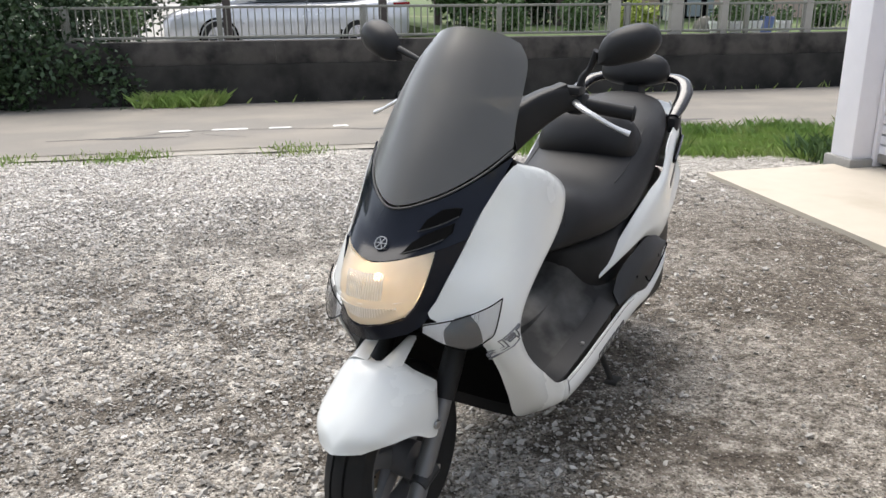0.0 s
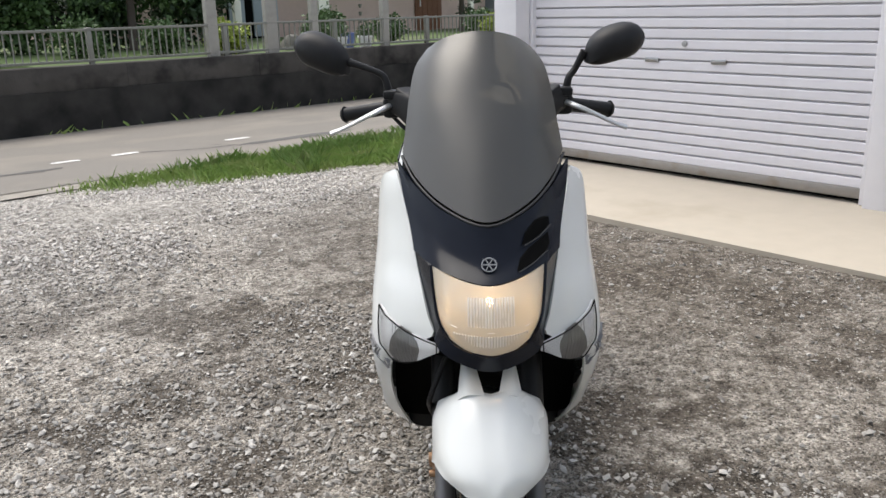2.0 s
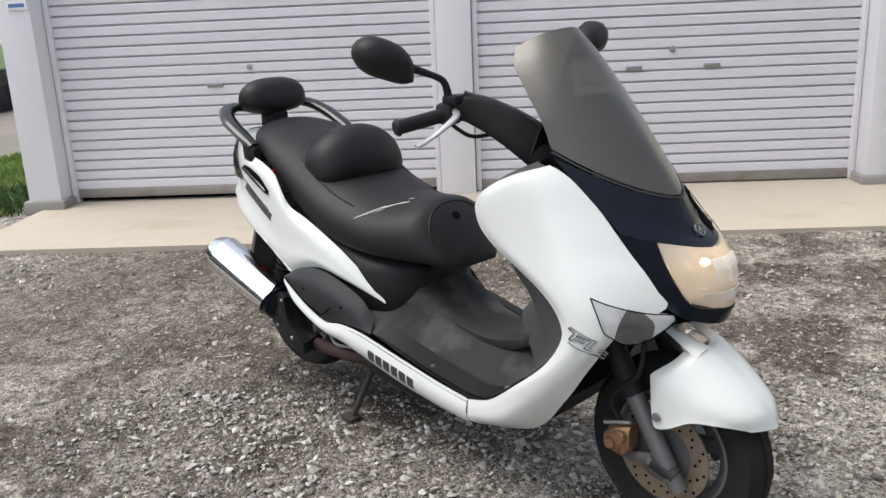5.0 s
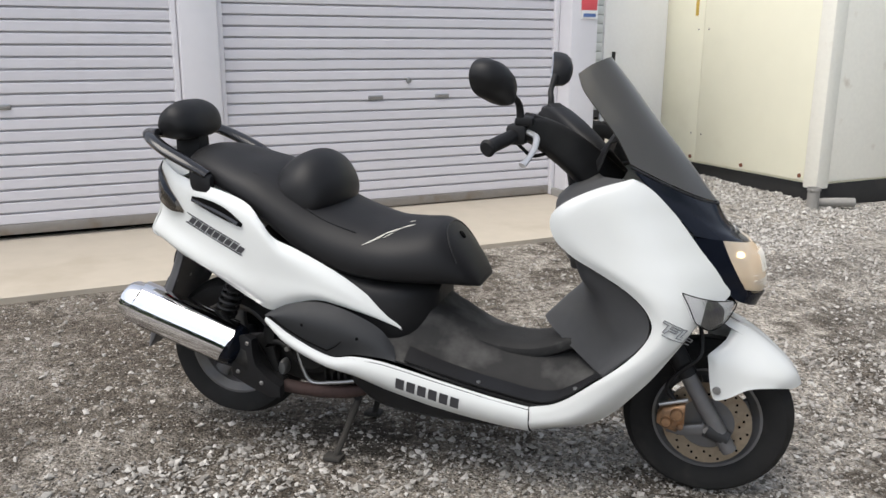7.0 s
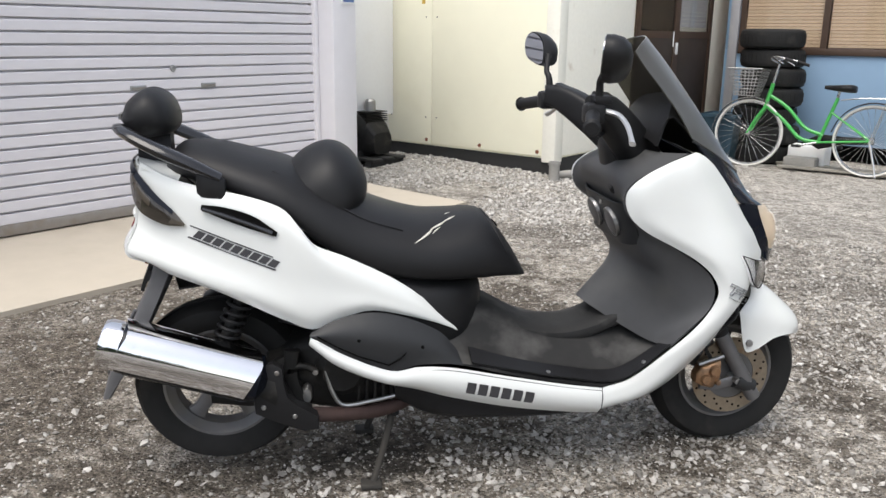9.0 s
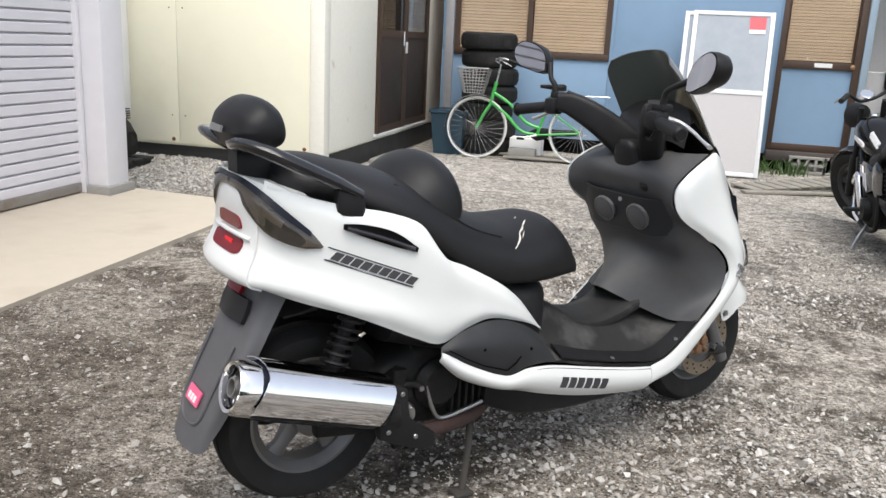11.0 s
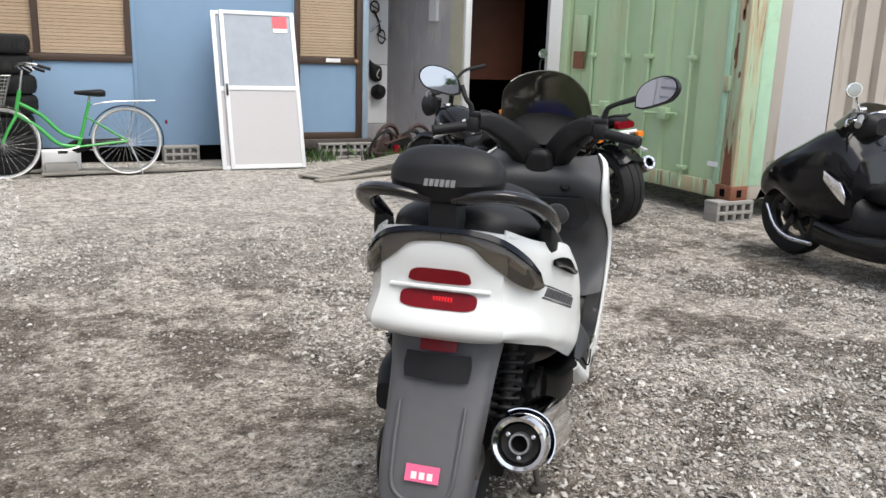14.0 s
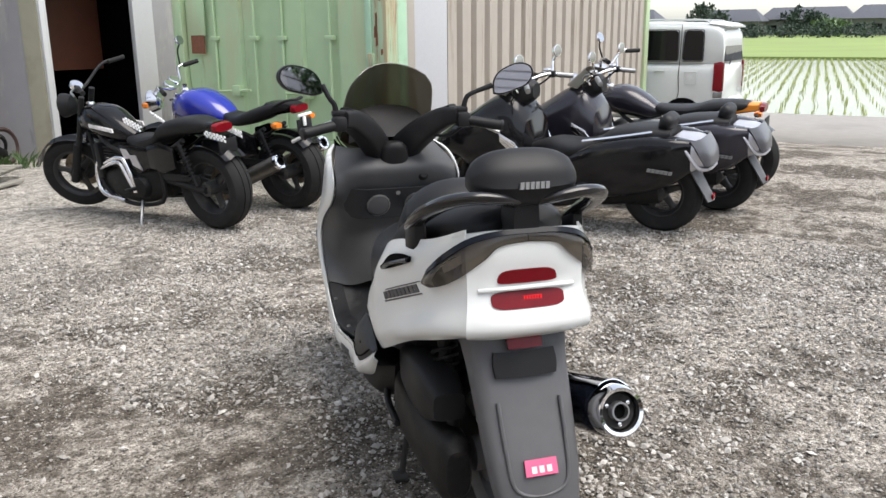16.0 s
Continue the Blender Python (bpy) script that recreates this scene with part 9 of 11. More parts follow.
# ---- green bicycle ----
def bicycle():
    GREEN = material("bright_green_frame", (0.05, 0.36, 0.07), 0.3, vary=0.08, coat=0.4)
    PALE_TYRE = material("pale_bicycle_tyre", (0.66, 0.65, 0.62), 0.7, vary=0.1, dirt=(0.42, 0.40, 0.37), dirt_scale=8)
    ALLOY = material("bicycle_alloy", (0.6, 0.6, 0.6), 0.25, 0.9, vary=0.08)
    gx, gy = 1.19, -4.43
    b = thing("bicycle", "green city bicycle with wire basket leaning on its stand", "bicycle", pose(gx, gy, gz(gx, gy), 0, 0, 4) @ pose(0, 0, 0, 4, 0, 0))
    R, wb = 0.335, 1.12
    for x in (0, wb):
        at = Matrix.Translation((x, 0, R)) @ Y_AXLE
        w = part("wheel", lathe([(R - 0.035, -0.013), (R - 0.018, -0.014), (R - 0.018, 0.014), (R - 0.035, 0.013)], 48, at, closed=True), ALLOY, b)
        part("tyre", lathe([(R - 0.020, 0.014), (R - 0.008, 0.019), (R, 0.0), (R - 0.008, -0.019), (R - 0.020, -0.014)], 48, at, closed=True), PALE_TYRE, w, "pale grey tyre")
        part("hub", lathe([(0.01, -0.05), (0.025, -0.03), (0.02, 0), (0.025, 0.03), (0.01, 0.05)], 16, at), ALLOY, w)
        sp = Geo()
        for k in range(28):
            a = 2 * math.pi * k / 28
            sp.join(tube([(x + 0.02 * math.cos(a + 1.2), 0.028 * (-1) ** k, R + 0.02 * math.sin(a + 1.2)), (x + (R - 0.03) * math.cos(a), 0, R + (R - 0.03) * math.sin(a))], 0.0017, 4))
        part("spokes", sp, ALLOY, w)
        a0, a1 = (radians(10), radians(190)) if x == 0 else (radians(-5), radians(120))
        part("mudguard", loft([[(x + (R + 0.022) * math.cos(a), yy, R + (R + 0.022 - (0.012 if yy else 0)) * math.sin(a)) for a in np.linspace(a0, a1, 9)] for yy in (-0.026, 0, 0.026)], 24, 7, 0.002), BLACK_PLASTIC if x == 0 else ALLOY, b, "black rear mudguard" if x == 0 else "chrome front mudguard")
    hx, hz = wb - 0.17, 0.80
    part("frame_tube", tube([(hx + 0.015, 0, hz - 0.08), (hx - 0.18, 0, 0.60), (hx - 0.36, 0, 0.42), (0.42, 0, 0.36)], 0.018, 10), GREEN, b)
    part("frame_tube", tube([(hx + 0.04, 0, hz - 0.18), (hx - 0.15, 0, 0.48), (hx - 0.32, 0, 0.32), (0.46, 0, 0.29)], 0.019, 10), GREEN, b)
    part("seat_tube", tube([(0.46, 0, 0.28), (0.36, 0, 0.62), (0.33, 0, 0.72)], 0.017, 10), GREEN, b)
    for y in (-0.05, 0.05):
        part("chain_stay", tube([(0.46, y * 0.5, 0.29), (0, y * 1.2, R)], 0.010, 8), GREEN, b)
        part("seat_stay", tube([(0.37, y * 0.4, 0.58), (0, y * 1.2, R)], 0.008, 8), GREEN, b)
        part("fork_leg", tube([(hx + 0.04, y * 0.6, hz - 0.22), (hx + 0.10, y, 0.48), (wb, y * 1.1, R)], [0.014, 0.012, 0.009], 10), GREEN, b)
        part("rack_stay", tube([(0.0, y * 1.3, R), (-0.10, y * 1.6, 0.72)], 0.004, 6), ALLOY, b)
        part("rack_rail", tube([(0.30, y * 0.8, 0.70), (0.10, y * 1.4, 0.725), (-0.28, y * 1.4, 0.735)], 0.005, 6), ALLOY, b)
        part("crank", tube([(0.46, y * 1.3, 0.29), (0.46 + 0.16 * (1 if y > 0 else -1), y * 1.5, 0.25)], 0.011, 8), ALLOY, b)
        part("pedal", box(0.42 + 0.16 * (1 if y > 0 else -1), y * 2.9 - 0.04, 0.235, 0.50 + 0.16 * (1 if y > 0 else -1), y * 2.9 + 0.04, 0.26, 0.006), BLACK_PLASTIC, b)
    part("head_tube", tube([(hx + 0.04, 0, hz - 0.22), (hx - 0.015, 0, hz + 0.03)], 0.020, 10), GREEN, b)
    part("stem", tube([(hx - 0.01, 0, hz), (hx - 0.05, 0, 1.02)], 0.012, 10), ALLOY, b)
    hb = part("handlebar", tube([(hx - 0.24, -0.27, 1.03), (hx - 0.10, -0.25, 1.07), (hx + 0.0, -0.14, 1.06), (hx - 0.03, 0, 1.03), (hx + 0.0, 0.14, 1.06), (hx - 0.10, 0.25, 1.07), (hx - 0.24, 0.27, 1.03)], 0.011, 10), ALLOY, b)
    for y in (-1, 1):
        part("grip", tube([(hx - 0.16, y * 0.262, 1.055), (hx - 0.27, y * 0.274, 1.02)], 0.016, 10), BLACK_PLASTIC, hb)
        part("lever", tube([(hx - 0.06, y * 0.21, 1.06), (hx - 0.14, y * 0.235, 1.01)], 0.006, 8), ALLOY, hb)
    part("saddle_post", tube([(0.34, 0, 0.68), (0.325, 0, 0.78)], 0.013, 10), ALLOY, b)
    part("saddle", smooth_hull([(0.18, 0.775, 0.83, 0.05), (0.22, 0.77, 0.845, 0.105), (0.30, 0.775, 0.84, 0.10), (0.38, 0.785, 0.835, 0.04), (0.46, 0.795, 0.83, 0.02)], 16, 18, 2.5), SEAT_VINYL, b, "black saddle")
    ring = Geo()
    x0, x1 = hx + 0.06, hx + 0.40
    for k, z in enumerate(np.linspace(0.70, 0.96, 9)):
        g = 0.6 + 0.4 * k / 8
        cx, hw, hl = (x0 + x1) / 2, 0.17 * g, 0.17 * g
        pts = [(cx - hl, -hw, z), (cx + hl, -hw, z), (cx + hl, hw, z), (cx - hl, hw, z), (cx - hl, -hw, z)]
        for p, q in zip(pts[:-1], pts[1:]):
            ring.join(tube([p, q], 0.0028 if k < 8 else 0.005, 5))
    for a in np.linspace(-1, 1, 9):
        for s in (-1, 1):
            cx = (x0 + x1) / 2
            ring.join(tube([(cx + a * 0.17 * 0.6, s * 0.17 * 0.6, 0.70), (cx + a * 0.17, s * 0.17, 0.96)], 0.0024, 5))
            ring.join(tube([(cx + s * 0.17 * 0.6, a * 0.17 * 0.6, 0.70), (cx + s * 0.17, a * 0.17, 0.96)], 0.0024, 5))
        ring.join(tube([(cx + a * 0.10, -0.10, 0.70), (cx + a * 0.10, 0.10, 0.70)], 0.0024, 5))
    part("basket", ring, DULL_STEEL, b, "wire front basket")
    part("chain_case", hull([(-0.02, R - 0.03, R + 0.03, 0.012, -0.07), (0.25, 0.28, 0.36, 0.014, -0.07), (0.46, 0.22, 0.37, 0.016, -0.07), (0.55, 0.27, 0.32, 0.012, -0.07)], 14, 2.5), BLACK_PLASTIC, b)
    part("rear_reflector", box(-0.40, -0.03, 0.50, -0.385, 0.03, 0.54, 0.005), RED_LENS, b)
    part("bike_stand", tube([(0.0, 0.09, R), (-0.06, 0.13, 0.16), (-0.10, 0.17, 0.01)], 0.008, 8), ALLOY, b)


bicycle()

# ---- by the sheds ----
_t0 = None
for k in range(7):
    z = gz(2.3, -4.8) + k * 0.193
    if _t0 is None:
        _t0 = thing("car_tyre", "worn black car tyre in a leaning stack", "tyre", pose(2.30, -4.86, z, 0, 0, 0), group="stack of tyres")
        part("carcass", lathe([(0.19, 0.015), (0.215, 0.0), (0.27, 0.0), (0.305, 0.02), (0.315, 0.055), (0.315, 0.135), (0.305, 0.17), (0.27, 0.19), (0.215, 0.19), (0.19, 0.175), (0.205, 0.10)], 40, closed=True), RUBBER, _t0)
        tr = Geo()
        for q in range(40):
            tr.join(box(0.308, -0.012, 0.05, 0.3185, 0.012, 0.14).moved(Matrix.Rotation(2 * math.pi * q / 40, 4, "Z")))
        part("tread", tr, RUBBER, _t0)
    else:
        copy_thing(_t0, pose(2.30 + random.Random(k).uniform(-0.03, 0.03), -4.86 + random.Random(k + 9).uniform(-0.02, 0.02), z, 0, 0, 37 * k))
jk = thing("scrap_engine", "grimy old engine on a pallet in the gap by the cabin", "scrap", pose(4.92, -1.62, gz(4.9, -1.6)))
part("block", smooth_hull([(-0.16, 0.10, 0.30, 0.12), (-0.05, 0.08, 0.42, 0.16), (0.10, 0.08, 0.40, 0.15), (0.18, 0.12, 0.28, 0.10)], 10, 16, 4), ENGINE, jk)
for q in range(5):
    part("cooling_fin", box(-0.08, -0.15, 0.40 + q * 0.02, 0.10, 0.13, 0.408 + q * 0.02, 0.002), ENGINE, jk)
part("cap", lathe([(0.05, 0.0), (0.05, 0.10), (0.03, 0.12), (0.001, 0.12)], 16, pose(0.02, -0.02, 0.48)), DULL_STEEL, jk)
for q in range(3):
    part("pallet_board", box(-0.25, -0.22 + q * 0.16, 0.05, 0.25, -0.10 + q * 0.16, 0.075, 0.004), SKID, jk)
part("pallet_foot", box(-0.22, -0.22, 0.0, -0.14, 0.22, 0.05), SKID, jk)
part("pallet_foot", box(0.14, -0.22, 0.0, 0.22, 0.22, 0.05), SKID, jk)
copy_thing(_t0, pose(4.98, -1.30, gz(5, -1.3) + 0.19, 80, 0, 60) @ pose(0, 0, 0))
TEAL = material("dark_teal_plastic", (0.02, 0.05, 0.075), 0.5, vary=0.15, bump=0.1)
bn = thing("plastic_bin", "dark teal plastic bin beside the tyres", "bin", pose(2.66, -4.60, gz(2.6, -4.6)))
part("bin_body", skin([[(sx * w, sy * w, z) for sx, sy in ((-1, -1), (1, -1), (1, 1), (-1, 1))] for w, z in ((0.15, 0.0), (0.19, 0.46), (0.20, 0.46), (0.20, 0.49), (0.185, 0.49), (0.145, 0.02))]), TEAL, bn)
part("bin_rim", box(-0.205, -0.205, 0.455, 0.205, 0.205, 0.475, 0.004), TEAL, bn)
single("polystyrene_box", box(1.62, -4.86, gz(1.7, -4.7), 1.98, -4.62, gz(1.7, -4.7) + 0.22, 0.015), WHITE_LABEL, "white foam box standing behind the bicycle", "box")
single("concrete_block", box(1.66, -4.60, gz(1.7, -4.5), 1.96, -4.44, gz(1.7, -4.5) + 0.12, 0.012), BLOCK, "grey concrete block behind the bicycle", "concrete block")


FROSTED = glass("insect_mesh", (0.88, 0.92, 0.95), 0.5, 0.2, (0.50, 0.53, 0.57))


def screen_doors():
    ang = math.degrees(math.atan2(0.52, 1.66))
    d = thing("sliding_doors", "pair of white aluminium sliding doors leaning on the blue wall", "door", pose(0.24, -4.49, gz(0.2, -4.5), 0, 0, 180 - 2) @ pose(0, 0, 0, -ang, 0, 0))
    H, Wd = 1.745, 0.82
    for k, (dx, dy) in enumerate(((0.0, 0.0), (0.085, -0.035))):
        lf = part("door_leaf", box(dx, dy - 0.014, 0.0, dx + 0.045, dy + 0.014, H, 0.004), ALU_WHITE, d, "white framed leaf, glass above and panel below")
        part("stile", box(dx + Wd - 0.045, dy - 0.014, 0, dx + Wd, dy + 0.014, H, 0.004), ALU_WHITE, lf)
        for z, h in ((0.0, 0.045), (0.86, 0.05), (H - 0.045, 0.045)):
            part("cross_rail", box(dx + 0.045, dy - 0.013, z, dx + Wd - 0.045, dy + 0.013, z + h, 0.004), ALU_WHITE, lf)
        part("lower_panel", box(dx + 0.045, dy - 0.004, 0.045, dx + Wd - 0.045, dy + 0.004, 0.86), DOOR_PANEL, lf)
        part("pane", box(dx + 0.045, dy - 0.003, 0.91, dx + Wd - 0.045, dy + 0.003, H - 0.045), FROSTED, lf)
    part("latch", box(0.095, -0.069, 0.80, 0.117, -0.049, 0.93, 0.004), BLACK_PLASTIC, d)
    part("red_label", box(0.66, -0.045, 1.56, 0.82, -0.041, 1.69), RED_LABEL, d, "red sticker on the glass")
    part("white_label", box(0.66, -0.045, 1.515, 0.82, -0.041, 1.557), WHITE_LABEL, d)


screen_doors()
PLANK = material("grey_weathered_plank", (0.25, 0.235, 0.205), 0.85, vary=0.25, grain=14, bump=0.3, fine=90)
for k, (x, y, L, w, rz) in enumerate(((-0.42, -3.30, 1.35, 0.10, -158), (-0.2, -4.55, 1.9, 0.10, 2), (0.9, -4.62, 1.6, 0.09, -3), (0.7, -4.50, 1.3, 0.06, 5))):
    single("plank", box(0, -w / 2, 0, L, w / 2, 0.025, 0.004), PLANK, "weathered grey plank lying on the gravel", "plank", pose(x, y, gz(x, y) + 0.006 + 0.004 * k, 0, 0, rz), "planks on the ground")

db = thing("duckboard", "weathered slatted duckboard lying on the gravel by the shed", "duckboard", pose(-0.42, -3.50, gz(-0.5, -3.6) + 0.006, 0, -2.5, -150))
for w in (-0.14, 0.14):
    part("bearer", box(0.0, w - 0.02, 0.0, 1.72, w + 0.02, 0.022, 0.003), PLANK, db)
for k in range(13):
    part("slat", box(0.01 + k * 0.131, -0.18, 0.0225, 0.112 + k * 0.131, 0.18, 0.038, 0.003), PLANK, db)

# scrap hung on the pale board and lying below it
a = thing("pedal_crank", "black bicycle crank with pedals hanging on the pale board", "scrap", pose(-2.20, -6.30, 1.43))
part("crank", tube([(0.015, 0.02, 0.33), (-0.06, 0.02, 0.18), (-0.075, 0.03, 0.04)], 0.014, 8), BLACK_PLASTIC, a)
part("crank", tube([(-0.09, 0.02, 0.20), (0.01, 0.025, 0.10), (0.055, 0.03, 0.06)], 0.013, 8), DULL_STEEL, a)
for cx, cz, r, tilt in ((-0.095, -0.01, 0.085, 35), (0.01, 0.37, 0.075, 20)):
    part("toe_ring", lathe([(r, -0.008), (r + 0.014, 0), (r, 0.008), (r - 0.012, 0)], 24, pose(cx, 0.04, cz, 90, 0, 0) @ pose(0, 0, 0, 0, tilt, 0), closed=True), BLACK_PLASTIC, a)
    part("toe_bar", tube([(cx - r * 0.8, 0.04, cz - r * 0.4), (cx + r * 0.8, 0.04, cz + r * 0.4)], 0.010, 8), BLACK_PLASTIC, a)
a = thing("shoulder_bag", "limp black bag hanging on the pale board", "bag", pose(-2.22, -6.265, 0.935))
part("bag_body", smooth_hull([(-0.085, -0.06, 0.05, 0.02), (-0.06, -0.10, 0.10, 0.05), (0.01, -0.11, 0.12, 0.06), (0.07, -0.08, 0.16, 0.04), (0.09, -0.02, 0.20, 0.015)], 14, 18, 2.6), BLACK_PLASTIC, a)
part("strap", tube([(-0.03, 0.062, 0.06), (0.01, 0.066, -0.02), (-0.02, 0.064, -0.06)], 0.007, 8), WHITE_DECAL, a, "pale strap")
a = thing("helmet_shell", "black helmet hanging under the bag on the pale board", "helmet", pose(-2.25, -6.235, 0.69))
part("shell", lathe([(0.001, 0.10), (0.06, 0.09), (0.098, 0.03), (0.10, -0.04), (0.085, -0.06), (0.08, -0.03), (0.08, 0.02), (0.001, 0.08)], 24, pose(0, 0, 0, -70, 0, 15)), BLACK_PLASTIC, a)
part("lining", lathe([(0.001, -0.02), (0.06, -0.025), (0.078, -0.045)], 20, pose(0, 0, 0, -70, 0, 15)), LAMP_BOWL, a)
sc = thing("bicycle_wreck", "rusty bicycle frame lying among weeds", "scrap", pose(-2.02, -4.98, gz(-2, -4.9), 0, 0, 20))
for p, q in (((-0.3, 0, 0.05), (0.2, 0, 0.38)), ((0.2, 0, 0.38), (0.45, 0.05, 0.1)), ((-0.3, 0, 0.05), (0.45, 0.05, 0.1)), ((-0.1, 0.1, 0.3), (0.3, 0.08, 0.2))):
    part("tube", tube([p, q], 0.016, 8), RUST_PIPE, sc)
for wx, wy, r, turn, mat_ in ((0.15, -0.06, 0.21, 80, RUST_PIPE), (-0.12, 0.06, 0.18, 72, RUBBER), (-0.32, 0.02, 0.20, 95, RUST_PIPE), (0.34, 0.05, 0.19, 65, RUBBER)):
    part("wheel_ring", lathe([(r - 0.01, -0.020), (r + 0.016, 0), (r - 0.01, 0.020), (r - 0.035, 0)], 28, pose(wx, wy, r + 0.01, turn, 0, 25 * wx), closed=True), mat_, sc)
part("red_guard", box(0.10, 0.10, 0.01, 0.19, 0.13, 0.19, 0.008), RED_LENS, sc, "dull red plastic guard")
part("chain_guard", smooth_hull([(-0.28, 0.10, 0.18, 0.01, 0.09), (-0.05, 0.16, 0.28, 0.012, 0.08), (0.22, 0.12, 0.20, 0.01, 0.09)], 10, 12, 2.5), ENGINE, sc)
part("engine_lump", smooth_hull([(-0.40, 0.0, 0.14, 0.08, -0.10), (-0.22, 0.0, 0.30, 0.13, -0.10), (0.08, 0.0, 0.26, 0.14, -0.12), (0.30, 0.0, 0.20, 0.10, -0.10), (0.44, 0.0, 0.08, 0.05, -0.10)], 14, 16, 2.6), RUST_PIPE, sc, "rusty lump of scrap")


# ---- leaves and grass ----
def leaves(blobs, count, size, seed, droop=0.3):
    """Many small bent leaves through and round some ragged clumps."""
    rng = np.random.default_rng(seed)
    b = np.array(blobs, float)
    vol = b[:, 3] * b[:, 4] * b[:, 5]
    pick = rng.choice(len(b), count, p=vol / vol.sum())
    d = rng.normal(size=(count, 3))
    d /= np.linalg.norm(d, axis=1, keepdims=True)
    c = b[pick, :3] + d * b[pick, 3:6] * (rng.random((count, 1)) ** 0.35) * rng.uniform(0.8, 1.15, (count, 1))
    u = rng.normal(size=(count, 3)) + d * 0.4 - (0, 0, droop)
    u /= np.linalg.norm(u, axis=1, keepdims=True)
    w = np.cross(u, rng.normal(size=(count, 3)))
    w /= np.linalg.norm(w, axis=1, keepdims=True)
    s = size * rng.uniform(0.6, 1.4, (count, 1))
    v = np.stack([c, c + u * s * 0.5 + w * s * 0.28, c + u * s, c + u * s * 0.5 - w * s * 0.28], 1).reshape(-1, 3)
    f = np.arange(count * 4).reshape(-1, 4)
    return Geo().add(v.tolist(), f.tolist())


def raw(name, geo, mat_, parent=None):
    me = bpy.data.meshes.new(name)
    me.from_pydata(geo.v, [], geo.f)
    me.materials.append(mat_)
    ob = new(name, me)
    ob.parent = parent
    return ob


def clumps(cx, cy, cz, rx, ry, rz, n, r, seed):
    rng = random.Random(seed)
    out = []
    for _ in range(n):
        a, e, q = rng.uniform(0, 6.28), rng.uniform(-1, 1), rng.random() ** 0.5
        k = r * rng.uniform(0.6, 1.3)
        h = math.sqrt(max(0, 1 - e * e))
        out.append((cx + rx * q * h * math.cos(a), cy + ry * q * h * math.sin(a), cz + rz * q * e, k, k, k * 0.8))
    return out


def tree(x, y, z, height, spread, n, size, mat_, seed, label, trunk=0.09):
    t = thing("tree", label, "tree", pose(x, y, z), group="garden trees")
    rng = random.Random(seed)
    part("trunk", tube([(0, 0, -0.1), (0.05, 0.02, height * 0.3), (-0.03, 0.04, height * 0.7)], [trunk, trunk * 0.8, trunk * 0.4], 10), BARK, t)
    for k in range(5):
        a = rng.uniform(0, 6.28)
        part("limb", tube([(0, 0, height * (0.25 + 0.08 * k)), (0.3 * spread * math.cos(a), 0.3 * spread * math.sin(a), height * (0.45 + 0.08 * k)), (0.7 * spread * math.cos(a), 0.7 * spread * math.sin(a), height * (0.6 + 0.06 * k))], [trunk * 0.5, trunk * 0.35, trunk * 0.12], 7), BARK, t)
    raw("crown", leaves(clumps(0, 0, height * 0.62, spread, spread, height * 0.42, 26, spread * 0.30, seed), n, size, seed), mat_, t)
    return t


def shrub(name, label, blobs, n, size, mat_, seed, category="shrub", group=""):
    x, y = blobs[0][0], blobs[0][1]
    t = thing(name, label, category, pose(x, y, blobs[0][2] - blobs[0][5]), group)
    rel = [(a - x, b - y, c - (blobs[0][2] - blobs[0][5]), d, e, f) for a, b, c, d, e, f in blobs]
    for k in range(4):
        part("stem", tube([(0.05 * k - 0.08, 0.03 * k, -0.05), (0.12 * k - 0.2, 0.05 * k, blobs[0][5] * 0.9)], [0.015, 0.006], 6), BARK, t)
    raw("foliage", leaves(rel, n, size, seed), mat_, t)
    return t


TER = ZT - 0.06
_h = clumps(-3.9, 13.0, 1.1, 2.0, 0.8, 1.7, 60, 0.55, 5) + clumps(-3.2, 12.4, 0.2, 1.35, 0.35, 0.6, 24, 0.35, 6)
shrub("hedge", "large dark unkempt hedge hanging over the wall", [(-3.6, 12.9, 0.5, 0.9, 0.6, 0.8)] + _h, 26000, 0.085, LEAF_DARK, 7, "hedge")
shrub("hedge", "large dark unkempt hedge hanging over the wall", [(-7.6, 13.2, 0.6, 1.0, 0.8, 0.9)] + clumps(-7.6, 13.2, 1.2, 2.2, 0.9, 1.7, 40, 0.7, 8), 12000, 0.10, LEAF_DARK, 9, "hedge")


def blades(points, seed, lo, hi, lean=0.5, w=0.006):
    rng = np.random.default_rng(seed)
    v, f = [], []
    for x, y, z in points:
        h, a = rng.uniform(lo, hi), rng.uniform(0, 6.28)
        dx, dy = math.cos(a), math.sin(a)
        k = rng.uniform(0.1, lean) * h
        n = len(v)
        v += [(x - dy * w, y + dx * w, z - 0.01), (x + dy * w, y - dx * w, z - 0.01), (x + dx * k * 0.4 + dy * w * 0.7, y + dy * k * 0.4 - dx * w * 0.7, z + h * 0.6), (x + dx * k, y + dy * k, z + h)]
        f += [(n, n + 1, n + 2), (n, n + 2, n + 3)]
    return Geo().add(v, f)


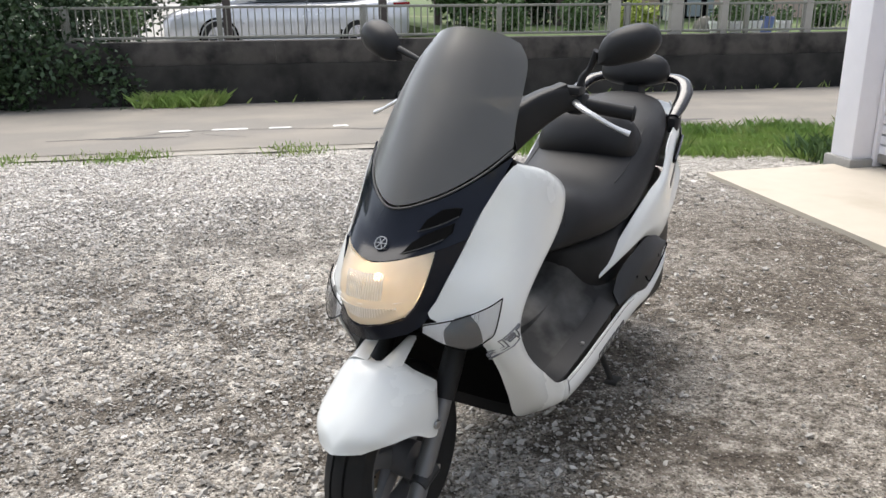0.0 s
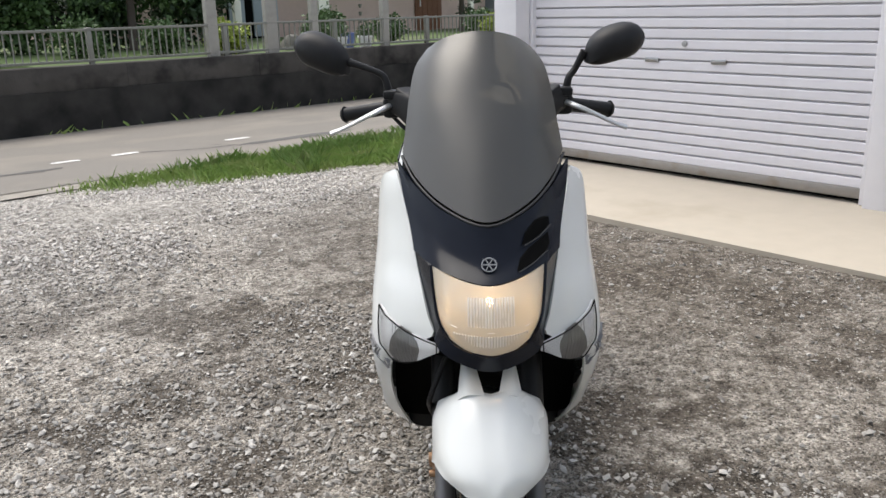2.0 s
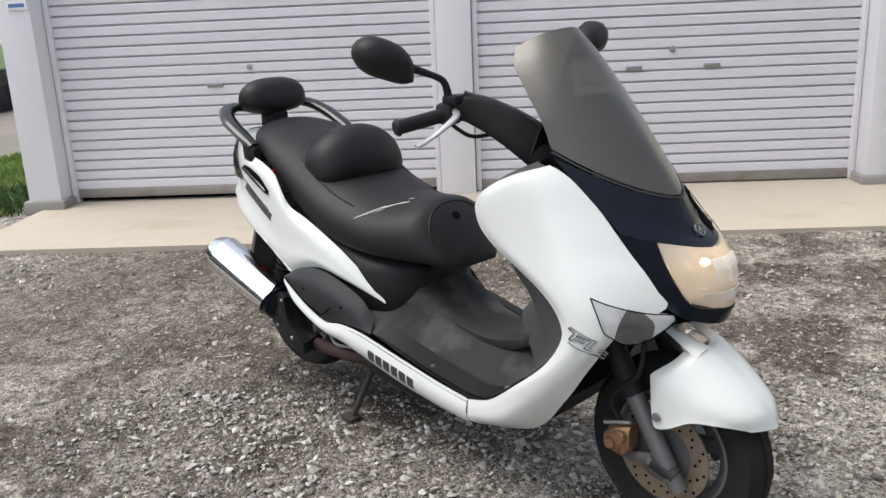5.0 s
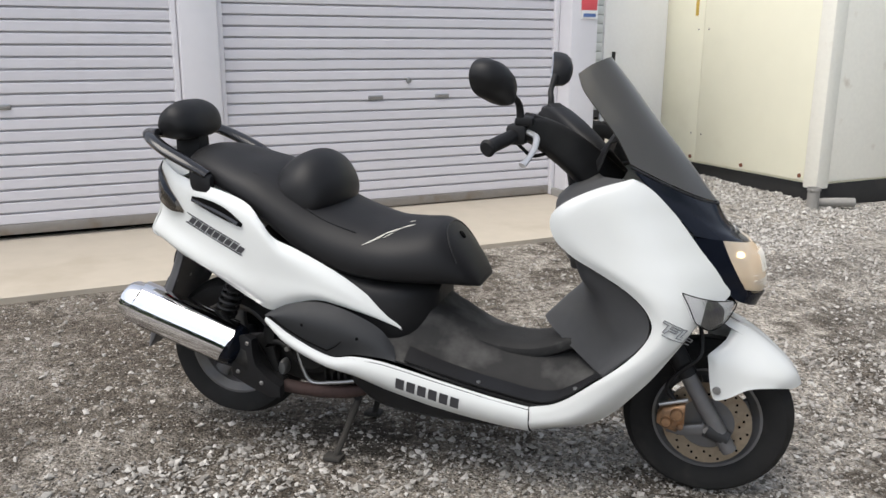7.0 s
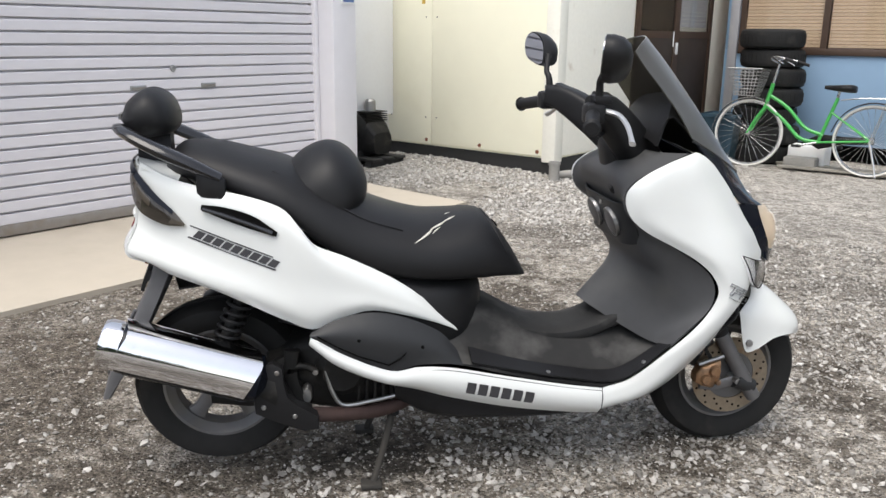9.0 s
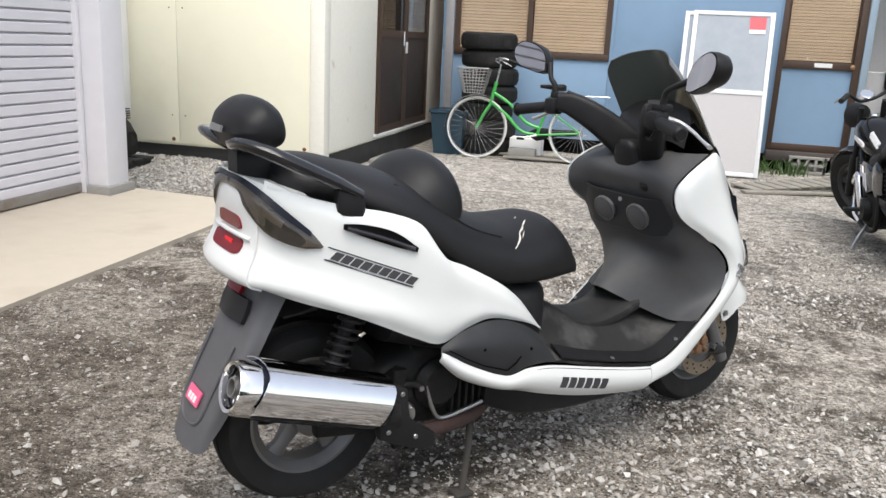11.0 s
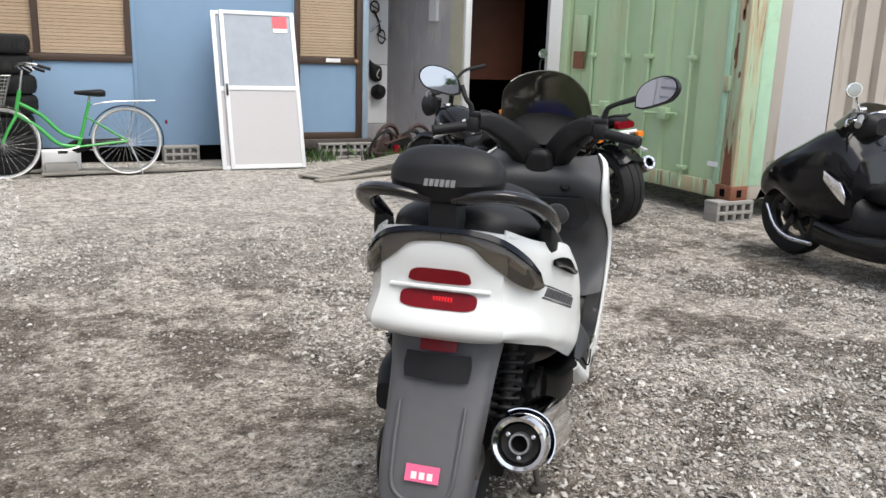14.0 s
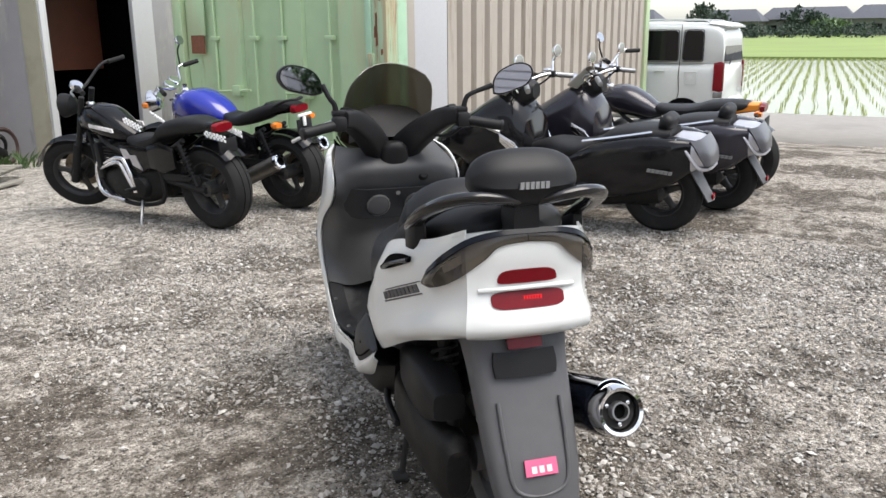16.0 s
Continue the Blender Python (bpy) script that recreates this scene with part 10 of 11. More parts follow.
def verge():
    rng = np.random.default_rng(12)
    pts = []
    while len(pts) < 66000:
        x, y = rng.uniform(1.25, 9.5), rng.uniform(5.5, 7.5)
        front = 6.75 - 0.42 * (x - 1.3) if x < 4.0 else 5.6
        edge = min(1, max(0, (y - front) / 0.35)) * min(1, max(0, x - 1.25) / 1.5)
        if y < 7.45 + 0.15 * noise2(x, 0, 2) and rng.random() < edge * (0.42 + 1.0 * noise2(x, y, 1.9)) and not (x > 4 and y < 5.6):
            pts.append((x, y, gz(x, y)))
    tall = [q for q in pts if noise2(q[0] + 5, q[1], 2.6) > 0.12][:5200]
    g = blades(pts, 3, 0.02, 0.095, 1.3, 0.0028)
    ob = raw("grass", g, GRASS)
    tagged(ob, "short rough green grass along the lane", "grass", kind="stuff")
    ob = raw("tall_weeds", blades(tall, 13, 0.06, 0.17, 0.9, 0.0045), LEAF_WEED)
    tagged(ob, "taller weeds standing in the rough grass", "weeds", kind="stuff")
    pts = []
    while len(pts) < 2600:
        x = rng.uniform(-6, 1.6)
        if noise2(x, 1.0, 1.6) > rng.uniform(-0.2, 0.6):
            pts.append((x, 7.35 + 0.16 * rng.normal() + 0.1 * noise2(x, 0, 1), gz(x, 7.4)))
    ob = raw("weeds", blades(pts, 2, 0.012, 0.055, 1.0), GRASS)
    tagged(ob, "thin weeds at the edge of the lane", "weeds", kind="stuff")
    pts = [(rng.uniform(-1.85, -0.75), WALL_Y - 0.18 + 0.12 * rng.normal(), ZB) for _ in range(1800)] + [(rng.uniform(-0.7, 13), WALL_Y - 0.05 + 0.03 * rng.normal(), ZB - 0.10) for _ in range(160)]
    ob = raw("wall_grass", blades(pts, 5, 0.08, 0.26, 1.2, 0.006), GRASS)
    tagged(ob, "grass tuft at the foot of the retaining wall", "grass", kind="stuff")
    pts = [(rng.uniform(-2.5, -1.5), -4.82 + 0.10 * rng.normal(), gz(-2, -5)) for _ in range(170)] + [(rng.uniform(-1.25, -0.55), -5.08 + 0.08 * rng.normal(), gz(0, -5)) for _ in range(120)] + [(rng.uniform(4.0, 4.6), 5.75 + 0.12 * rng.normal(), 0) for _ in range(300)]
    ob = raw("shed_weeds", blades(pts, 6, 0.04, 0.20, 1.0, 0.008), LEAF_MID)
    tagged(ob, "weeds growing at the foot of the sheds", "weeds", kind="stuff")


verge()
LIME = thing("potted_lily", "yellow-green broad-leaved plant at the foot of the wall", "plant", pose(9.9, WALL_Y - 0.2, ZB))
_g = Geo()
_r2 = np.random.default_rng(3)
for k in range(46):
    a, r0, h = _r2.uniform(0, 6.28), _r2.uniform(0, 0.45), _r2.uniform(0.22, 0.55)
    x, y = r0 * math.cos(a) * 1.25, r0 * math.sin(a) * 0.3
    dx, dy, w = math.cos(a) * 0.12, math.sin(a) * 0.08, 0.055
    _g.add([(x - 0.01, y, 0), (x + 0.01, y, 0), (x + dx * 0.4 + w, y + dy * 0.4, h * 0.6), (x + dx, y + dy, h), (x + dx * 0.4 - w, y + dy * 0.4 + 0.02, h * 0.62)], [(0, 1, 2, 3, 4)])
raw("leaf_clump", _g, LEAF_LIME, LIME)

# ---- over the wall: car, garden, house ----
def silver_car():
    c = thing("car", "silver sedan parked behind the fence", "car", pose(2.725, 17.66, 0.08, 0, 0, 180))
    SIL = material("car_silver", (0.52, 0.53, 0.56), 0.25, 0.4, vary=0.03, coat=0.6)
    body = part("body", smooth_hull([(0.0, 0.38, 0.80, 0.70), (0.07, 0.26, 0.99, 0.82), (0.60, 0.20, 1.02, 0.87), (1.4, 0.19, 0.97, 0.88), (2.6, 0.19, 0.95, 0.88), (3.6, 0.20, 0.93, 0.87), (4.20, 0.20, 0.86, 0.86), (4.55, 0.20, 0.76, 0.80), (4.70, 0.24, 0.64, 0.66)], 38, 32, 5), SIL, c, "silver body")
    part("cabin", smooth_hull([(0.62, 0.90, 1.02, 0.60), (1.05, 0.90, 1.24, 0.64), (1.6, 0.90, 1.42, 0.64), (2.3, 0.90, 1.43, 0.65), (2.8, 0.90, 1.30, 0.67), (3.5, 0.86, 0.97, 0.70)], 26, 24, 4), SIL, c)
    for y in (-1, 1):
        for xa, xb, t0, t1 in ((1.10, 1.98, 1.26, 1.36), (2.06, 2.90, 1.36, 1.26)):
            part("side_window", skin([[(xa - 0.05, y * d, 0.96), (xb + (0.22 if xb > 2 else 0), y * d, 0.96), (xb - 0.05, y * (d - 0.05), t1), (xa + 0.04, y * (d - 0.05), t0)] for d in (0.672, 0.662)]), DARK_GLASS, c, "dark side window")
        part("door_handle", box(1.45, y * 0.878 - 0.01, 0.84, 1.63, y * 0.878 + 0.01, 0.865, 0.005), CHROME, c)
        part("wing_mirror", hull([(2.95, 0.96, 1.08, 0.07, y * 0.97), (3.05, 0.97, 1.07, 0.06, y * 0.97)], 12, 3), SIL, c)
        part("headlight", hull([(4.10, 0.70, 0.84, 0.05, y * 0.825), (4.40, 0.64, 0.80, 0.07, y * 0.775), (4.64, 0.60, 0.72, 0.06, y * 0.66)], 14, 3), CLEAR_LENS, c)
        # white strip running between the wheels
        part("sill_strip", box(1.5, y * 0.885 - 0.012, 0.20, 3.25, y * 0.885 + 0.012, 0.27, 0.006), WHITE_LABEL, c, "white strip low on the side")
        part("window_trim", tube([(3.35, y * 0.70, 0.965), (2.85, y * 0.665, 1.29), (2.2, y * 0.645, 1.40), (1.5, y * 0.645, 1.38), (0.95, y * 0.655, 1.15)], 0.012, 6), CHROME, c)
        part("door_gap", tube([(2.02, y * 0.89, 0.94), (2.02, y * 0.892, 0.60), (2.05, y * 0.885, 0.30)], 0.006, 6), BLACK_AND_SHADE, c)
        part("tail_lamp", hull([(-0.005, 0.82, 0.94, 0.10, y * 0.66), (0.34, 0.84, 0.93, 0.05, y * 0.845)], 12, 3), RED_LENS, c, "red tail lamp")
        for x in (1.03, 3.68):
            at = Matrix.Translation((x, y * 0.80, 0.31)) @ Y_AXLE
            # black ring for the arch edge, wheel well shade in its colour
            part("wheel_arch", lathe([(0.33, -0.075), (0.37, -0.075), (0.37, 0.075), (0.33, 0.075)], 32, at, closed=True), BLACK_AND_SHADE, c)
            wl_ = part("wheel", lathe([(0.19, 0.07), (0.21, 0.10), (0.29, 0.10), (0.31, 0.06), (0.31, -0.06), (0.29, -0.10), (0.21, -0.10), (0.19, -0.07)], 32, at, closed=True), RUBBER, c)
            for k in range(5):
                part("spoke", box(0.03, -0.025, 0.082 * -y - 0.008, 0.20, 0.025, 0.082 * -y + 0.008, 0.004).moved(at @ Matrix.Rotation(2 * math.pi * k / 5, 4, "Z")), SILVER_PAINT, wl_)
            part("rim", lathe([(0.19, -0.09), (0.205, -0.09), (0.205, 0.09), (0.19, 0.09)], 32, at, closed=True), SILVER_PAINT, wl_)
            # black disc behind the spokes paints the shade inside the wheel
            part("hub_dark", lathe([(0.001, -0.05), (0.19, -0.05), (0.19, 0.05), (0.001, 0.05)], 24, at), BLACK_AND_SHADE, wl_)


silver_car()
for k, x in enumerate((-0.62, 1.72)):
    single("dark_post", box(-0.06, -0.06, 0, 0.06, 0.06, 2.7, 0.01), FENCE_DARK, "dark brown post behind the fence", "post", pose(x, 13.3, 0.08), "carport posts")


for x, w in ((5.25, 0.085), (6.28, 0.10), (7.10, 0.06), (8.59, 0.065)):
    single("pergola_post", box(-w, -0.06, 0, w, 0.06, 2.5, 0.008), PALE_POST, "weathered pale grey post standing on the retaining wall", "post", pose(x, WALL_Y + 0.20, ZT), "tall posts on the wall")


def house():
    PINK_W = material("pinkish_render", (0.52, 0.40, 0.34), 0.85, vary=0.06, grain=10, bump=0.2, fine=80, dirt=(0.42, 0.33, 0.28), dirt_scale=1.2)
    BLUEGREY = material("blue_grey_boards", (0.22, 0.25, 0.27), 0.7, vary=0.1)
    PANEL_BLUE = material("blue_grey_panel", (0.30, 0.35, 0.38), 0.6, vary=0.08, grain=8)
    ROOF = material("grey_roof_tile", (0.10, 0.10, 0.11), 0.6, vary=0.15)
    h = thing("house", "pinkish rendered house with grey boards behind the garden", "house")
    y, z0 = 20.5, TER
    part("wall", box(8.7, y, z0, 19.0, y + 5, z0 + 2.8), PINK_W, h)
    part("grey_wall", box(18.95, y - 0.4, z0, 26.0, y + 5, z0 + 2.8), BLUEGREY, h)
    part("roof", skin([[(8.2, y - 1.2, z0 + 2.7), (26.6, y - 1.2, z0 + 2.7), (26.6, y + 6, z0 + 2.7), (8.2, y + 6, z0 + 2.7)], [(10.6, y + 2.2, z0 + 4.6), (24.6, y + 2.2, z0 + 4.6), (24.6, y + 2.6, z0 + 4.6), (10.6, y + 2.6, z0 + 4.6)]]), ROOF, h)
    for x, w in ((9.45, 0.09), (11.95, 0.16), (17.3, 0.07)):
        part("porch_post", box(x - w, y - 1.1, z0, x + w, y - 0.96, z0 + 2.7, 0.01), CREAM_POST, h)
    # black slab behind the panels: the recess's shade put into its colour
    part("dark_recess", box(9.72, y - 0.03, z0, 11.2, y, z0 + 2.2), BLACK_AND_SHADE, h)
    for xa, xb in ((9.76, 10.20), (10.44, 10.81), (10.99, 11.17)):
        p = part("entrance_panel", box(xa, y - 0.09, z0 + 0.05, xb, y - 0.035, z0 + 2.15, 0.012), PANEL_BLUE, h, "blue-grey sliding panel")
        part("cross_rail", box(xa + 0.03, y - 0.10, z0 + 0.95, xb - 0.03, y - 0.089, z0 + 1.02, 0.004), BLUEGREY, p)
    d = part("door", box(15.95, y - 0.06, z0, 17.0, y - 0.005, z0 + 2.1, 0.01), BROWN_BOARD, h, "dark brown entrance door")
    for k in range(5):
        part("door_board", box(16.0 + k * 0.2, y - 0.075, z0 + 0.1, 16.17 + k * 0.2, y - 0.062, z0 + 2.0, 0.004), BROWN_BOARD, d)
    part("pull_bar", tube([(16.1, y - 0.10, z0 + 0.7), (16.1, y - 0.10, z0 + 1.4)], 0.02, 8), ALU_WHITE, d)
    w = part("window", box(13.3, y - 0.05, z0 + 0.95, 14.7, y - 0.005, z0 + 2.1, 0.01), BROWN_FRAME, h)
    part("pane", box(13.36, y - 0.06, z0 + 1.0, 14.64, y - 0.052, z0 + 2.05), DARK_GLASS, w)
    part("rain_chain", Geo().join(*[lathe([(0.03, 0), (0.05, 0.10), (0.045, 0.10), (0.026, 0.01)], 10, pose(13.1, y - 1.1, z0 + 0.3 + k * 0.2)) for k in range(12)]), FENCE, h, "hanging rain chain")
    for xa, xb in ((19.12, 19.64), (19.72, 20.54), (20.62, 21.40)):
        part("shutter_board", box(xa, y - 0.47, z0 + 0.1, xb, y - 0.41, z0 + 2.15, 0.012), PANEL_BLUE, h, "blue-grey shutter board")
    # black slab that paints the shade between the shutter boards
    part("dark_gap", box(19.05, y - 0.415, z0 + 0.05, 21.5, y - 0.402, z0 + 2.2), BLACK_AND_SHADE, h)
    part("corner_board", box(21.55, y - 0.50, z0, 22.25, y - 0.402, z0 + 2.7, 0.01), ALU_WHITE, h)
    lv = part("louvre", box(22.65, y - 0.46, z0 + 0.5, 24.35, y - 0.41, z0 + 2.1, 0.01), BROWN_FRAME, h, "brown louvred window")
    for k in range(14):
        part("louvre_slat", box(22.72, y - 0.49, z0 + 0.58 + k * 0.105, 24.28, y - 0.455, z0 + 0.65 + k * 0.105, 0.004), BROWN_FRAME, lv)
    far = thing("house", "grey rendered house with pale pillars behind trees", "house", pose(0, 0, 0))
    part("wall", box(6.3, 24.0, z0, 9.4, 30, z0 + 3.0), PINK_W, far)
    part("roof", skin([[(5.6, 23.2, z0 + 3.0), (10.2, 23.2, z0 + 3.0), (10.2, 31, z0 + 3.0), (5.6, 31, z0 + 3.0)], [(6.6, 26.8, z0 + 4.6), (9.2, 26.8, z0 + 4.6), (9.2, 27.4, z0 + 4.6), (6.6, 27.4, z0 + 4.6)]]), ROOF, far)
    for x in (6.6, 7.6, 8.7):
        w = part("window", box(x - 0.35, 23.93, z0 + 0.3, x + 0.35, 23.99, z0 + 2.1, 0.01), ALU_WHITE, far)
        part("pane", box(x - 0.30, 23.91, z0 + 0.35, x + 0.30, 23.925, z0 + 2.05), DARK_GLASS, w)


house()
bw = thing("block_wall", "grey concrete block garden wall", "wall", kind="structure")
for r in range(7):
    for k in range(8):
        xa = 12.25 + k * 0.4 - (0.2 if r % 2 else 0)
        if 12.0 < xa < 15.2:
            part("block", box(xa + 0.004, WALL_Y + 0.37, ZT - 0.1 + r * 0.2 - 0.35, xa + 0.396, WALL_Y + 0.52, ZT - 0.1 + r * 0.2 - 0.158, 0.006), WALL_CAP, bw)
single("stone_gate_foot", box(12.3, WALL_Y - 0.35, ZB - 0.05, 14.0, WALL_Y + 0.01, ZB + 0.42, 0.02), WALL_CAP, "low concrete footing before the garden wall", "wall footing", kind="structure")
tree(6.0, 17.5, TER, 3.6, 1.5, 5200, 0.12, LEAF_MID, 21, "leafy green garden tree behind the fence")
tree(3.6, 18.5, TER, 4.0, 1.7, 5200, 0.13, LEAF_DARK, 22, "dark leafy garden tree behind the fence")
tree(8.3, 19.0, TER, 3.4, 1.2, 4000, 0.12, LEAF_DARK, 23, "dark leafy garden tree behind the fence")
tree(-4.5, 21.0, 0.08, 4.5, 2.0, 5200, 0.14, LEAF_DARK, 24, "dark leafy garden tree behind the fence")
tree(0.5, 22.5, 0.08, 4.2, 2.2, 5600, 0.14, LEAF_DARK, 25, "dark leafy garden tree behind the car")
tree(-1.8, 23.0, 0.08, 4.2, 2.2, 5200, 0.14, LEAF_DARK, 26, "dark leafy garden tree behind the car")
tree(15.7, 18.2, TER, 2.6, 0.75, 3000, 0.09, LEAF_DARK, 27, "clipped pine in cloud tiers by the house")
for k, (x, y, r, m_, lab) in enumerate(((4.3, 15.6, 0.45, LEAF_MID, "rounded green garden shrub on the lawn"), (5.6, 15.2, 0.40, LEAF_MID, "rounded green garden shrub on the lawn"), (6.2, 14.0, 0.34, LEAF_LIME, "yellow flowering garden shrub"), (9.2, 15.4, 0.45, LEAF_MID, "rounded green garden shrub on the lawn"), (10.6, 15.0, 0.35, LEAF_MID, "rounded green garden shrub on the lawn"), (12.2, 13.4, 0.36, LEAF_LIME, "yellow-green garden shrub by the fence"), (12.9, 14.6, 0.40, LEAF_MID, "rounded green garden shrub on the lawn"), (-2.4, 14.6, 0.5, LEAF_MID, "pale green shrub beside the car"))):
    shrub("shrub", lab, [(x, y, TER + r * 0.8, r, r, r * 0.8)] + clumps(x, y, TER + r, r, r, r * 0.8, 9, r * 0.4, k + 40), 1500, 0.075, m_, k + 60, "shrub", "garden shrubs")
GARDEN_ROCK = material("mossy_rock", (0.12, 0.115, 0.10), 0.9, vary=0.3, grain=12, bump=0.5, fine=40)
for k, (x, y) in enumerate(((6.2, 14.2), (6.6, 14.4), (7.7, 14.3))):
    single("garden_stone", lathe([(0.001, 0.28), (0.12, 0.25), (0.22, 0.12), (0.24, 0.0), (0.2, -0.05)], 9, pose(x, y, TER)), GARDEN_ROCK, "grey garden rock on the grass", "rock", group="garden rocks")
for k, (x, y) in enumerate(((7.2, 13.0), (7.5, 12.95), (7.9, 13.05), (8.4, 12.98))):
    p_ = thing("flower_pot", "white planter with plants beside the fence", "flower pot", pose(x, y, TER), group="planters")
    part("pot", lathe([(0.09, 0.0), (0.13, 0.20), (0.14, 0.20), (0.14, 0.24), (0.125, 0.24), (0.11, 0.18), (0.001, 0.18)], 18), WHITE_LABEL, p_)
    raw("plant", leaves([(0, 0, 0.34, 0.14, 0.14, 0.14)], 200, 0.06, k), LEAF_MID, p_)
single("blue_bucket", lathe([(0.10, 0.0), (0.14, 0.26), (0.15, 0.26), (0.15, 0.28), (0.13, 0.28), (0.09, 0.02), (0.001, 0.02)], 20, pose(8.46, 13.6, TER)), material("blue_plastic", (0.16, 0.20, 0.48), 0.4), "blue plastic bucket in the garden", "bucket")

# dense garden hedge behind the car and the lawn
for k in range(9):
    x = -6.5 + k * 1.75
    hh = 1.35 + 0.35 * (k * 7 % 4) / 3
    zb = 0.19 if x < 2.6 else TER
    shrub("hedge", "dense dark green garden hedge behind the fence", [(x, 20.6 if x < 2.6 else 18.2, zb + hh * 0.7, 0.8, 0.6, hh * 0.7)] + clumps(x, 20.6 if x < 2.6 else 18.2, zb + hh, 1.0, 0.6, hh, 22, 0.42, 300 + k), 5200, 0.13, LEAF_DARK if k % 3 else LEAF_MID, 320 + k, "hedge", "garden hedges")

# far tree line that closes the view behind the garden
for k in range(9):
    x = -26 + k * 8.5
    tree(x, 38 + 3 * (k % 3), 0.19 if x < 6 else TER, 7.5, 3.6, 2600, 0.45, LEAF_DARK if k % 2 else LEAF_MID, 70 + k, "tall trees closing the garden behind", 0.25)

# ---- beyond the garage: pale sided building ----
pb = thing("sided_building", "pale green-grey building with horizontal siding beyond the garage", "building")
PALE_SIDE = material("pale_siding", (0.50, 0.52, 0.50), 0.55, vary=0.04)
part("core", box(10.55, -14, 0.1, 16, 2.0, 3.2), PALE_SIDE, pb)
for k in range(15):
    for y0 in (-6.2, -4.5, -2.8):
        part("siding_board", box(10.50, y0 - 0.8, 0.18 + k * 0.15, 10.548, y0 + 0.8, 0.18 + k * 0.15 + 0.135, 0.008), PALE_SIDE, pb)
part("plinth", box(10.5, -14, -0.02, 10.6, 2, 0.1), SKID, pb)
tagged(single("far_slab", box(6.2, -3.4, 0.0, 7.4, -2.9, 0.025, 0.005), CONCRETE, "pale concrete paver beyond the garage", "paver"), kind="structure")
for k, (x, y) in enumerate(((7.0, -3.35), (7.35, -3.5))):
    copy_thing(_t0, pose(x, y, 0.0 + 0.19 * (k % 2), 0, 0, 50 * k))

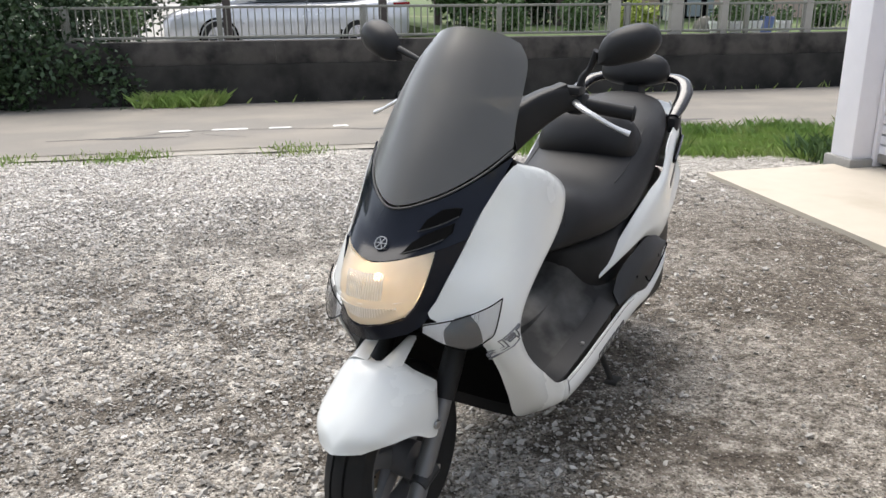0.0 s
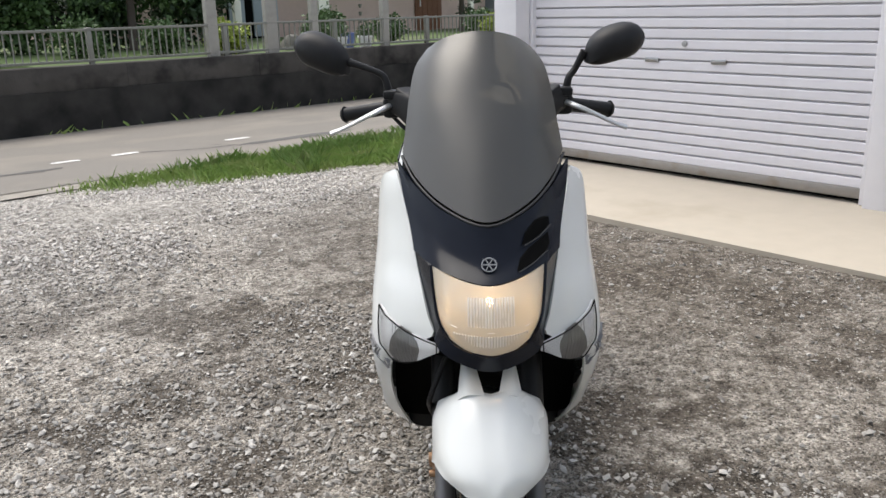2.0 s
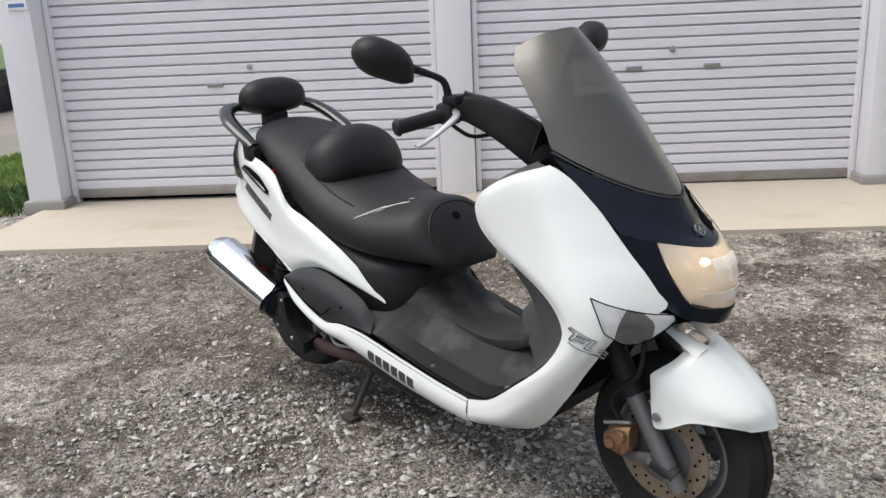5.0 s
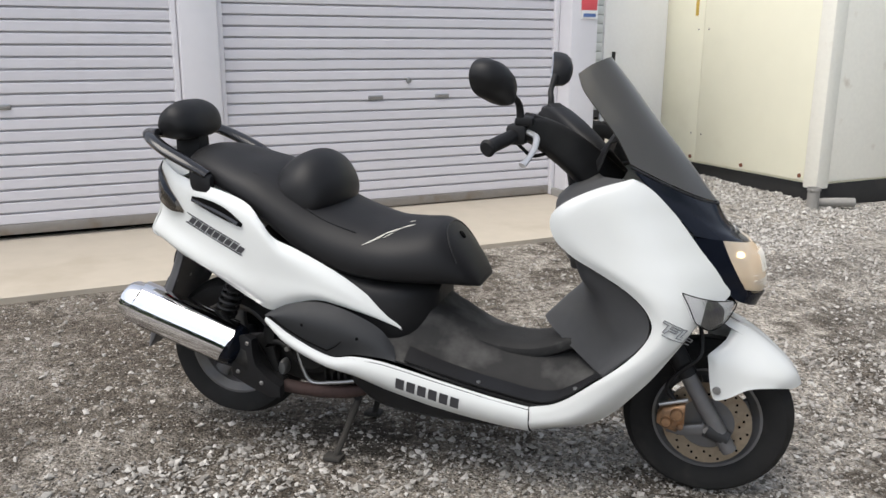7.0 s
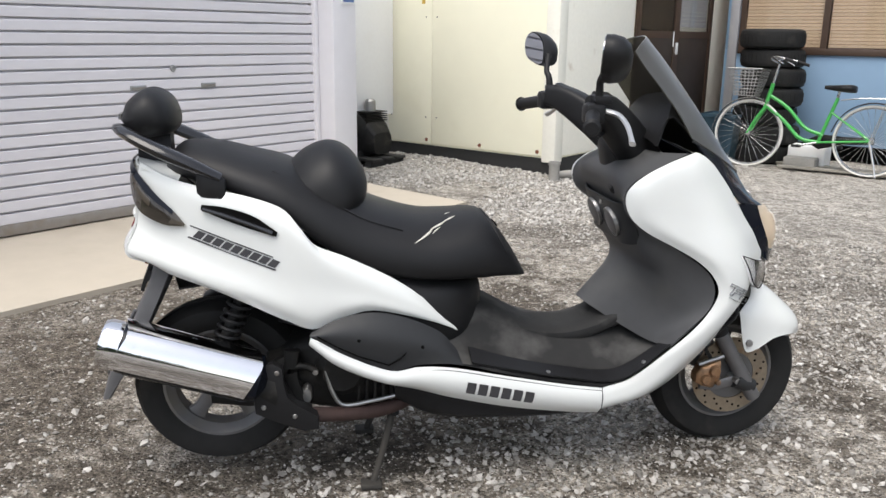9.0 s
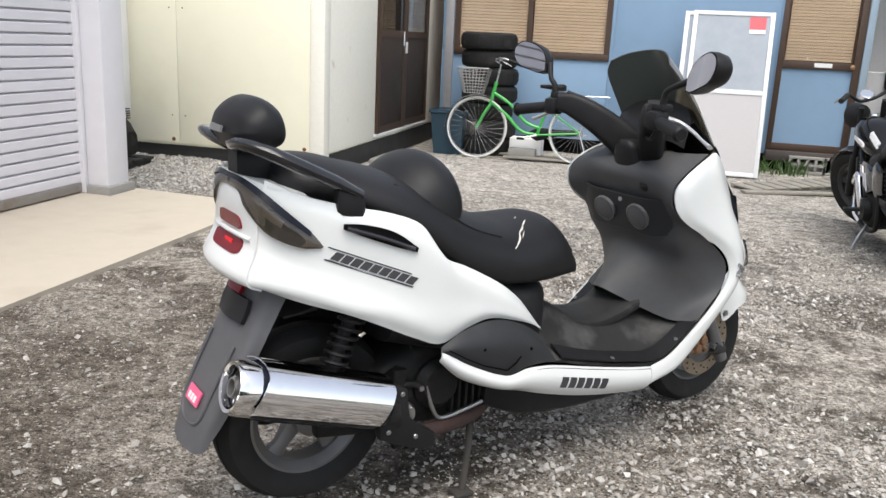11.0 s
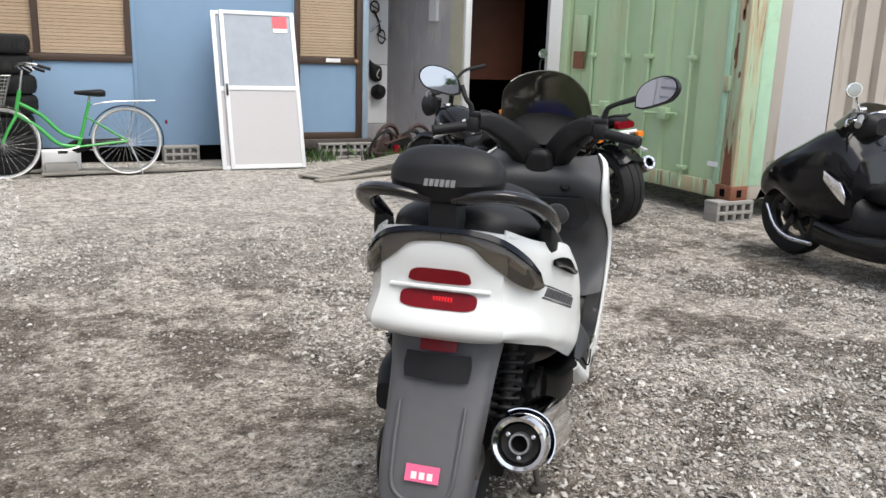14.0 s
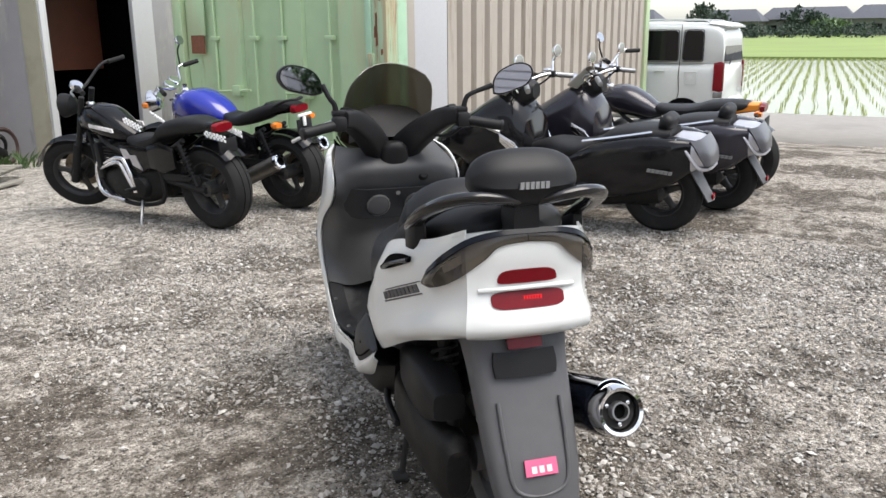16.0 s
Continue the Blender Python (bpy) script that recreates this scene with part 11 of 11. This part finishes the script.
# ---- kei van ----
def van():
    v = thing("van", "pale silver-white tall kei wagon parked at the edge of the lot", "car", pose(-10.9, 0.67, -0.325, 0, 0, -90))
    W = material("van_white", (0.60, 0.62, 0.61), 0.25, vary=0.03, coat=0.5)
    part("body", smooth_hull([(-0.02, 0.36, 1.10, 0.66), (0.04, 0.26, 1.14, 0.715), (0.5, 0.24, 1.15, 0.735), (2.2, 0.24, 1.12, 0.735), (2.8, 0.24, 1.02, 0.73), (3.25, 0.28, 0.92, 0.70), (3.36, 0.36, 0.80, 0.62)], 26, 32, 7), W, v, "pale silver-white body")
    part("cabin", smooth_hull([(0.0, 1.06, 1.40, 0.66), (0.07, 1.05, 1.68, 0.655), (0.6, 1.06, 1.745, 0.66), (1.8, 1.06, 1.74, 0.66), (2.2, 1.06, 1.62, 0.66), (2.75, 1.04, 1.14, 0.68)], 26, 30, 6), W, v)
    for y in (-1, 1):
        flat = lambda xa, xb, za, zb, d0, d1, r=0.05: [[(xa + r * 0.3, y * d0, za), (xb - r * 0.3, y * d0, za), (xb, y * d0, za + r * 0.6), (xb - r * 0.2, y * d1, zb - r * 0.6), (xb - r, y * d1, zb), (xa + r, y * d1, zb), (xa + r * 0.2, y * d1, zb - r * 0.6), (xa, y * d0, za + r * 0.6)], [(xa + r * 0.3, y * (d0 - 0.03), za), (xb - r * 0.3, y * (d0 - 0.03), za), (xb, y * (d0 - 0.03), za + r * 0.6), (xb - r * 0.2, y * (d1 - 0.03), zb - r * 0.6), (xb - r, y * (d1 - 0.03), zb), (xa + r, y * (d1 - 0.03), zb), (xa + r * 0.2, y * (d1 - 0.03), zb - r * 0.6), (xa, y * (d0 - 0.03), za + r * 0.6)]]
        for xa, xb in ((0.30, 0.60), (0.68, 1.36), (1.44, 2.16)):
            w = part("side_window", skin(flat(xa, xb, 1.17, 1.62, 0.690, 0.664)), GLOSS_BLACK, v, "dark tinted side window")
            part("window_frame", tube([tuple(p) for p in flat(xa - 0.008, xb + 0.008, 1.162, 1.628, 0.688, 0.662)[0]] + [tuple(flat(xa - 0.008, xb + 0.008, 1.162, 1.628, 0.688, 0.662)[0][0])], 0.006, 6, n=40), BLACK_PLASTIC, w)
        for x in (0.64, 1.40, 2.24):
            part("door_gap", tube([(x, y * 0.664, 1.70), (x, y * 0.70, 1.15), (x, y * 0.737, 0.95), (x, y * 0.737, 0.62), (x + (0.22 if x < 1 else 0), y * 0.735, 0.36)], 0.005, 6), BLACK_AND_SHADE, v)
        part("tail_lamp", hull([(-0.028, 0.72, 1.14, 0.030, y * 0.672), (0.03, 0.71, 1.16, 0.030, y * 0.695), (0.11, 0.73, 1.14, 0.012, y * 0.727)], 14, 6), RED_LENS, v, "tall red tail lamp")
        part("reversing_lamp", hull([(-0.024, 0.62, 0.715, 0.030, y * 0.672), (0.10, 0.62, 0.705, 0.016, y * 0.722)], 12, 6), LAMP_BOWL, v)
        part("door_handle", box(0.86, y * 0.742 - 0.012, 1.00, 1.02, y * 0.742 + 0.012, 1.03, 0.006), W, v)
        if y > 0:
            part("fuel_lid", box(0.36, y * 0.7355, 0.82, 0.54, y * 0.7395, 1.00, 0.012), W, v)
        part("roof_rail", tube([(0.25, y * 0.57, 1.735), (0.4, y * 0.57, 1.775), (1.6, y * 0.57, 1.775), (1.75, y * 0.57, 1.735)], 0.014, 8), W, v)
        for x in (0.55, 2.80):
            at = Matrix.Translation((x, y * 0.66, 0.285)) @ Y_AXLE
            # black disc on the body: shade of the wheel well as colour
            part("wheel_arch", lathe([(0.001, 0.0792), (0.33, 0.0792), (0.33, -0.0792), (0.001, -0.0792)], 28, at), BLACK_AND_SHADE, v)
            w_ = part("wheel", lathe([(0.15, 0.07), (0.18, 0.085), (0.25, 0.085), (0.275, 0.06), (0.275, -0.06), (0.25, -0.085), (0.18, -0.085), (0.15, -0.07)], 28, at, closed=True), RUBBER, v)
            part("hub_cap", lathe([(0.001, -0.08), (0.16, -0.072), (0.16, 0.072), (0.001, 0.08)], 20, at), SILVER_PAINT, w_)
    part("rear_window", skin([[(d - 0.012, -0.58, 1.16), (d - 0.012, 0.58, 1.16), (d + 0.045, 0.53, 1.62), (d + 0.045, -0.53, 1.62)] for d in (-0.016, 0.012)]), DARK_GLASS, v, "dark rear window")
    part("bumper", hull([(-0.07, 0.30, 0.56, 0.66), (-0.02, 0.26, 0.60, 0.715), (0.10, 0.26, 0.60, 0.735)], 16, 6), W, v)
    part("wiper", tube([(-0.04, 0.40, 1.12), (-0.025, 0.20, 1.20), (0.0, -0.15, 1.28)], 0.010, 6), BLACK_PLASTIC, v)
    part("spoiler", hull([(-0.05, 1.66, 1.69, 0.52), (0.05, 1.65, 1.735, 0.58), (0.25, 1.68, 1.76, 0.60)], 14, 4), W, v)


van()

# ---- far village across the paddies ----
FAR_LEAF = material("hazy_far_leaves", (0.035, 0.055, 0.04), 0.8, vary=0.3, grain=0.5)
ROOF_FAR = material("far_roof_tiles", (0.07, 0.075, 0.09), 0.6, vary=0.15)
WALL_FAR = material("far_house_wall", (0.16, 0.16, 0.16), 0.8, vary=0.1)
for k, (y, w, h) in enumerate(((-62, 16, 3.2), (-40, 12, 3.0), (-26, 18, 3.4), (-9, 12, 3.2), (4, 16, 3.4), (19, 13, 3.0), (36, 15, 3.4))):
    x = -185 - 9 * (k % 3)
    fh = thing("house", "distant dark-roofed farmhouse across the paddy", "house", pose(x, y, -0.1), "distant farmhouses")
    part("wall", box(-4, -w / 2, 0, 4, w / 2, h), WALL_FAR, fh)
    part("roof", skin([[(-5, -w / 2 - 0.8, h), (5, -w / 2 - 0.8, h), (5, w / 2 + 0.8, h), (-5, w / 2 + 0.8, h)], [(-0.3, -w / 2 + 1.5, h + 2.6), (0.3, -w / 2 + 1.5, h + 2.6), (0.3, w / 2 - 1.5, h + 2.6), (-0.3, w / 2 - 1.5, h + 2.6)]]), ROOF_FAR, fh)
    for q in range(4):
        yy = -w / 2 + (q + 0.5) * w / 4
        part("window", box(4.0, yy - 0.9, 0.9, 4.05, yy + 0.9, 2.2), DARK_GLASS, fh)
for k in range(26):
    y = -80 + k * 5.2
    tree(-172 - 14 * ((k * 7) % 4), y, -0.3, 3.2 + 3.2 * ((k * 5) % 3) / 2, 3.0, 900, 0.8, FAR_LEAF if k % 3 else LEAF_MID, 100 + k, "distant dark tree across the paddy", 0.3)
single("far_hedge", leaves([(-160 + 3 * math.sin(k * 1.7), -85 + k * 2.2, 0.9, 1.6, 2.0, 1.1 + 0.5 * math.sin(k * 2.3)) for k in range(62)], 9000, 0.55, 77), FAR_LEAF, "dark hedge before the distant farmhouses", "hedge", kind="stuff")
